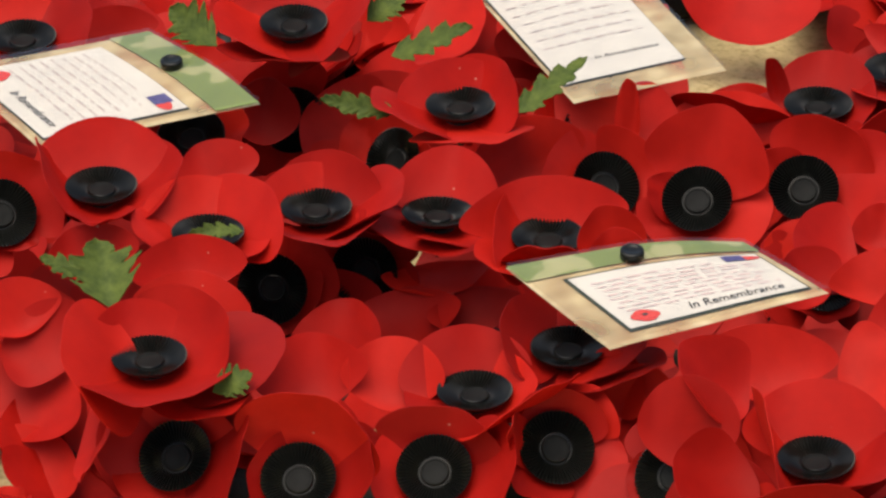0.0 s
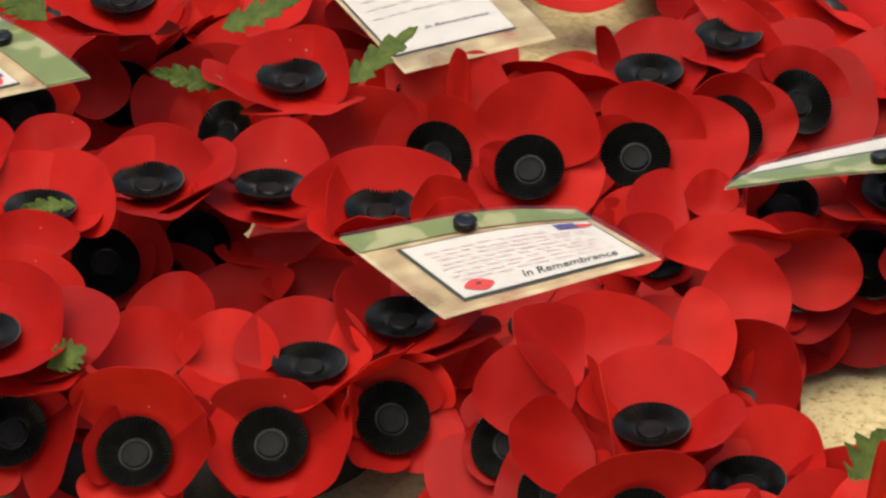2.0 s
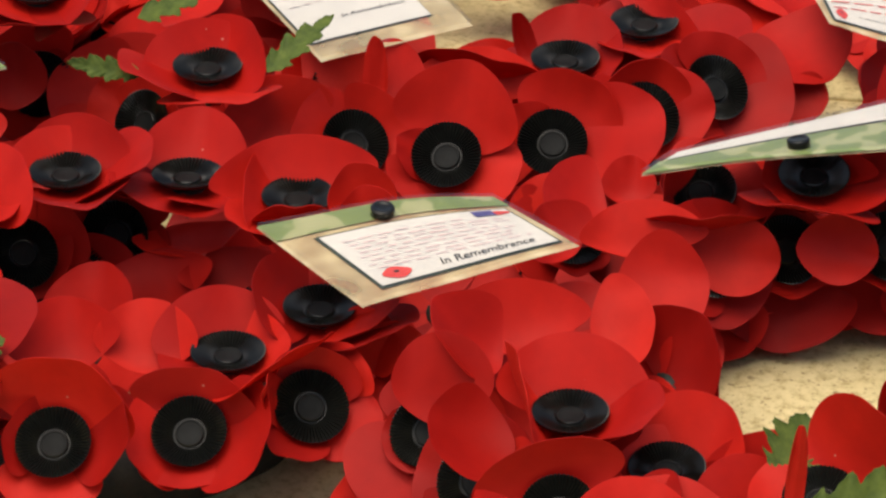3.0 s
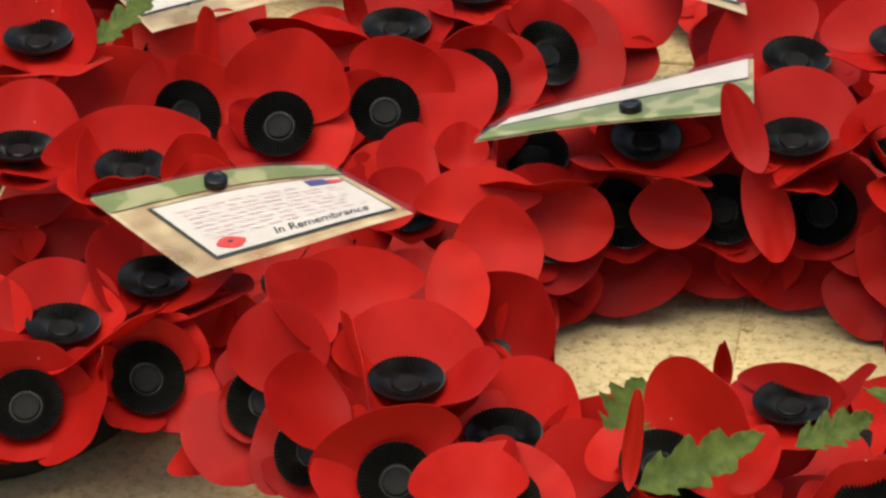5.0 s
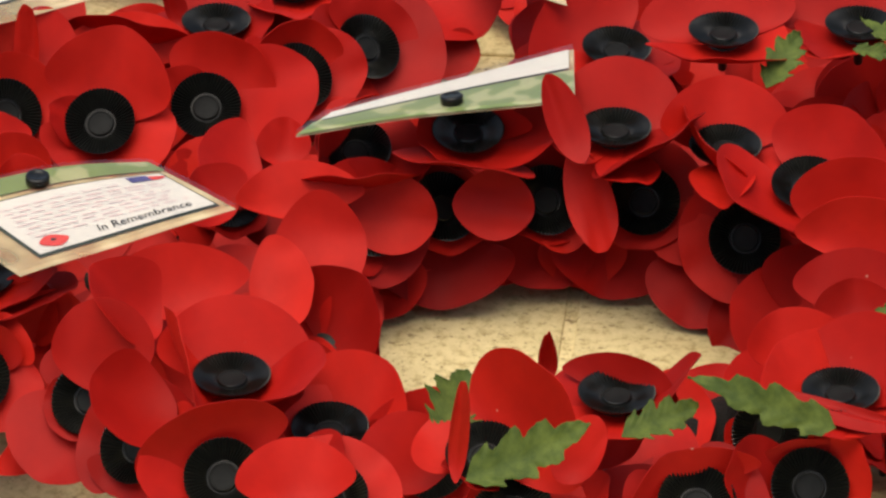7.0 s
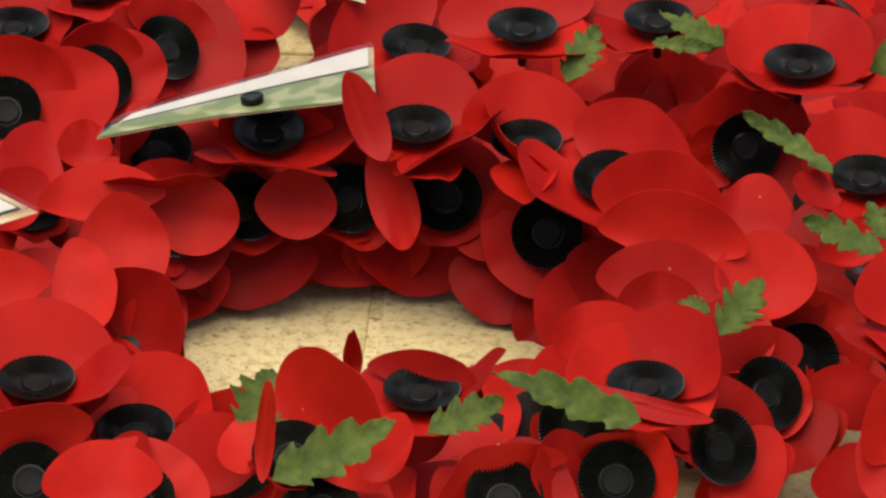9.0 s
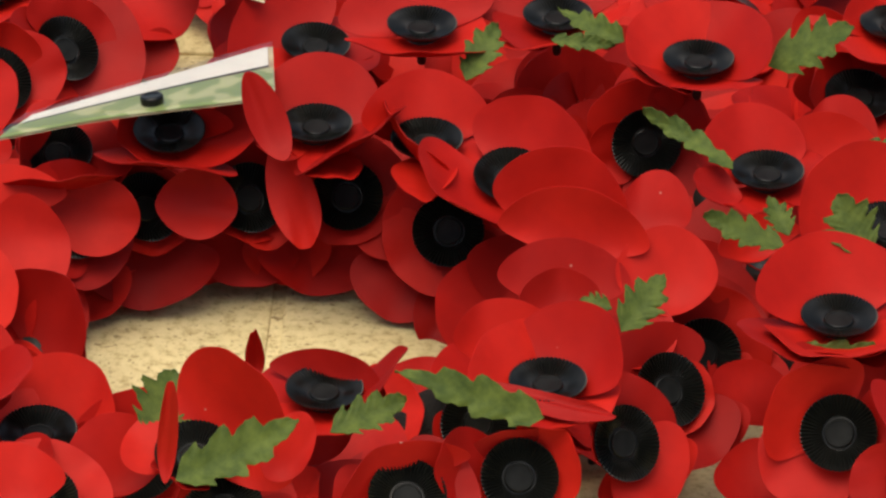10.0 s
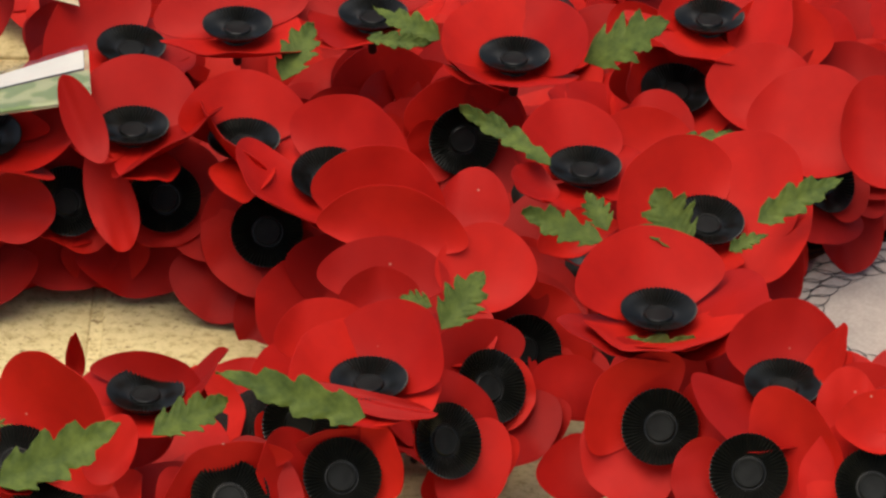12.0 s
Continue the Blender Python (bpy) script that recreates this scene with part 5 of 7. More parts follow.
    low_poppy(w, (0.0076, -0.1047, 0.0400), (0.42, -0.20, 0.88), (23, 9, 3.5, 5.2), (114, 3, 4.1, 5.3), (196, 2, 3.6, 5.1), (310, 4, 3.8, 4.9))
    low_poppy(w, (-0.0147, -0.0735, 0.0260), (-0.53, -0.31, 0.79), (54, 5, 4.0, 5.1), (142, 4, 3.7, 5.1), (226, 3, 4.1, 5.2), (309, 3, 3.5, 5.1))
    low_poppy(w, (0.0454, -0.1272, 0.0260), (0.25, -0.64, 0.72), (71, 7, 3.5, 5.1), (160, 10, 3.8, 4.7), (246, 12, 3.8, 4.6), (335, 8, 3.4, 4.7))
    low_poppy(w, (0.0551, -0.0894, 0.0400), (-0.23, -0.54, 0.81), (25, 8, 3.3, 5.5), (94, 7, 3.5, 4.5), (198, 7, 3.9, 4.8), (297, 4, 3.6, 4.4))
    low_poppy(w, (0.0209, -0.0720, 0.0260), (-0.50, -0.43, 0.75), (85, 8, 3.9, 5.6), (160, 10, 3.6, 4.9), (274, 8, 3.4, 4.6), (353, 10, 4.1, 4.6))
    low_poppy(w, (0.0989, -0.0918, 0.0260), (-0.36, -0.00, 0.93), (82, 12, 3.6, 4.8), (168, 6, 3.7, 5.4), (237, 5, 3.7, 5.2), (329, 10, 3.3, 5.4))
    low_poppy(w, (0.0902, -0.0538, 0.0400), (0.33, -0.69, 0.64), (95, 11, 3.4, 4.9), (188, 9, 3.8, 5.4), (278, 5, 3.9, 5.3), (349, 4, 3.3, 4.8))
    low_poppy(w, (0.0518, -0.0542, 0.0260), (-0.47, -0.52, 0.72), (11, 12, 3.9, 4.8), (128, 3, 4.1, 5.2), (191, 2, 4.0, 5.5), (295, 4, 3.8, 5.5))
    low_poppy(w, (0.1302, -0.0358, 0.0260), (-0.55, -0.09, 0.83), (49, 6, 3.4, 4.8), (145, 11, 3.3, 5.0), (221, 4, 3.9, 5.3), (328, 8, 4.0, 4.7))
    low_poppy(w, (0.1048, -0.0061, 0.0400), (-0.31, -0.52, 0.80), (8, 5, 3.5, 5.6), (126, 10, 3.3, 4.9), (188, 10, 3.4, 4.6), (281, 9, 3.5, 4.8))
    low_poppy(w, (0.0710, -0.0242, 0.0260), (-0.56, -0.10, 0.82), (20, 8, 3.4, 5.1), (89, 9, 3.6, 4.9), (195, 3, 3.8, 5.4), (277, 7, 3.8, 4.8))
    low_poppy(w, (0.1320, 0.0284, 0.0260), (0.12, -0.35, 0.93), (57, 13, 4.0, 5.5), (161, 6, 4.0, 5.3), (259, 11, 3.8, 5.5), (343, 12, 3.8, 4.8))
    low_poppy(w, (0.0958, 0.0430, 0.0400), (0.44, -0.33, 0.83), (41, 7, 4.0, 4.5), (131, 11, 3.7, 5.2), (208, 5, 4.1, 5.6), (311, 12, 3.5, 5.0))
    low_poppy(w, (0.0741, 0.0113, 0.0260), (-0.34, 0.13, 0.93), (45, 9, 3.6, 4.8), (134, 7, 3.3, 4.8), (225, 6, 3.8, 4.4), (312, 7, 4.1, 4.8))
    low_poppy(w, (0.1040, 0.0861, 0.0260), (0.52, -0.34, 0.78), (9, 11, 3.7, 5.6), (116, 2, 3.5, 5.0), (214, 2, 3.5, 5.0), (302, 6, 3.9, 5.4))
    low_poppy(w, (0.0310, 0.0129, 0.0299), (-0.33, -0.69, 0.64), (14, 4, 3.6, 5.0), (117, 12, 3.7, 5.3), (199, 11, 3.5, 4.4), (275, 5, 3.9, 4.6))
    low_poppy(w, (0.1726, 0.0911, 0.0180), (0.20, -0.57, 0.79), (37, 4, 3.7, 5.1), (120, 7, 3.7, 4.9), (198, 11, 4.1, 4.7), (309, 5, 3.4, 5.3))
    low_poppy(w, (0.0100, -0.2262, 0.0263), (-0.00, -0.07, 1.00), (20, 8, 3.7, 5.5), (109, 2, 3.4, 5.5), (198, 6, 4.0, 5.3), (291, 9, 4.0, 4.9))
    low_poppy(w, (0.0788, -0.1418, 0.0212), (0.35, -0.32, 0.88), (78, 3, 3.9, 5.5), (187, 13, 4.1, 5.2), (274, 5, 3.6, 4.5), (369, 12, 3.7, 5.2))
    low_poppy(w, (0.0620, -0.1700, 0.0267), (-0.31, 0.05, 0.95), (30, 8, 3.5, 4.6), (117, 4, 4.0, 4.5), (217, 5, 3.6, 5.5), (309, 11, 3.4, 5.3))
    low_poppy(w, (-0.0089, -0.0134, 0.0244), (-0.30, -0.37, 0.88), (44, 5, 3.8, 5.2), (108, 4, 3.8, 4.9), (207, 3, 3.3, 5.1), (288, 5, 3.6, 5.2))
    low_poppy(w, (-0.0127, 0.0209, 0.0276), (-0.05, -0.58, 0.81), (32, 7, 3.5, 4.8), (117, 13, 3.5, 4.7), (224, 8, 3.7, 4.9), (304, 8, 3.5, 5.1))
    low_poppy(w, (-0.0476, -0.2430, 0.0260), (0.27, -0.55, 0.79), (94, 12, 4.1, 4.5), (178, 3, 3.6, 5.0), (262, 9, 3.3, 5.0), (347, 3, 3.5, 4.7))
    low_poppy(w, (-0.0625, -0.1856, 0.0314), (0.29, -0.35, 0.89), (73, 4, 4.0, 4.5), (154, 8, 3.5, 4.7), (246, 5, 3.6, 5.5), (332, 9, 3.8, 4.6))
    low_poppy(w, (0.1212, -0.0688, 0.0176), (-0.32, -0.62, 0.72), (12, 11, 3.5, 5.3), (92, 10, 3.4, 5.4), (172, 8, 3.4, 5.4), (267, 2, 3.4, 5.5))
    low_poppy(w, (-0.0931, -0.1668, 0.0174), (-0.42, -0.66, 0.62), (54, 12, 3.3, 4.5), (136, 8, 3.4, 5.4), (232, 7, 3.4, 4.7), (308, 5, 3.5, 5.5))
    low_poppy(w, (0.1457, -0.1716, 0.0252), (0.01, -0.64, 0.77), (83, 13, 3.8, 5.6), (155, 12, 4.0, 5.5), (238, 13, 3.8, 5.2), (339, 11, 3.3, 5.2))
    low_poppy(w, (-0.0348, -0.1984, 0.0167), (0.30, -0.27, 0.91), (49, 2, 4.1, 4.7), (148, 3, 4.1, 4.8), (231, 10, 3.8, 5.3), (308, 10, 3.4, 5.6))
    low_poppy(w, (0.0175, -0.0390, 0.0200), (0.43, -0.35, 0.83), (65, 10, 3.3, 4.9), (128, 6, 3.8, 4.8), (220, 7, 3.7, 4.4), (328, 10, 3.7, 5.3))
    low_poppy(w, (0.1656, -0.0030, 0.0313), (-0.16, 0.19, 0.97), (53, 3, 4.0, 4.7), (153, 4, 3.7, 5.3), (223, 12, 4.0, 5.1), (325, 4, 3.8, 4.4))
    low_poppy(w, (-0.0479, -0.1519, 0.0246), (0.57, -0.08, 0.82), (45, 5, 3.3, 5.3), (135, 6, 3.4, 5.0), (224, 12, 3.3, 5.1), (317, 5, 3.6, 4.6))
    low_poppy(w, (0.1363, -0.1140, 0.0220), (-0.45, -0.21, 0.87), (58, 5, 3.7, 4.7), (120, 2, 3.5, 5.1), (212, 7, 3.3, 5.0), (308, 2, 3.6, 5.5))
    low_poppy(w, (0.1520, -0.0713, 0.0296), (-0.48, -0.04, 0.88), (45, 6, 4.0, 4.9), (135, 12, 3.9, 4.5), (229, 4, 3.4, 4.7), (316, 11, 3.4, 4.6))
    low_poppy(w, (0.0031, -0.1661, 0.0210), (-0.01, -0.54, 0.84), (34, 7, 3.9, 5.3), (121, 8, 4.0, 4.7), (220, 8, 3.4, 4.5), (308, 2, 4.1, 4.8))
    low_poppy(w, (-0.0428, -0.0024, 0.0224), (-0.35, -0.60, 0.72), (-10, 7, 3.8, 5.3), (95, 4, 3.5, 5.3), (175, 6, 4.1, 5.5), (285, 9, 3.8, 5.3))
    low_poppy(w, (0.0528, -0.2034, 0.0200), (0.36, -0.62, 0.69), (76, 5, 3.9, 4.6), (149, 11, 4.0, 4.8), (261, 12, 3.3, 4.9), (358, 8, 3.3, 4.5))
    low_poppy(w, (-0.1024, -0.1315, 0.0188), (-0.29, -0.49, 0.82), (9, 5, 3.6, 4.7), (87, 6, 3.4, 4.7), (199, 7, 3.4, 4.9), (268, 12, 3.5, 4.4))
    low_poppy(w, (-0.0821, -0.2164, 0.0205), (0.27, -0.55, 0.79), (24, 12, 3.5, 5.1), (123, 6, 3.5, 4.6), (209, 8, 3.4, 4.8), (284, 5, 3.4, 5.5))


def fill_far_wreath(w):
    poppy(w, (-0.0110, -0.2556, 0.0500), (0.05, -0.96, 0.26), (-163, 4, 2.7, 2.9))
    poppy(w, (0.0856, -0.2485, 0.0640), (0.03, -0.34, 0.94), (165, 20, 2.4, 4.9))
    poppy(w, (0.1061, -0.2095, 0.0800), (0.01, -0.07, 1.00), (9, 30, 3.9, 6.3, 25), (-121, 13, 5.1, 6.4, -10), (126, 30, 2.4, 4.8))
    low_poppy(w, (0.1360, -0.2289, 0.0600), (0.03, -0.26, 0.97), (85, 30, 4.1, 4.9))
    low_poppy(w, (0.0829, -0.2235, 0.0400), (0.09, -0.86, 0.50), (84, 9, 3.1, 5.5))
    poppy(w, (-0.0462, -0.2013, 0.0850), (0.01, -0.07, 1.00), (97, 35, 3.0, 6.7, -10), (-77, 10, 2.4, 6.4, 10))
    poppy(w, (-0.1080, -0.2071, 0.0850), (0.01, -0.07, 1.00), (97, 37, 3.3, 6.9, -10), (-101, 12, 4.1, 6.3))
    poppy(w, (-0.1546, -0.1713, 0.0600), (0.05, -0.17, 0.98), (142, 25, 4.0, 6.5, -20))
    low_poppy(w, (-0.0374, -0.1865, 0.0220), (0.09, -0.86, 0.50), (100, 5, 3.9, 5.0))
    poppy(w, (-0.0072, -0.2348, 0.0400), (0.09, -0.95, 0.31), (-59, 4, 2.6, 2.8))
    poppy(w, (0.0205, -0.1701, 0.0300), (0.08, -0.76, 0.64), (-11, 5, 2.8, 4.3), (-169, 5, 2.1, 3.2))
    leaf(w, (-0.0908, -0.2477, 0.0800), (0.016, 0.025, 0.013), (-0.04, -0.58, 0.82), 0.017)
    leaf(w, (-0.0195, -0.2420, 0.0920), (-0.028, 0.026, 0.008), (-0.06, -0.58, 0.81), 0.012)
    leaf(w, (-0.0518, -0.2358, 0.0920), (0.027, -0.010, 0.003), (-0.05, -0.58, 0.81), 0.008)
    low_poppy(w, (0.0615, 0.0851, 0.0400), (-0.15, -0.65, 0.74), (18, 6, 4.1, 4.5), (127, 10, 3.3, 5.5), (204, 4, 3.8, 5.4), (289, 10, 3.8, 5.2))
    low_poppy(w, (0.0586, 0.0469, 0.0260), (-0.31, -0.55, 0.77), (21, 11, 3.6, 4.5), (94, 5, 3.6, 5.6), (188, 8, 4.0, 5.3), (272, 3, 4.1, 4.4))
    low_poppy(w, (0.0470, 0.1265, 0.0260), (0.06, -0.37, 0.93), (13, 11, 3.6, 5.0), (99, 12, 3.8, 4.6), (187, 6, 3.9, 5.6), (286, 8, 3.4, 5.0))
    low_poppy(w, (0.0153, 0.1039, 0.0400), (0.43, -0.62, 0.65), (56, 12, 3.9, 4.4), (153, 8, 3.7, 4.7), (249, 13, 3.5, 4.4), (325, 10, 4.0, 4.6))
    low_poppy(w, (0.0303, 0.0686, 0.0260), (-0.55, -0.08, 0.83), (94, 6, 3.5, 5.0), (161, 6, 3.7, 5.1), (255, 9, 3.4, 4.6), (361, 13, 4.1, 5.1))
    low_poppy(w, (-0.0167, 0.1340, 0.0260), (0.44, -0.40, 0.81), (75, 11, 3.3, 5.5), (168, 9, 4.0, 5.6), (268, 9, 4.1, 5.3), (344, 12, 3.6, 5.4))
    low_poppy(w, (-0.0344, 0.0992, 0.0400), (-0.38, -0.20, 0.90), (62, 7, 3.9, 5.6), (152, 5, 3.8, 4.7), (256, 4, 3.9, 5.5), (331, 11, 3.4, 4.5))
    low_poppy(w, (-0.0048, 0.0748, 0.0260), (0.38, -0.48, 0.79), (69, 11, 3.5, 5.4), (147, 8, 3.5, 4.6), (237, 13, 3.4, 4.5), (325, 12, 3.4, 5.0))
    low_poppy(w, (-0.0767, 0.1111, 0.0260), (0.46, -0.28, 0.85), (8, 13, 3.5, 5.2), (109, 5, 3.6, 5.4), (200, 7, 3.5, 5.2), (289, 10, 4.1, 4.8))
    low_poppy(w, (-0.0764, 0.0721, 0.0400), (0.44, -0.56, 0.70), (53, 8, 3.9, 4.6), (144, 3, 3.4, 5.2), (245, 9, 3.8, 5.2), (319, 8, 3.7, 4.6))
    low_poppy(w, (-0.0388, 0.0642, 0.0260), (0.27, -0.68, 0.68), (57, 8, 3.6, 4.4), (138, 7, 3.6, 5.4), (256, 6, 4.0, 4.8), (320, 11, 3.6, 5.3))
    low_poppy(w, (-0.1193, 0.0631, 0.0260), (0.16, -0.19, 0.97), (78, 5, 3.8, 4.5), (156, 7, 3.9, 4.4), (251, 11, 3.7, 5.2), (341, 10, 3.9, 5.5))
    low_poppy(w, (-0.1010, 0.0287, 0.0400), (0.22, -0.62, 0.76), (35, 12, 3.9, 5.6), (132, 10, 3.7, 5.2), (214, 11, 4.0, 5.0), (315, 5, 3.4, 4.5))
    low_poppy(w, (-0.0641, 0.0390, 0.0260), (-0.37, -0.54, 0.76), (-1, 5, 3.9, 5.6), (104, 7, 3.9, 4.8), (176, 11, 4.0, 4.5), (284, 11, 3.9, 5.6))
    low_poppy(w, (-0.1350, 0.0009, 0.0260), (0.39, 0.14, 0.91), (57, 13, 3.5, 4.9), (170, 8, 3.7, 4.9), (253, 4, 3.7, 5.2), (334, 13, 3.4, 4.6))
    low_poppy(w, (-0.1028, -0.0212, 0.0400), (-0.20, -0.51, 0.84), (74, 10, 3.4, 5.4), (165, 12, 3.4, 5.1), (256, 8, 4.0, 4.4), (363, 5, 3.6, 4.7))
    low_poppy(w, (-0.0748, 0.0050, 0.0260), (0.26, -0.01, 0.97), (65, 4, 3.6, 5.1), (158, 11, 4.0, 4.7), (244, 3, 4.0, 4.9), (320, 10, 4.0, 5.3))
    low_poppy(w, (-0.1202, -0.0615, 0.0260), (-0.06, -0.69, 0.73), (61, 2, 3.6, 5.4), (151, 9, 3.7, 4.9), (240, 10, 4.0, 5.1), (321, 7, 3.7, 4.9))
    low_poppy(w, (-0.0814, -0.0663, 0.0400), (-0.04, -0.19, 0.98), (10, 5, 3.8, 4.8), (102, 11, 3.7, 5.0), (206, 4, 3.7, 4.8), (295, 11, 3.7, 4.6))
    low_poppy(w, (-0.0687, -0.0301, 0.0260), (0.07, -0.17, 0.98), (46, 12, 3.5, 5.5), (136, 11, 3.6, 5.1), (206, 2, 3.4, 4.9), (302, 8, 3.7, 4.8))
    low_poppy(w, (-0.0782, -0.1101, 0.0260), (0.26, -0.66, 0.71), (5, 2, 4.0, 5.6), (100, 11, 3.4, 4.9), (193, 7, 3.6, 4.7), (264, 3, 3.5, 5.5))
    low_poppy(w, (-0.0416, -0.0964, 0.0400), (0.32, -0.57, 0.76), (56, 3, 3.4, 5.3), (145, 6, 3.9, 5.5), (244, 2, 3.7, 5.4), (327, 5, 3.8, 5.0))
    low_poppy(w, (-0.0470, -0.0584, 0.0260), (0.13, -0.50, 0.86), (85, 4, 3.4, 4.5), (178, 6, 3.6, 4.8), (244, 6, 3.5, 4.5), (361, 5, 4.0, 5.1))
    low_poppy(w, (-0.0185, -0.1337, 0.0260), (0.26, -0.43, 0.87), (28, 7, 3.7, 5.1), (132, 3, 3.3, 5.5), (220, 7, 3.6, 4.4), (305, 3, 3.3, 5.0))
    low_poppy(w, (0.0076, -0.1047, 0.0400), (-0.23, -0.04, 0.97), (35, 3, 3.6, 4.6), (137, 7, 3.8, 4.7), (219, 7, 3.6, 4.7), (323, 3, 3.9, 5.5))
    low_poppy(w, (-0.0147, -0.0735, 0.0260), (0.28, -0.59, 0.76), (79, 12, 4.0, 4.6), (160, 2, 4.0, 5.1), (246, 9, 3.9, 5.1), (341, 5, 3.6, 4.5))
    low_poppy(w, (0.0454, -0.1272, 0.0260), (-0.19, 0.17, 0.97), (40, 12, 4.1, 5.0), (120, 4, 3.8, 5.1), (209, 11, 3.5, 4.7), (292, 5, 3.9, 5.2))
    low_poppy(w, (0.0551, -0.0894, 0.0400), (0.56, -0.02, 0.83), (14, 3, 3.6, 4.5), (102, 12, 3.5, 5.5), (203, 10, 3.5, 5.1), (302, 11, 3.9, 5.1))
    low_poppy(w, (0.0209, -0.0720, 0.0260), (0.37, -0.48, 0.80), (83, 7, 3.5, 5.4), (154, 8, 4.1, 5.3), (253, 4, 3.3, 4.5), (336, 2, 3.7, 5.1))
    low_poppy(w, (0.0989, -0.0918, 0.0260), (0.44, -0.46, 0.77), (17, 4, 3.6, 4.5), (100, 11, 4.0, 5.1), (192, 4, 3.8, 4.9), (276, 11, 3.9, 4.9))
    low_poppy(w, (0.0902, -0.0538, 0.0400), (-0.46, -0.09, 0.88), (24, 12, 4.0, 4.5), (114, 11, 4.0, 5.0), (181, 4, 4.0, 4.5), (293, 10, 3.8, 4.6))
    low_poppy(w, (0.0518, -0.0542, 0.0260), (-0.31, -0.02, 0.95), (17, 8, 3.7, 4.7), (117, 2, 3.6, 5.1), (220, 9, 4.0, 4.9), (305, 6, 4.0, 5.1))
    low_poppy(w, (0.1302, -0.0358, 0.0260), (-0.36, -0.27, 0.89), (42, 6, 3.4, 5.4), (135, 11, 3.9, 4.8), (243, 7, 4.0, 5.4), (330, 6, 3.8, 5.5))
    low_poppy(w, (0.1048, -0.0061, 0.0400), (-0.04, -0.60, 0.80), (73, 5, 3.7, 5.5), (176, 7, 3.4, 4.8), (249, 3, 3.6, 5.2), (358, 6, 3.4, 5.4))
    low_poppy(w, (0.0710, -0.0242, 0.0260), (-0.13, -0.26, 0.96), (54, 5, 4.0, 5.5), (153, 4, 3.9, 5.4), (251, 6, 3.7, 4.7), (319, 7, 3.7, 5.0))
    low_poppy(w, (0.1320, 0.0284, 0.0260), (-0.28, -0.53, 0.80), (18, 3, 3.4, 4.8), (104, 6, 3.8, 5.1), (198, 9, 4.0, 5.6), (263, 13, 3.4, 4.7))
    low_poppy(w, (0.0958, 0.0430, 0.0400), (-0.24, -0.70, 0.67), (85, 4, 3.6, 4.9), (178, 9, 3.4, 5.5), (266, 6, 4.0, 5.0), (348, 4, 4.0, 4.4))
    low_poppy(w, (0.0741, 0.0113, 0.0260), (-0.33, -0.62, 0.71), (30, 11, 3.9, 5.4), (102, 7, 3.6, 4.8), (202, 6, 4.0, 4.5), (302, 11, 3.5, 4.6))
    low_poppy(w, (0.1040, 0.0861, 0.0260), (-0.25, -0.56, 0.79), (25, 6, 3.8, 5.0), (110, 6, 3.4, 5.6), (216, 5, 4.0, 4.9), (283, 10, 3.3, 5.4))
    low_poppy(w, (-0.0528, -0.1372, 0.0284), (0.11, -0.69, 0.71), (75, 11, 3.8, 4.9), (148, 6, 3.8, 5.2), (233, 7, 3.6, 4.9), (335, 10, 3.9, 5.0))
    low_poppy(w, (0.0644, -0.2578, 0.0275), (0.26, -0.19, 0.95), (18, 5, 3.5, 5.4), (123, 8, 3.4, 4.9), (201, 2, 3.8, 4.9), (282, 12, 3.4, 4.7))
    low_poppy(w, (-0.1461, -0.0962, 0.0261), (0.37, -0.56, 0.74), (27, 6, 3.9, 4.9), (107, 9, 3.9, 5.4), (219, 6, 3.5, 5.1), (317, 7, 3.8, 5.5))
    low_poppy(w, (0.0058, -0.2164, 0.0242), (0.03, -0.02, 1.00), (53, 6, 3.9, 5.4), (146, 8, 4.0, 5.4), (239, 4, 3.6, 4.6), (332, 4, 3.6, 4.9))
    low_poppy(w, (0.0154, -0.2728, 0.0314), (-0.35, -0.64, 0.68), (37, 6, 3.3, 5.4), (146, 10, 3.9, 5.4), (233, 12, 4.1, 4.5), (303, 10, 4.0, 5.3))
    low_poppy(w, (-0.1109, -0.1792, 0.0181), (-0.56, 0.06, 0.82), (49, 3, 3.5, 5.2), (127, 8, 3.5, 5.1), (217, 13, 4.0, 4.5), (308, 6, 3.5, 4.8))
    low_poppy(w, (-0.1064, -0.1391, 0.0234), (0.52, -0.09, 0.85), (10, 6, 4.0, 4.7), (99, 9, 3.5, 4.8), (186, 12, 3.9, 4.9), (273, 3, 4.0, 5.3))
    low_poppy(w, (-0.0595, -0.1961, 0.0280), (-0.04, 0.04, 1.00), (46, 13, 3.4, 4.5), (117, 11, 4.0, 5.2), (216, 9, 3.5, 4.7), (304, 10, 3.5, 5.3))
    low_poppy(w, (-0.0228, -0.2344, 0.0273), (0.47, -0.54, 0.70), (8, 8, 3.3, 5.4), (109, 3, 3.3, 5.5), (188, 2, 3.5, 4.9), (300, 8, 3.4, 4.5))
    low_poppy(w, (0.0418, -0.1762, 0.0190), (-0.36, -0.45, 0.82), (89, 3, 3.6, 5.0), (158, 10, 3.5, 4.9), (249, 12, 4.1, 4.4), (342, 13, 3.8, 5.1))
    low_poppy(w, (0.0731, -0.1582, 0.0307), (-0.46, -0.59, 0.66), (39, 11, 3.6, 5.1), (130, 2, 4.1, 5.0), (218, 9, 3.3, 5.4), (321, 7, 3.6, 4.5))
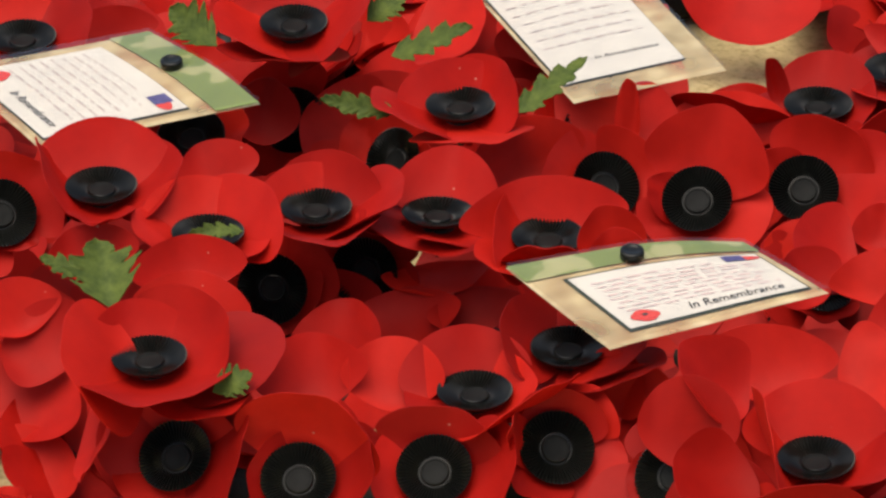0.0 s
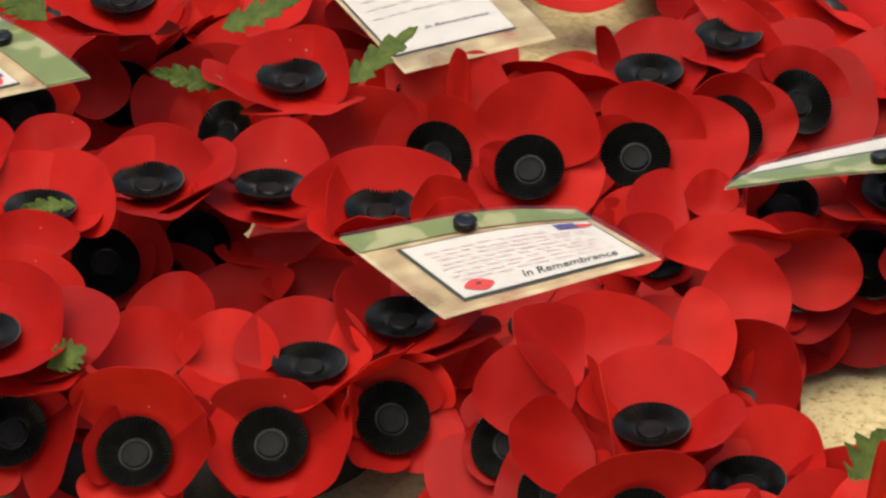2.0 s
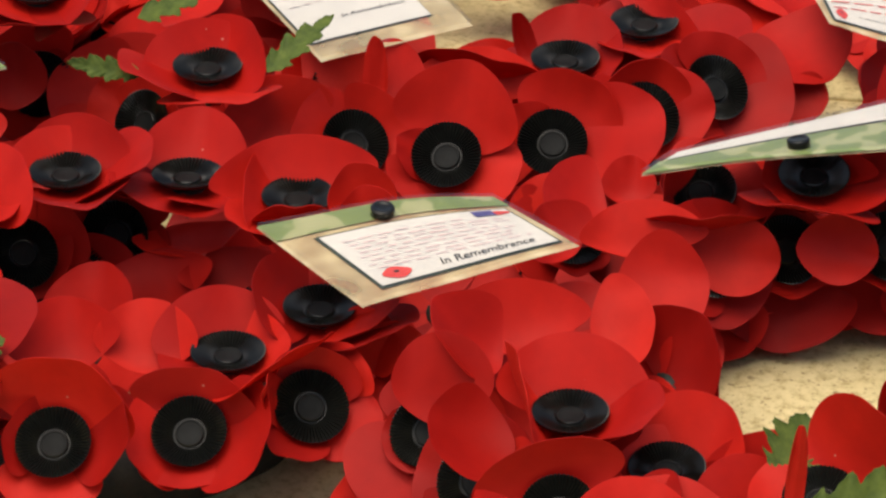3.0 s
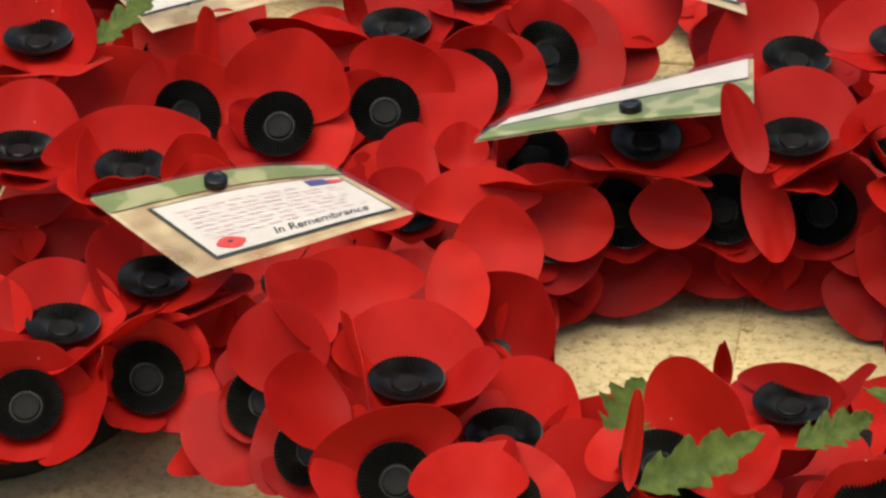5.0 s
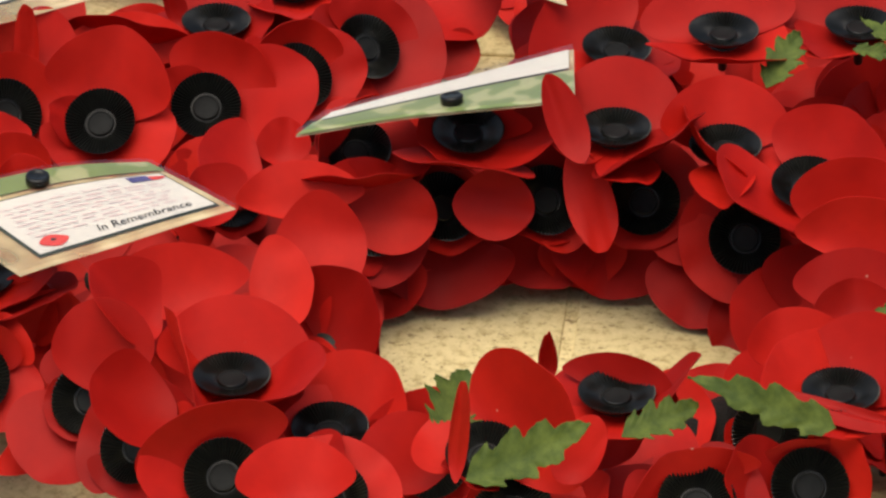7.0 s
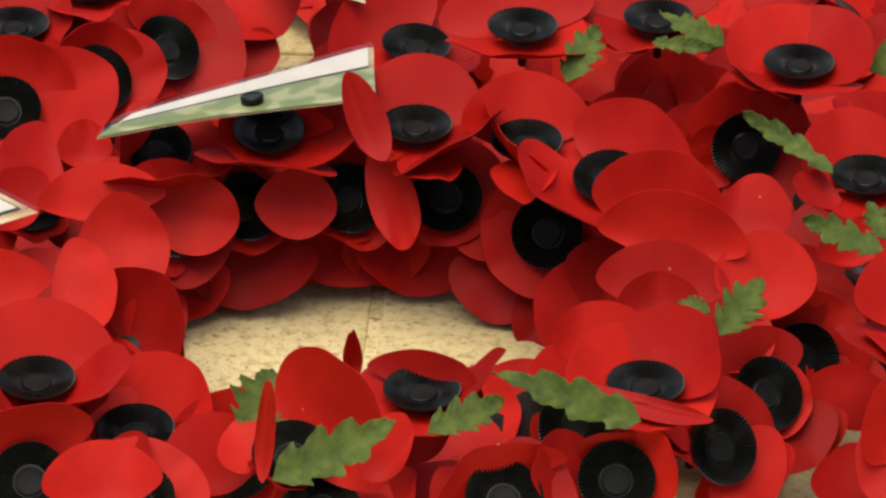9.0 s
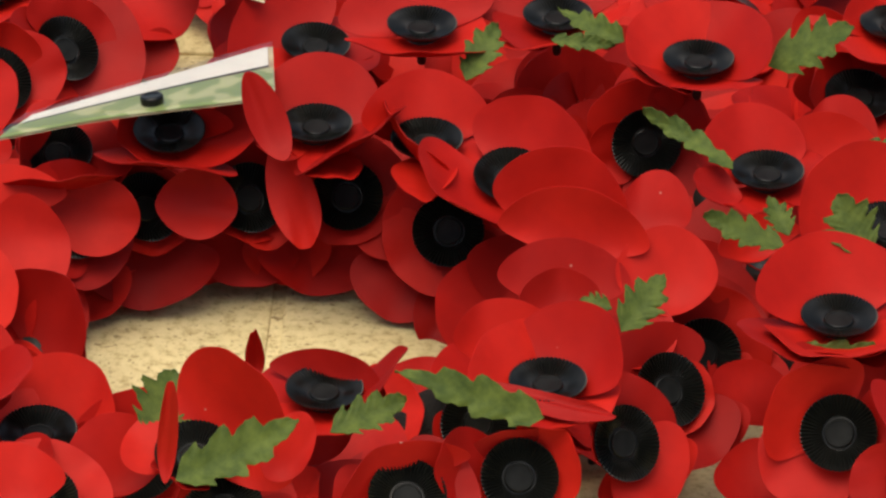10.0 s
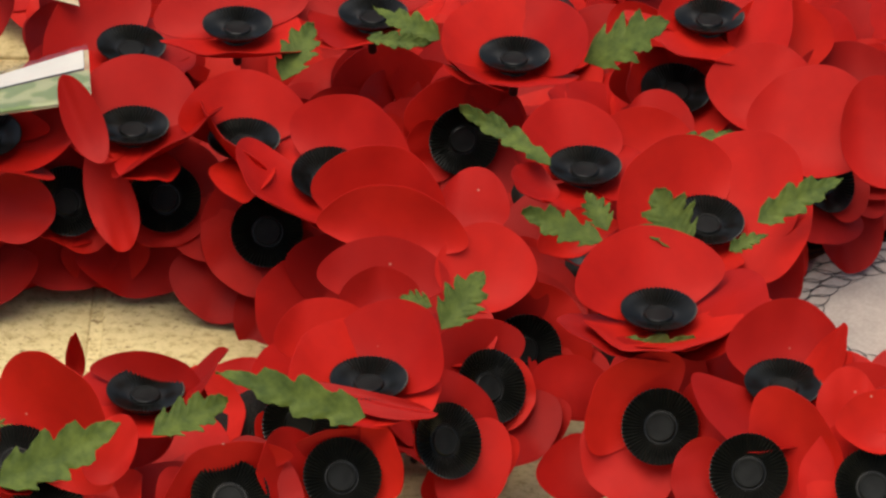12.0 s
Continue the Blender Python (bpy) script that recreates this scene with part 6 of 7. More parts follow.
    low_poppy(w, (-0.0314, -0.1733, 0.0255), (0.28, -0.35, 0.89), (43, 12, 3.9, 4.9), (129, 12, 3.8, 4.6), (237, 8, 3.6, 4.9), (318, 11, 3.7, 5.5))
    low_poppy(w, (0.0175, -0.1461, 0.0183), (-0.29, -0.24, 0.93), (75, 9, 4.1, 5.1), (172, 7, 3.7, 5.4), (267, 6, 3.9, 5.5), (347, 12, 4.0, 4.5))
    low_poppy(w, (0.0694, -0.2078, 0.0257), (0.32, -0.01, 0.95), (44, 12, 4.0, 4.6), (139, 8, 4.0, 5.5), (220, 11, 3.9, 4.7), (330, 7, 3.7, 4.5))
    low_poppy(w, (0.0089, -0.1810, 0.0319), (-0.09, -0.37, 0.92), (33, 4, 3.8, 5.1), (126, 8, 4.1, 5.1), (229, 9, 3.9, 5.3), (304, 7, 3.7, 5.5))
    low_poppy(w, (0.0337, -0.2375, 0.0186), (0.01, -0.33, 0.94), (38, 2, 4.1, 4.6), (106, 7, 3.7, 5.2), (217, 10, 3.5, 5.6), (310, 13, 3.7, 5.1))
    low_poppy(w, (-0.1012, -0.2109, 0.0255), (-0.06, -0.09, 0.99), (24, 10, 3.4, 5.2), (103, 3, 4.0, 5.4), (192, 6, 3.7, 5.4), (288, 5, 3.4, 5.2))
    low_poppy(w, (-0.1428, -0.1457, 0.0295), (-0.13, -0.71, 0.69), (35, 5, 4.1, 5.4), (113, 9, 3.9, 5.6), (219, 2, 3.9, 4.5), (297, 8, 3.6, 5.4))
    low_poppy(w, (0.0901, -0.1269, 0.0200), (0.26, -0.09, 0.96), (64, 10, 3.7, 5.1), (146, 3, 3.4, 5.6), (238, 3, 3.3, 4.7), (323, 8, 3.6, 5.5))
    low_poppy(w, (-0.1142, -0.1052, 0.0243), (-0.05, -0.24, 0.97), (100, 4, 3.5, 4.6), (167, 8, 3.9, 4.5), (258, 3, 3.5, 4.8), (352, 3, 4.0, 5.4))
    low_poppy(w, (0.2114, -0.2075, 0.0169), (-0.38, -0.24, 0.89), (43, 3, 3.7, 4.9), (128, 11, 3.4, 5.1), (216, 13, 3.7, 5.0), (305, 13, 3.6, 5.2))
    low_poppy(w, (0.1022, -0.2157, 0.0191), (0.42, -0.50, 0.76), (73, 9, 3.9, 4.6), (144, 9, 3.9, 5.2), (237, 12, 4.1, 5.2), (330, 2, 3.6, 4.6))
    low_poppy(w, (0.1087, -0.1646, 0.0177), (0.41, -0.16, 0.90), (60, 12, 3.6, 4.5), (150, 12, 3.5, 5.1), (231, 2, 4.0, 4.5), (336, 11, 3.6, 5.5))
    low_poppy(w, (0.2223, -0.1527, 0.0172), (-0.36, -0.08, 0.93), (65, 10, 3.6, 5.0), (170, 5, 3.4, 4.9), (264, 10, 4.0, 4.8), (364, 10, 3.5, 5.3))
    low_poppy(w, (0.1492, -0.1407, 0.0246), (-0.16, -0.32, 0.93), (16, 8, 3.4, 4.9), (127, 11, 4.1, 4.7), (217, 10, 3.6, 4.5), (297, 7, 3.7, 5.5))
    low_poppy(w, (0.1402, -0.0930, 0.0190), (0.30, -0.34, 0.89), (42, 9, 3.8, 5.0), (114, 2, 4.0, 4.6), (224, 4, 3.9, 5.6), (291, 4, 3.8, 5.3))
    low_poppy(w, (0.2685, -0.1230, 0.0265), (-0.43, 0.13, 0.89), (29, 6, 3.6, 5.3), (103, 10, 4.0, 5.4), (205, 3, 3.8, 4.8), (288, 9, 4.0, 5.1))
    low_poppy(w, (0.2568, -0.1592, 0.0286), (0.54, -0.19, 0.82), (46, 12, 3.9, 4.6), (147, 9, 3.5, 5.3), (213, 3, 3.3, 4.6), (302, 3, 3.7, 5.1))
    low_poppy(w, (0.2005, -0.1095, 0.0180), (-0.39, -0.53, 0.76), (30, 10, 3.3, 5.5), (133, 8, 3.9, 5.4), (209, 6, 3.8, 5.1), (312, 12, 3.5, 4.5))
    low_poppy(w, (0.1359, -0.2099, 0.0309), (0.28, -0.26, 0.92), (24, 6, 3.7, 5.6), (98, 4, 3.9, 5.3), (207, 12, 3.3, 5.4), (303, 10, 3.8, 5.0))
    low_poppy(w, (0.1821, -0.1812, 0.0227), (-0.37, -0.33, 0.87), (-2, 3, 4.0, 4.9), (91, 7, 3.5, 5.2), (195, 10, 3.8, 4.7), (272, 6, 3.7, 5.3))
    low_poppy(w, (0.2395, -0.1022, 0.0169), (0.43, -0.35, 0.83), (74, 8, 4.0, 4.5), (148, 12, 3.7, 4.4), (263, 4, 4.0, 4.5), (325, 2, 3.5, 5.3))


def fill_end_wreath(w):
    poppy(w, (-0.1693, -0.0461, 0.0450), (0.37, -0.86, 0.34), (36, 6, 2.0, 3.0))
    poppy(w, (-0.1174, -0.1019, 0.0820), (0.01, -0.10, 0.99), (103, 41, 3.9, 6.6), (-12, 20, 4.6, 6.4), (-102, 21, 5.1, 5.8), (-135, 19, 5.1, 5.6), (-58, 15, 3.9, 5.3))
    poppy(w, (-0.0739, -0.1564, 0.0750), (0.02, -0.17, 0.98), (78, 39, 3.9, 4.8), (-122, 8, 4.3, 6.3, -5), (8, 50, 3.9, 2.4), (-58, 10, 3.0, 4.3))
    low_poppy(w, (-0.0554, -0.2062, 0.0800), (0.03, -0.26, 0.97), (84, 31, 2.9, 2.6))
    low_poppy(w, (-0.0446, -0.2224, 0.0820), (0.03, -0.26, 0.97), (85, 30, 2.6, 3.6))
    poppy(w, (-0.1225, -0.1516, 0.0580), (-0.23, -0.80, 0.56), (133, 25, 3.2, 5.3), (-8, 25, 3.2, 3.9), (-140, 8, 3.5, 4.4))
    poppy(w, (-0.0936, -0.1993, 0.0620), (-0.13, -0.82, 0.56), (20, 25, 4.2, 5.5), (-174, 7, 3.1, 3.4), (-55, 5, 2.7, 3.6))
    poppy(w, (-0.0473, -0.2215, 0.0650), (0.01, -0.71, 0.71), (53, 20, 2.3, 3.6))
    poppy(w, (-0.1312, 0.0359, 0.0800), (0.01, -0.10, 0.99), (111, 38, 3.5, 5.2), (-111, 5, 3.5, 3.2))
    low_poppy(w, (-0.1041, 0.0450, 0.0760), (0.03, -0.26, 0.97), (88, 31, 2.9, 4.4))
    low_poppy(w, (-0.1416, 0.0205, 0.0820), (0.03, -0.26, 0.97), (179, 15, 2.5, 2.4))
    poppy(w, (-0.0860, -0.0195, 0.0800), (0.07, -0.25, 0.97), (135, 35, 4.2, 6.4, -15), (39, 35, 4.9, 5.8), (-11, 15, 4.6, 6.1, 5))
    poppy(w, (-0.0251, 0.0540, 0.0620), (0.53, -0.61, 0.59), (-4, 14, 2.4, 3.7))
    low_poppy(w, (-0.0102, 0.0716, 0.0580), (0.25, -0.90, 0.34), (-91, 6, 4.6, 3.2))
    low_poppy(w, (-0.0350, 0.0286, 0.0780), (0.03, -0.26, 0.97), (75, 30, 5.1, 5.9))
    low_poppy(w, (-0.0478, 0.1067, 0.0620), (0.03, -0.26, 0.97), (69, 30, 4.2, 5.1))
    low_poppy(w, (-0.0028, 0.0145, 0.0780), (0.03, -0.26, 0.97), (91, 30, 5.1, 3.7))
    low_poppy(w, (0.0034, 0.1549, 0.0500), (0.03, -0.26, 0.97), (85, 30, 2.9, 4.9))
    poppy(w, (0.0050, 0.0800, 0.0600), (0.21, -0.74, 0.64), (-58, 10, 2.0, 4.0))
    low_poppy(w, (-0.0931, 0.0809, 0.0700), (0.03, -0.26, 0.97), (84, 31, 2.5, 3.2))
    poppy(w, (-0.1512, 0.1325, 0.0880), (0.01, -0.07, 1.00), (123, 33, 3.4, 6.4), (30, 34, 3.5, 6.3), (-102, 10, 2.9, 6.2), (-176, 15, 3.2, 6.2))
    low_poppy(w, (-0.1433, -0.0167, 0.0550), (-0.06, -0.76, 0.64), (-135, 9, 2.1, 4.1))
    poppy(w, (-0.1682, -0.0565, 0.0450), (0.09, -0.94, 0.34), (-58, 6, 2.3, 3.3))
    low_poppy(w, (-0.1390, -0.0199, 0.0700), (0.03, -0.26, 0.97), (112, 30, 2.0, 3.9))
    low_poppy(w, (-0.0644, -0.0237, 0.0600), (0.28, -0.58, 0.77), (-21, 10, 2.0, 4.8))
    leaf(w, (-0.1472, 0.0253, 0.0880), (-0.036, 0.034, 0.016), (-0.07, -0.57, 0.82), 0.010)
    leaf(w, (-0.1334, -0.0501, 0.0920), (-0.034, 0.008, 0.011), (-0.07, -0.56, 0.82), 0.015)
    leaf(w, (-0.1307, -0.0387, 0.0900), (-0.007, 0.015, 0.012), (-0.07, -0.56, 0.82), 0.012)
    leaf(w, (-0.1027, -0.0776, 0.0980), (-0.011, 0.019, 0.021), (-0.08, -0.56, 0.82), 0.023)
    leaf(w, (-0.0677, -0.0411, 0.0920), (0.038, 0.013, 0.012), (-0.09, -0.56, 0.82), 0.013)
    leaf(w, (-0.0957, 0.0449, 0.0860), (0.030, -0.004, 0.009), (-0.08, -0.57, 0.82), 0.008)
    leaf(w, (-0.0811, -0.0521, 0.0850), (0.017, 0.004, 0.005), (-0.09, -0.56, 0.82), 0.007)
    leaf(w, (-0.1214, 0.1282, 0.0900), (0.039, -0.003, 0.017), (-0.07, -0.58, 0.81), 0.026)
    leaf(w, (-0.1369, -0.1171, 0.0780), (0.045, -0.006, 0.002), (-0.07, -0.55, 0.83), 0.009)
    low_poppy(w, (-0.1517, -0.0481, 0.0450), (0.09, -0.86, 0.50), (-121, 6, 3.3, 3.6))
    low_poppy(w, (-0.1779, -0.0902, 0.0450), (0.09, -0.86, 0.50), (-76, 6, 3.0, 4.5))
    low_poppy(w, (-0.1446, -0.0681, 0.0500), (0.23, -0.83, 0.50), (-105, 5, 2.9, 3.7))
    low_poppy(w, (-0.1562, -0.1262, 0.0450), (0.09, -0.86, 0.50), (-76, 4, 3.1, 4.0))
    low_poppy(w, (-0.1489, -0.0108, 0.0500), (0.05, -0.86, 0.50), (-104, 5, 2.5, 3.4))
    low_poppy(w, (-0.1462, -0.0517, 0.0500), (0.05, -0.86, 0.50), (-102, 5, 2.9, 3.6))
    low_poppy(w, (0.0598, 0.0947, 0.0400), (-0.26, 0.02, 0.97), (100, 4, 3.9, 4.8), (181, 11, 3.4, 4.9), (259, 11, 3.8, 5.3), (366, 7, 4.1, 4.5))
    low_poppy(w, (0.0607, 0.0552, 0.0260), (0.50, 0.12, 0.86), (61, 13, 3.9, 5.3), (136, 7, 3.6, 4.9), (236, 4, 3.9, 5.5), (337, 10, 3.4, 5.2))
    low_poppy(w, (0.0410, 0.1360, 0.0260), (-0.28, 0.07, 0.96), (38, 11, 3.5, 5.4), (119, 7, 3.6, 5.2), (220, 6, 4.0, 5.5), (309, 2, 3.4, 5.1))
    low_poppy(w, (0.0075, 0.1418, 0.0260), (0.27, -0.43, 0.86), (3, 4, 3.4, 5.0), (111, 8, 3.6, 4.7), (189, 9, 3.7, 5.0), (275, 11, 3.6, 5.0))
    low_poppy(w, (0.0093, 0.1116, 0.0400), (-0.22, -0.70, 0.68), (65, 4, 4.0, 5.2), (160, 5, 3.8, 5.3), (223, 6, 4.1, 4.9), (329, 8, 3.9, 4.8))
    low_poppy(w, (-0.0264, 0.1395, 0.0260), (-0.35, -0.69, 0.63), (15, 11, 3.4, 4.9), (106, 9, 3.8, 5.1), (190, 7, 3.6, 5.5), (271, 3, 3.4, 5.2))
    low_poppy(w, (-0.0588, 0.1292, 0.0260), (0.20, -0.57, 0.80), (43, 4, 4.0, 4.7), (142, 5, 3.3, 4.9), (221, 10, 3.9, 5.6), (320, 6, 3.4, 5.0))
    low_poppy(w, (-0.0433, 0.1033, 0.0400), (0.36, -0.00, 0.93), (13, 12, 3.7, 4.7), (109, 4, 3.4, 4.9), (195, 5, 4.1, 5.4), (306, 12, 4.0, 5.5))
    low_poppy(w, (-0.0879, 0.1115, 0.0260), (0.47, -0.44, 0.76), (34, 4, 3.4, 4.5), (122, 6, 3.5, 4.7), (202, 9, 3.4, 5.1), (284, 9, 3.9, 5.1))
    low_poppy(w, (-0.1119, 0.0875, 0.0260), (-0.05, -0.26, 0.96), (48, 5, 3.6, 5.1), (118, 6, 3.8, 5.1), (210, 11, 3.5, 5.3), (291, 3, 3.8, 4.4))
    low_poppy(w, (-0.0861, 0.0716, 0.0400), (0.19, -0.66, 0.73), (21, 11, 3.5, 4.5), (104, 2, 3.5, 4.4), (207, 8, 3.9, 5.3), (290, 4, 3.4, 5.5))
    low_poppy(w, (-0.1294, 0.0584, 0.0260), (-0.13, -0.59, 0.80), (52, 2, 3.6, 5.6), (124, 4, 4.0, 5.6), (211, 9, 3.7, 4.9), (309, 2, 4.1, 5.2))
    low_poppy(w, (-0.0615, 0.0543, 0.0260), (0.38, -0.64, 0.67), (33, 11, 3.5, 4.9), (142, 10, 3.4, 4.9), (233, 3, 3.8, 5.5), (310, 4, 3.7, 4.7))
    low_poppy(w, (-0.0796, 0.0198, 0.0260), (-0.07, 0.07, 0.99), (46, 11, 4.0, 4.6), (151, 6, 3.9, 4.7), (236, 3, 3.4, 5.4), (328, 9, 3.6, 4.9))
    low_poppy(w, (-0.0797, -0.0192, 0.0260), (0.41, -0.56, 0.72), (22, 10, 4.0, 4.6), (118, 9, 3.8, 5.4), (204, 2, 3.5, 5.1), (310, 8, 3.5, 4.8))
    low_poppy(w, (-0.1013, -0.0995, 0.0260), (-0.43, -0.62, 0.66), (50, 9, 3.6, 4.5), (130, 10, 3.8, 4.9), (239, 2, 3.4, 5.2), (316, 12, 3.7, 4.8))
    low_poppy(w, (-0.0822, -0.0760, 0.0400), (-0.03, -0.55, 0.83), (70, 11, 3.7, 4.7), (180, 8, 3.4, 4.6), (256, 7, 3.8, 4.7), (348, 12, 4.0, 4.8))
    low_poppy(w, (-0.0748, -0.1207, 0.0260), (0.10, 0.16, 0.98), (47, 7, 3.4, 5.3), (131, 7, 3.8, 5.6), (206, 9, 3.9, 4.8), (299, 8, 3.9, 5.1))
    low_poppy(w, (-0.0106, -0.1416, 0.0260), (0.16, -0.71, 0.68), (24, 12, 3.4, 5.1), (127, 3, 3.9, 4.7), (212, 4, 3.7, 4.5), (301, 10, 3.5, 4.7))
    low_poppy(w, (0.0234, -0.1401, 0.0260), (-0.16, -0.72, 0.67), (49, 5, 3.6, 4.4), (165, 8, 4.1, 4.4), (228, 9, 3.8, 4.6), (323, 5, 3.4, 5.3))
    low_poppy(w, (0.0151, -0.1110, 0.0400), (0.35, 0.03, 0.94), (40, 6, 4.1, 5.3), (140, 8, 3.3, 4.5), (218, 8, 4.1, 4.8), (324, 12, 3.8, 4.9))
    low_poppy(w, (0.0560, -0.1305, 0.0260), (-0.42, -0.44, 0.79), (38, 7, 3.4, 4.5), (115, 3, 3.8, 5.0), (228, 9, 3.7, 5.1), (295, 9, 3.4, 5.4))
    low_poppy(w, (0.0086, -0.0815, 0.0260), (-0.34, -0.47, 0.82), (58, 9, 3.4, 4.4), (174, 10, 3.7, 5.5), (256, 13, 3.5, 5.6), (329, 6, 3.7, 4.7))
    low_poppy(w, (0.0854, -0.1134, 0.0260), (-0.52, -0.21, 0.83), (52, 6, 3.9, 5.1), (155, 9, 3.9, 4.5), (230, 10, 3.8, 4.8), (321, 5, 3.6, 5.1))
    low_poppy(w, (0.0647, -0.0914, 0.0400), (0.12, -0.58, 0.81), (20, 6, 3.3, 4.7), (118, 13, 4.1, 5.5), (204, 4, 3.4, 5.0), (300, 13, 3.4, 5.5))
    low_poppy(w, (0.1100, -0.0899, 0.0260), (0.17, -0.31, 0.94), (59, 12, 4.1, 5.2), (164, 13, 3.4, 5.2), (234, 8, 3.8, 5.4), (327, 5, 3.5, 4.9))
    low_poppy(w, (0.0453, -0.0683, 0.0260), (0.19, -0.71, 0.68), (73, 12, 4.0, 4.7), (159, 4, 3.6, 4.8), (244, 5, 3.6, 5.1), (343, 5, 4.1, 5.5))
    low_poppy(w, (0.1282, -0.0611, 0.0260), (0.46, -0.12, 0.88), (87, 7, 4.0, 4.6), (162, 13, 3.4, 4.9), (258, 6, 3.9, 4.9), (341, 3, 3.5, 5.6))
    low_poppy(w, (0.0996, -0.0512, 0.0400), (0.45, 0.00, 0.89), (27, 4, 4.0, 5.2), (121, 2, 3.3, 5.6), (210, 7, 3.9, 4.7), (312, 11, 3.6, 4.7))
    low_poppy(w, (0.1390, -0.0289, 0.0260), (0.39, -0.63, 0.67), (68, 4, 3.5, 5.2), (172, 9, 3.5, 5.1), (249, 3, 3.4, 5.5), (364, 10, 4.1, 4.8))
    low_poppy(w, (0.0718, -0.0397, 0.0260), (-0.33, -0.58, 0.74), (39, 7, 3.5, 4.9), (112, 9, 3.9, 5.2), (207, 4, 3.5, 4.8), (308, 6, 3.9, 4.6))
    low_poppy(w, (0.1419, 0.0049, 0.0260), (-0.23, -0.67, 0.71), (32, 10, 3.5, 5.6), (134, 4, 4.0, 4.5), (236, 4, 3.9, 4.5), (308, 4, 3.7, 4.8))
    low_poppy(w, (0.1120, 0.0005, 0.0400), (0.35, -0.25, 0.91), (16, 13, 4.0, 4.6), (81, 3, 4.1, 5.3), (187, 8, 3.9, 5.5), (279, 8, 3.8, 4.7))
    low_poppy(w, (0.1367, 0.0385, 0.0260), (0.42, -0.50, 0.76), (60, 11, 4.0, 4.8), (147, 11, 3.5, 5.1), (231, 7, 3.5, 4.8), (323, 3, 3.4, 4.8))
    low_poppy(w, (0.0820, -0.0021, 0.0260), (0.15, -0.57, 0.81), (9, 4, 4.1, 5.5), (94, 10, 3.3, 4.5), (208, 8, 3.4, 5.5), (280, 9, 3.3, 4.5))
    low_poppy(w, (0.1236, 0.0699, 0.0260), (0.42, -0.51, 0.75), (46, 6, 3.9, 4.4), (138, 10, 3.8, 4.8), (233, 4, 3.5, 5.3), (325, 9, 3.5, 4.7))
    low_poppy(w, (0.0991, 0.0522, 0.0400), (-0.06, -0.17, 0.98), (77, 12, 4.1, 4.5), (141, 4, 3.6, 5.4), (245, 9, 3.8, 5.6), (326, 9, 4.0, 4.5))
    low_poppy(w, (0.1034, 0.0973, 0.0260), (-0.05, -0.41, 0.91), (87, 10, 4.0, 5.2), (182, 12, 3.7, 4.9), (267, 4, 3.3, 5.0), (363, 4, 3.9, 4.9))
    low_poppy(w, (0.0773, 0.1191, 0.0260), (-0.25, -0.69, 0.67), (21, 11, 3.8, 5.1), (97, 6, 3.8, 5.1), (180, 6, 3.4, 5.3), (288, 7, 4.0, 4.8))
    low_poppy(w, (-0.1696, 0.0093, 0.0208), (-0.18, -0.69, 0.70), (39, 3, 3.8, 5.5), (119, 8, 3.8, 4.6), (229, 6, 3.6, 5.0), (316, 9, 3.6, 5.6))
    low_poppy(w, (-0.0958, 0.2122, 0.0205), (-0.37, -0.40, 0.84), (85, 9, 3.9, 5.0), (152, 12, 3.6, 5.5), (263, 9, 3.8, 5.4), (345, 11, 3.6, 4.7))
    low_poppy(w, (-0.1666, 0.0726, 0.0168), (0.51, 0.02, 0.86), (80, 10, 3.6, 5.6), (182, 11, 3.6, 5.5), (272, 9, 3.6, 5.4), (355, 6, 3.7, 5.3))
    low_poppy(w, (-0.1484, 0.1989, 0.0240), (0.27, -0.49, 0.83), (64, 12, 3.7, 4.9), (134, 3, 3.9, 4.5), (221, 4, 4.1, 4.7), (306, 12, 3.9, 4.6))
    low_poppy(w, (-0.1358, 0.1114, 0.0172), (-0.11, -0.57, 0.82), (30, 2, 3.5, 5.4), (110, 7, 3.9, 5.2), (198, 9, 3.8, 5.6), (284, 4, 3.4, 5.1))
    low_poppy(w, (-0.0838, 0.1683, 0.0163), (-0.54, -0.17, 0.82), (28, 7, 3.5, 5.4), (114, 12, 3.4, 5.0), (193, 3, 3.9, 4.9), (289, 7, 3.7, 5.2))
    low_poppy(w, (0.0129, 0.2017, 0.0257), (-0.50, -0.12, 0.86), (90, 8, 3.4, 5.1), (184, 10, 3.8, 5.0), (275, 4, 3.4, 5.3), (367, 3, 3.9, 5.1))
    low_poppy(w, (-0.0487, 0.2210, 0.0262), (-0.25, -0.65, 0.72), (54, 8, 3.4, 4.5), (138, 6, 3.4, 5.1), (218, 5, 3.9, 5.4), (307, 4, 3.4, 4.7))
    low_poppy(w, (0.0060, -0.1742, 0.0274), (0.22, -0.36, 0.91), (7, 13, 4.1, 4.7), (103, 4, 4.0, 4.5), (182, 8, 3.3, 5.6), (274, 6, 3.7, 4.8))
    low_poppy(w, (0.0185, 0.2341, 0.0311), (-0.55, -0.25, 0.80), (21, 3, 3.8, 5.1), (110, 5, 4.1, 4.9), (192, 7, 3.9, 4.8), (294, 6, 3.7, 4.9))
    low_poppy(w, (-0.0683, -0.1623, 0.0183), (0.51, -0.39, 0.77), (8, 5, 3.7, 5.5), (102, 9, 3.9, 4.9), (199, 7, 3.5, 5.4), (286, 10, 3.7, 4.6))
    low_poppy(w, (0.0699, 0.1840, 0.0240), (0.19, -0.48, 0.86), (50, 6, 4.1, 5.1), (132, 12, 3.3, 4.7), (217, 11, 3.7, 4.7), (322, 6, 4.0, 5.4))
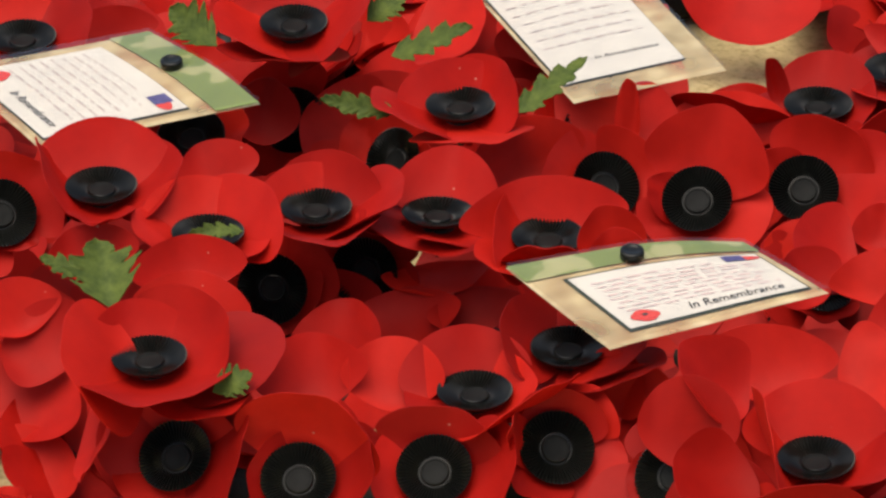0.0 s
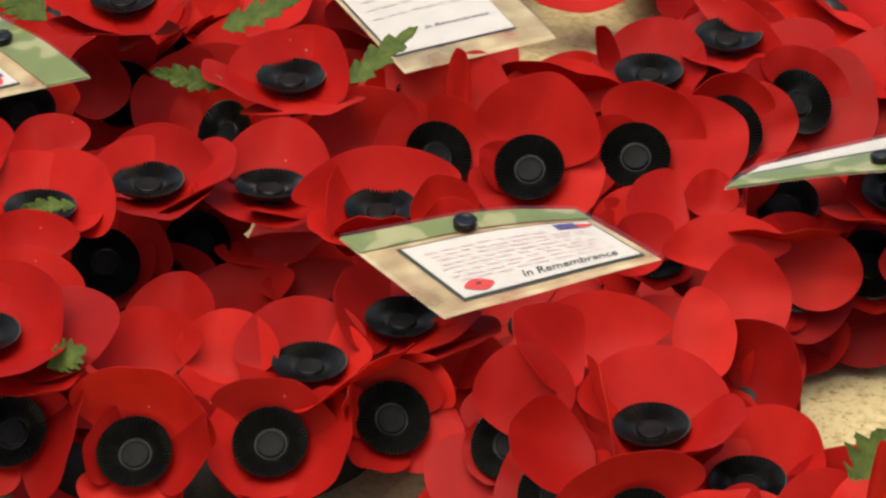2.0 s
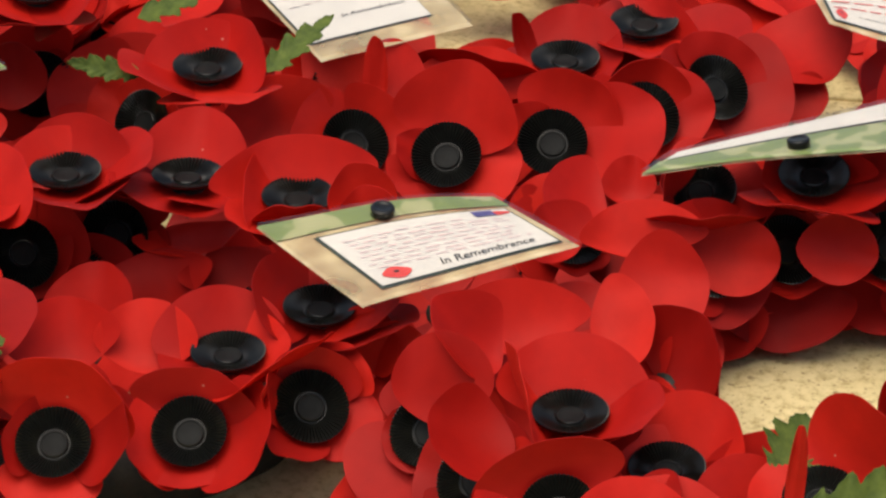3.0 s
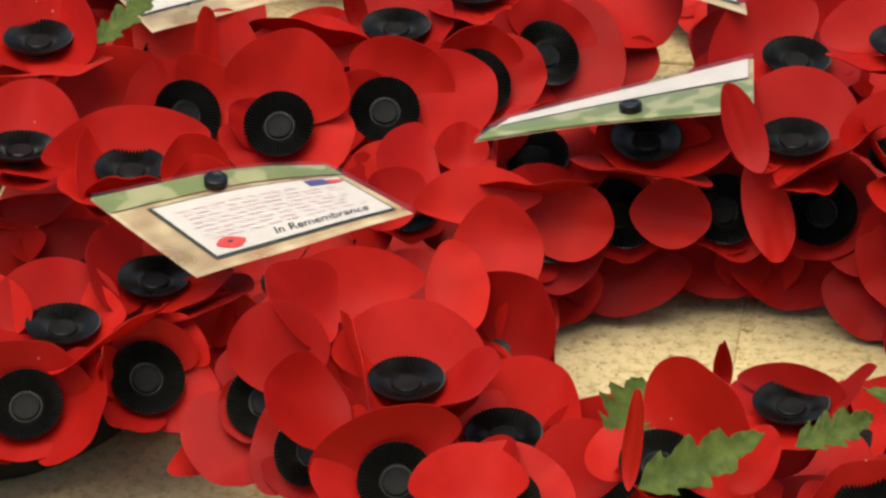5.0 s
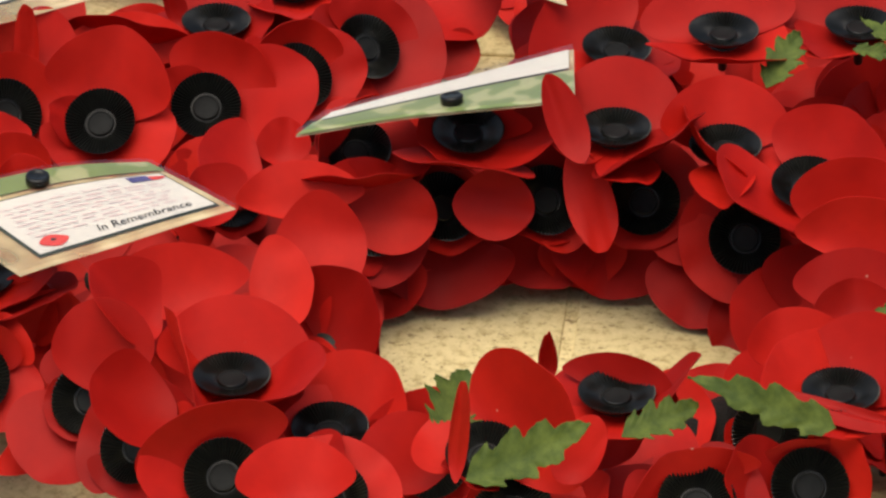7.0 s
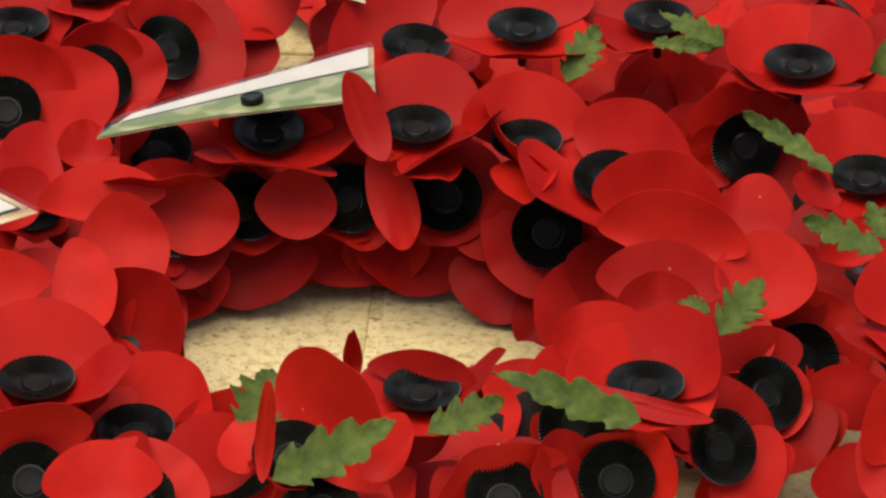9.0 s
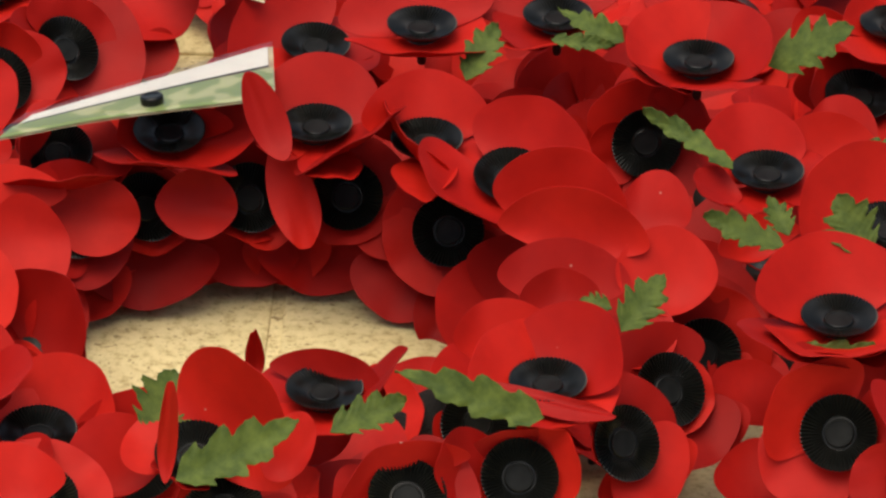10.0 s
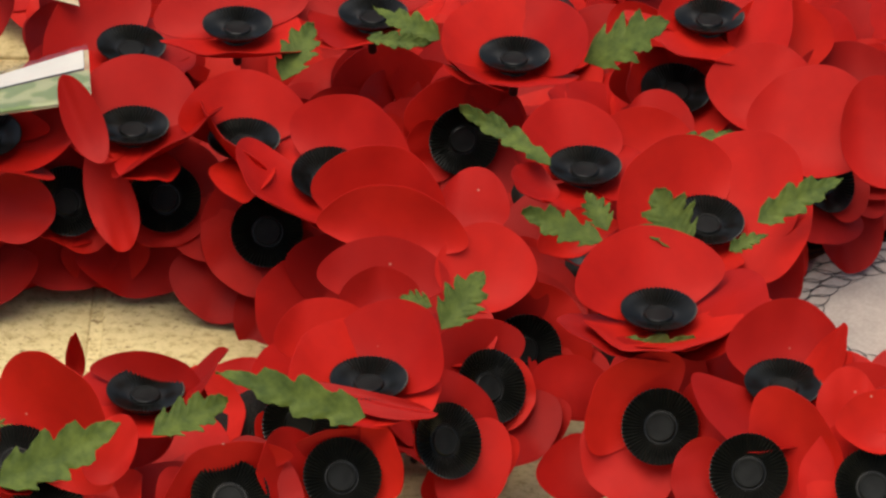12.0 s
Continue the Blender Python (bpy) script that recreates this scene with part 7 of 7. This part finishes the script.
    low_poppy(w, (-0.0401, -0.1077, 0.0214), (-0.38, -0.56, 0.74), (40, 6, 3.7, 4.8), (147, 11, 4.1, 5.5), (234, 7, 3.3, 4.4), (330, 10, 3.4, 4.5))
    low_poppy(w, (0.0788, 0.2647, 0.0251), (-0.31, -0.69, 0.65), (47, 4, 4.0, 5.1), (138, 3, 3.3, 5.5), (236, 8, 3.7, 5.1), (330, 4, 3.5, 4.5))
    low_poppy(w, (-0.0375, 0.2753, 0.0162), (-0.26, -0.52, 0.81), (31, 3, 3.3, 5.1), (146, 5, 3.4, 5.0), (240, 6, 3.6, 4.9), (325, 4, 4.1, 5.5))
    low_poppy(w, (-0.0126, 0.1723, 0.0217), (0.03, -0.38, 0.92), (1, 9, 3.7, 5.5), (93, 8, 4.1, 5.3), (175, 7, 4.1, 4.9), (274, 5, 3.6, 5.6))
    low_poppy(w, (0.0893, 0.3073, 0.0262), (0.08, -0.43, 0.90), (24, 5, 3.6, 5.3), (116, 11, 3.3, 4.9), (193, 12, 3.6, 5.2), (296, 7, 4.1, 5.1))
    low_poppy(w, (-0.0985, -0.0498, 0.0161), (0.10, -0.15, 0.98), (42, 9, 3.7, 5.4), (127, 12, 3.4, 4.5), (235, 7, 3.4, 5.3), (318, 8, 3.5, 5.0))
    low_poppy(w, (-0.0142, 0.2434, 0.0256), (-0.38, -0.56, 0.73), (-5, 5, 4.1, 5.4), (92, 12, 3.5, 4.6), (180, 11, 3.4, 4.9), (280, 12, 3.8, 5.0))
    low_poppy(w, (0.0730, 0.2275, 0.0230), (-0.49, -0.34, 0.80), (86, 6, 4.0, 4.7), (165, 5, 3.4, 4.9), (269, 2, 3.5, 4.7), (347, 9, 3.9, 5.0))
    low_poppy(w, (-0.0549, -0.0700, 0.0211), (-0.15, -0.11, 0.98), (83, 2, 3.6, 5.4), (161, 12, 4.1, 4.8), (257, 9, 3.4, 5.5), (349, 6, 4.0, 5.6))
    low_poppy(w, (-0.1182, -0.1793, 0.0205), (-0.47, -0.07, 0.88), (100, 7, 3.6, 5.3), (161, 2, 3.6, 4.9), (268, 7, 3.6, 4.8), (367, 11, 3.5, 5.1))
    low_poppy(w, (0.0212, 0.2866, 0.0171), (0.15, -0.40, 0.90), (96, 4, 4.0, 4.7), (179, 9, 3.9, 4.5), (275, 6, 3.8, 4.9), (352, 12, 4.1, 4.8))
    low_poppy(w, (0.0277, -0.0366, 0.0182), (-0.16, -0.55, 0.82), (-3, 11, 3.8, 5.5), (103, 12, 3.9, 4.6), (180, 3, 3.7, 4.6), (266, 11, 3.4, 4.6))
    low_poppy(w, (0.0416, 0.2592, 0.0181), (-0.46, -0.40, 0.80), (5, 12, 3.5, 5.5), (121, 9, 3.7, 4.4), (196, 10, 3.4, 4.5), (290, 9, 4.0, 4.6))
    low_poppy(w, (-0.0526, 0.1738, 0.0259), (0.01, -0.69, 0.73), (29, 7, 3.7, 4.5), (122, 10, 3.4, 4.5), (189, 9, 4.1, 5.4), (303, 9, 3.6, 5.6))
    low_poppy(w, (0.0377, 0.1698, 0.0260), (0.01, -0.56, 0.83), (19, 9, 3.8, 5.4), (108, 12, 4.1, 4.4), (171, 2, 3.5, 5.2), (281, 5, 3.5, 5.5))


for fill, x, y, ring, label in (
        (fill_open_wreath, 0.0686, 2.2976, 0.112, "round wreath of red paper poppies with an open middle"),
        (fill_front_wreath, -0.2730, 2.2795, 0.085, "thick wreath of overlapping red paper poppies with a pinned card"),
        (fill_middle_wreath, -0.0957, 2.6610, 0.105, "red poppy wreath with flowers tilted towards its outside"),
        (fill_corner_wreath, -0.4264, 2.7009, 0.105, "red poppy wreath with green cloth leaves and tribute cards"),
        (fill_far_wreath, 0.2601, 2.6600, 0.105, "red poppy wreath with wide open flowers and leaves"),
        (fill_end_wreath, 0.4231, 2.2703, 0.112, "leafy red poppy wreath round a printed paper disc")):
    fill(wreath(x, y, ring, label))


# ---- tribute cards in clear pouches ----
class Bend:
    """Maps a card's own flat coordinates onto its slightly bowed sheet."""

    def __init__(self, w, h, skew, taper, bow):
        self.w, self.h, self.skew, self.taper, self.bow = w, h, skew, taper, bow

    def __call__(self, x, y, z):
        u, v = x / self.w, y / self.h
        dz = self.bow * (math.cos(2.4 * u) * 0.7 + 0.5 * math.sin(5 * u + 1.2) * v + 0.25 * math.sin(9 * u) * v * v)
        return (x + self.skew * v, y * (1 + self.taper * u), dz + z)


def flat_patch(bend, x0, y0, x1, y1, z, mat, name, thick=0.0002, nu=14, nv=8, corner=0.0):
    grid = []
    for i in range(nu):
        row = []
        for j in range(nv):
            row.append(bend(x0 + (x1 - x0) * i / (nu - 1), y0 + (y1 - y0) * j / (nv - 1), z))
        grid.append(row)
    return mesh_of(sheet(bmesh.new(), grid, thick), mat, name)


def blot(bend, cx, cy, rx, ry, z, mat, name, lobes=0):
    bm = bmesh.new()
    mid = bm.verts.new(bend(cx, cy, z))
    ring = []
    for k in range(28):
        a = 2 * math.pi * k / 28
        r = 1 + 0.07 * math.cos(lobes * a)
        ring.append(bm.verts.new(bend(cx + rx * r * math.cos(a), cy + ry * r * math.sin(a), z)))
    for k in range(28):
        bm.faces.new((mid, ring[k], ring[(k + 1) % 28]))
    return mesh_of(bm, mat, name)


def lettering(bend, text, size, cx, cy, z, mat):
    cu = bpy.data.curves.new("lettering", 'FONT')
    cu.body, cu.size, cu.shear, cu.align_x, cu.align_y = text, size, 0.35, 'CENTER', 'CENTER'
    cu.resolution_u, cu.offset = 3, size * 0.004
    ob = new("lettering", cu)
    me = bpy.data.meshes.new_from_object(ob.evaluated_get(bpy.context.evaluated_depsgraph_get()))
    bpy.data.objects.remove(ob)
    for v in me.vertices:
        v.co = Vector(bend(v.co.x + cx, v.co.y + cy, z))
    me.materials.clear()
    me.materials.append(mat)
    return me


def words(bend, x0, x1, y, z, height, mat, rnd):
    """A line of unreadable handwriting as short plain bars."""
    bm = bmesh.new()
    x = x0
    while x < x1:
        e = min(x1, x + rnd.uniform(0.003, 0.009))
        h, dy = height * rnd.uniform(0.7, 1.2), rnd.uniform(-0.0003, 0.0003)
        n = 4
        low = [bm.verts.new(bend(x + (e - x) * k / n, y - h / 2 + dy, z)) for k in range(n + 1)]
        top = [bm.verts.new(bend(x + (e - x) * k / n, y + h / 2 + dy, z)) for k in range(n + 1)]
        for k in range(n):
            bm.faces.new((low[k], low[k + 1], top[k + 1], top[k]))
        x = e + rnd.uniform(0.0015, 0.003)
    return mesh_of(bm, mat, "line_of_writing", smooth=False)


def stud_mesh():
    prof = [(0.0044, -0.0025), (0.0050, -0.002), (0.0052, 0.0010), (0.0049, 0.0016), (0.0036, 0.0018), (0.0032, 0.0014), (0.001, 0.0014)]
    return mesh_of(revolve(bmesh.new(), prof, 28), BLACK, "stud")


STUD = stud_mesh()


def tribute_card(spot, inner, lines, pen, bow, label, stud=0.0, bold=1.0, head=0.62, b=0.0013, prints=True, flower=True):
    """A printed card in a clear pouch with a green header, pinned by a black stud. inner: the card's x0, y0, x1, y1 as fractions of the pouch."""
    centre, ex, ey, w, h, skew, taper = spot
    rnd = random.Random(int(w * 1e5))
    bend = Bend(w, h, skew, taper, bow)
    x, y = Vector(ex).normalized(), Vector(ey).normalized()
    m = Matrix((x, y, x.cross(y))).transposed().to_4x4()
    m.translation = centre
    t = new("tribute_card")
    t.matrix_world = m
    tagged(t, label, "card", "tribute cards")
    hx, hy = w / 2, h / 2
    part("pouch_back", flat_patch(bend, -hx, -hy, hx, hy, 0, BACKING, "pouch_back", nu=24, nv=14), t, "cream-tinted back of the pouch")
    part("header", flat_patch(bend, -hx * 0.995, hy * head, hx * 0.995, hy * 0.995, 0.0009, HEADER, "header", nu=24), t, "green printed header strip")
    x0, y0, x1, y1 = inner[0] * w, inner[1] * h, inner[2] * w, inner[3] * h
    part("card_border", flat_patch(bend, x0 - b, y0 - b, x1 + b, y1 + b, 0.0007, GREENINK, "card_border", nu=24), t, "dark printed border")
    part("card", flat_patch(bend, x0, y0, x1, y1, 0.0012, PAPER, "card", nu=24), t, "white printed card")
    z, cw, ch = 0.0017, x1 - x0, y1 - y0
    for k in range(lines):
        yy = y1 - ch * (0.17 + 0.56 * k / max(1, lines - 1))
        end = x1 - cw * (0.28 if k == 0 else rnd.uniform(0.06, 0.18))
        part("line_of_writing", words(bend, x0 + cw * rnd.uniform(0.05, 0.09), end, yy, z, min(ch * 0.022, 0.0012) * bold, pen, rnd), t)
    if prints:
        part("lettering", lettering(bend, "In Remembrance", cw * 0.078, x0 + cw * 0.63, y0 + ch * 0.13, z, INK), t, "black sloping printed words")
        if flower:
            part("printed_flower", blot(bend, x0 + cw * 0.13, y0 + ch * 0.14, cw * 0.075, ch * 0.10, z, PRINTRED, "printed_flower", 4), t, "small printed red flower")
            part("printed_dot", blot(bend, x0 + cw * 0.13, y0 + ch * 0.15, cw * 0.014, ch * 0.018, z + 0.0003, INK, "printed_dot"), t)
        part("printed_flag", flat_patch(bend, x1 - cw * 0.20, y1 - ch * 0.17, x1 - cw * 0.09, y1 - ch * 0.04, z, PRINTBLUE, "printed_flag", 0.0001), t, "small printed blue block")
        part("printed_mark", blot(bend, x1 - cw * 0.07, y1 - ch * 0.12, cw * 0.06, ch * 0.05, z, PRINTRED, "printed_mark", 3), t, "small printed red mark")
    part("pouch_front", flat_patch(bend, -hx, -hy, hx, hy, 0.0026, FILM, "pouch_front", 0.0002, 24, 14), t, "clear plastic front")
    sx = stud * w
    part("stud", STUD, t, "black plastic stud", Matrix.Translation(bend(sx, hy * max(0.5, (1 + head) / 2 - 0.10), 0.0032)))
    return t


tribute_card(((-0.4018, 2.4520, 0.0863), (0.635, -0.772, -0.028), (0.771, 0.631, 0.086), 0.0898, 0.0956, 0.0264, 0.08), (-0.40, -0.45, 0.42, 0.21), 8, PEN, 0.004, "handwritten white card in a clear pouch on poppies", 0.0, 0.7, head=0.60, b=0.0006)
tribute_card(((-0.1853, 2.5522, 0.0825), (0.900, 0.431, 0.066), (-0.432, 0.902, -0.000), 0.0752, 0.1495, 0.0006, -0.02), (-0.47, -0.38, 0.32, 0.55), 9, PEN, 0.004, "handwritten white card in a creased clear pouch", 0.0, 0.9, b=0.0006, flower=False)
tribute_card(((-0.1287, 2.2551, 0.0980), (0.907, 0.420, 0.024), (-0.419, 0.898, 0.134), 0.1027, 0.0597, -0.0199, -0.42), (-0.35, -0.38, 0.45, 0.24), 8, PINKPEN, 0.005, "printed remembrance card in a clear pouch pinned to poppies", -0.03)
tribute_card(((0.0251, 2.3748, 0.0913), (-0.962, -0.264, -0.071), (0.255, -0.959, 0.121), 0.1206, 0.0393, 0.0178, -1.13), (-0.48, -0.47, 0.47, -0.12), 2, PINKPEN, 0.002, "tribute card in a pouch propped nearly edge on", -0.05, head=-0.16, b=0.0001, prints=False)
tribute_card(((0.0589, 2.5459, 0.0800), (0.988, -0.155, 0.000), (0.155, 0.988, 0.000), 0.0435, 0.0693, -0.0193, 0.62), (-0.40, -0.40, 0.40, 0.50), 6, PRINTRED, 0.002, "white card with red writing behind the wreaths", 0.0)


# ---- printed paper disc in the middle of the leafy wreath ----
def printed_disc(x, y, z, radius):
    thing = new("printed_disc")
    thing.location = (x, y, z)
    thing.rotation_euler = (radians(6), radians(-3), 0)
    tagged(thing, "white paper disc printed with a laurel outline", "paper disc")
    prof = [(0.001, -0.0006), (radius, -0.0006), (radius + 0.0002, 0.0), (radius, 0.0004), (0.001, 0.0004)]
    part("paper", mesh_of(revolve(bmesh.new(), prof, 72), CREAM, "paper", smooth=False), thing)
    bm = bmesh.new()
    for ring_r, step, size in ((0.74, 11, 0.017), (0.90, 10, 0.017), (0.58, 13, 0.015)):
        for k in range(0, 360, step):
            a = radians(k)
            base = Vector((math.cos(a), math.sin(a), 0)) * radius * ring_r
            way = Vector((math.cos(a + 1.15), math.sin(a + 1.15), 0))
            side = Vector((-way.y, way.x, 0))
            outer, inner = [], []
            for s in range(13):
                u = s / 6 if s <= 6 else (12 - s) / 6
                sgn = 1 if s <= 6 else -1
                for keep, half, shrink in ((outer, 0.30, 0.0), (inner, 0.262, 0.025)):
                    uu = shrink + u * (1 - 2 * shrink)
                    p = base + way * size * uu + side * size * half * sgn * math.sin(math.pi * u) ** 0.8
                    keep.append(bm.verts.new((p.x, p.y, 0.0008)))
            for s in range(12):
                bm.faces.new((outer[s], outer[s + 1], inner[s + 1], inner[s]))
    part("laurel_outline", mesh_of(bm, INK, "laurel_outline", smooth=False), thing, "fine black laurel lines")
    return thing


printed_disc(0.4283, 2.2890, 0.012, 0.058)
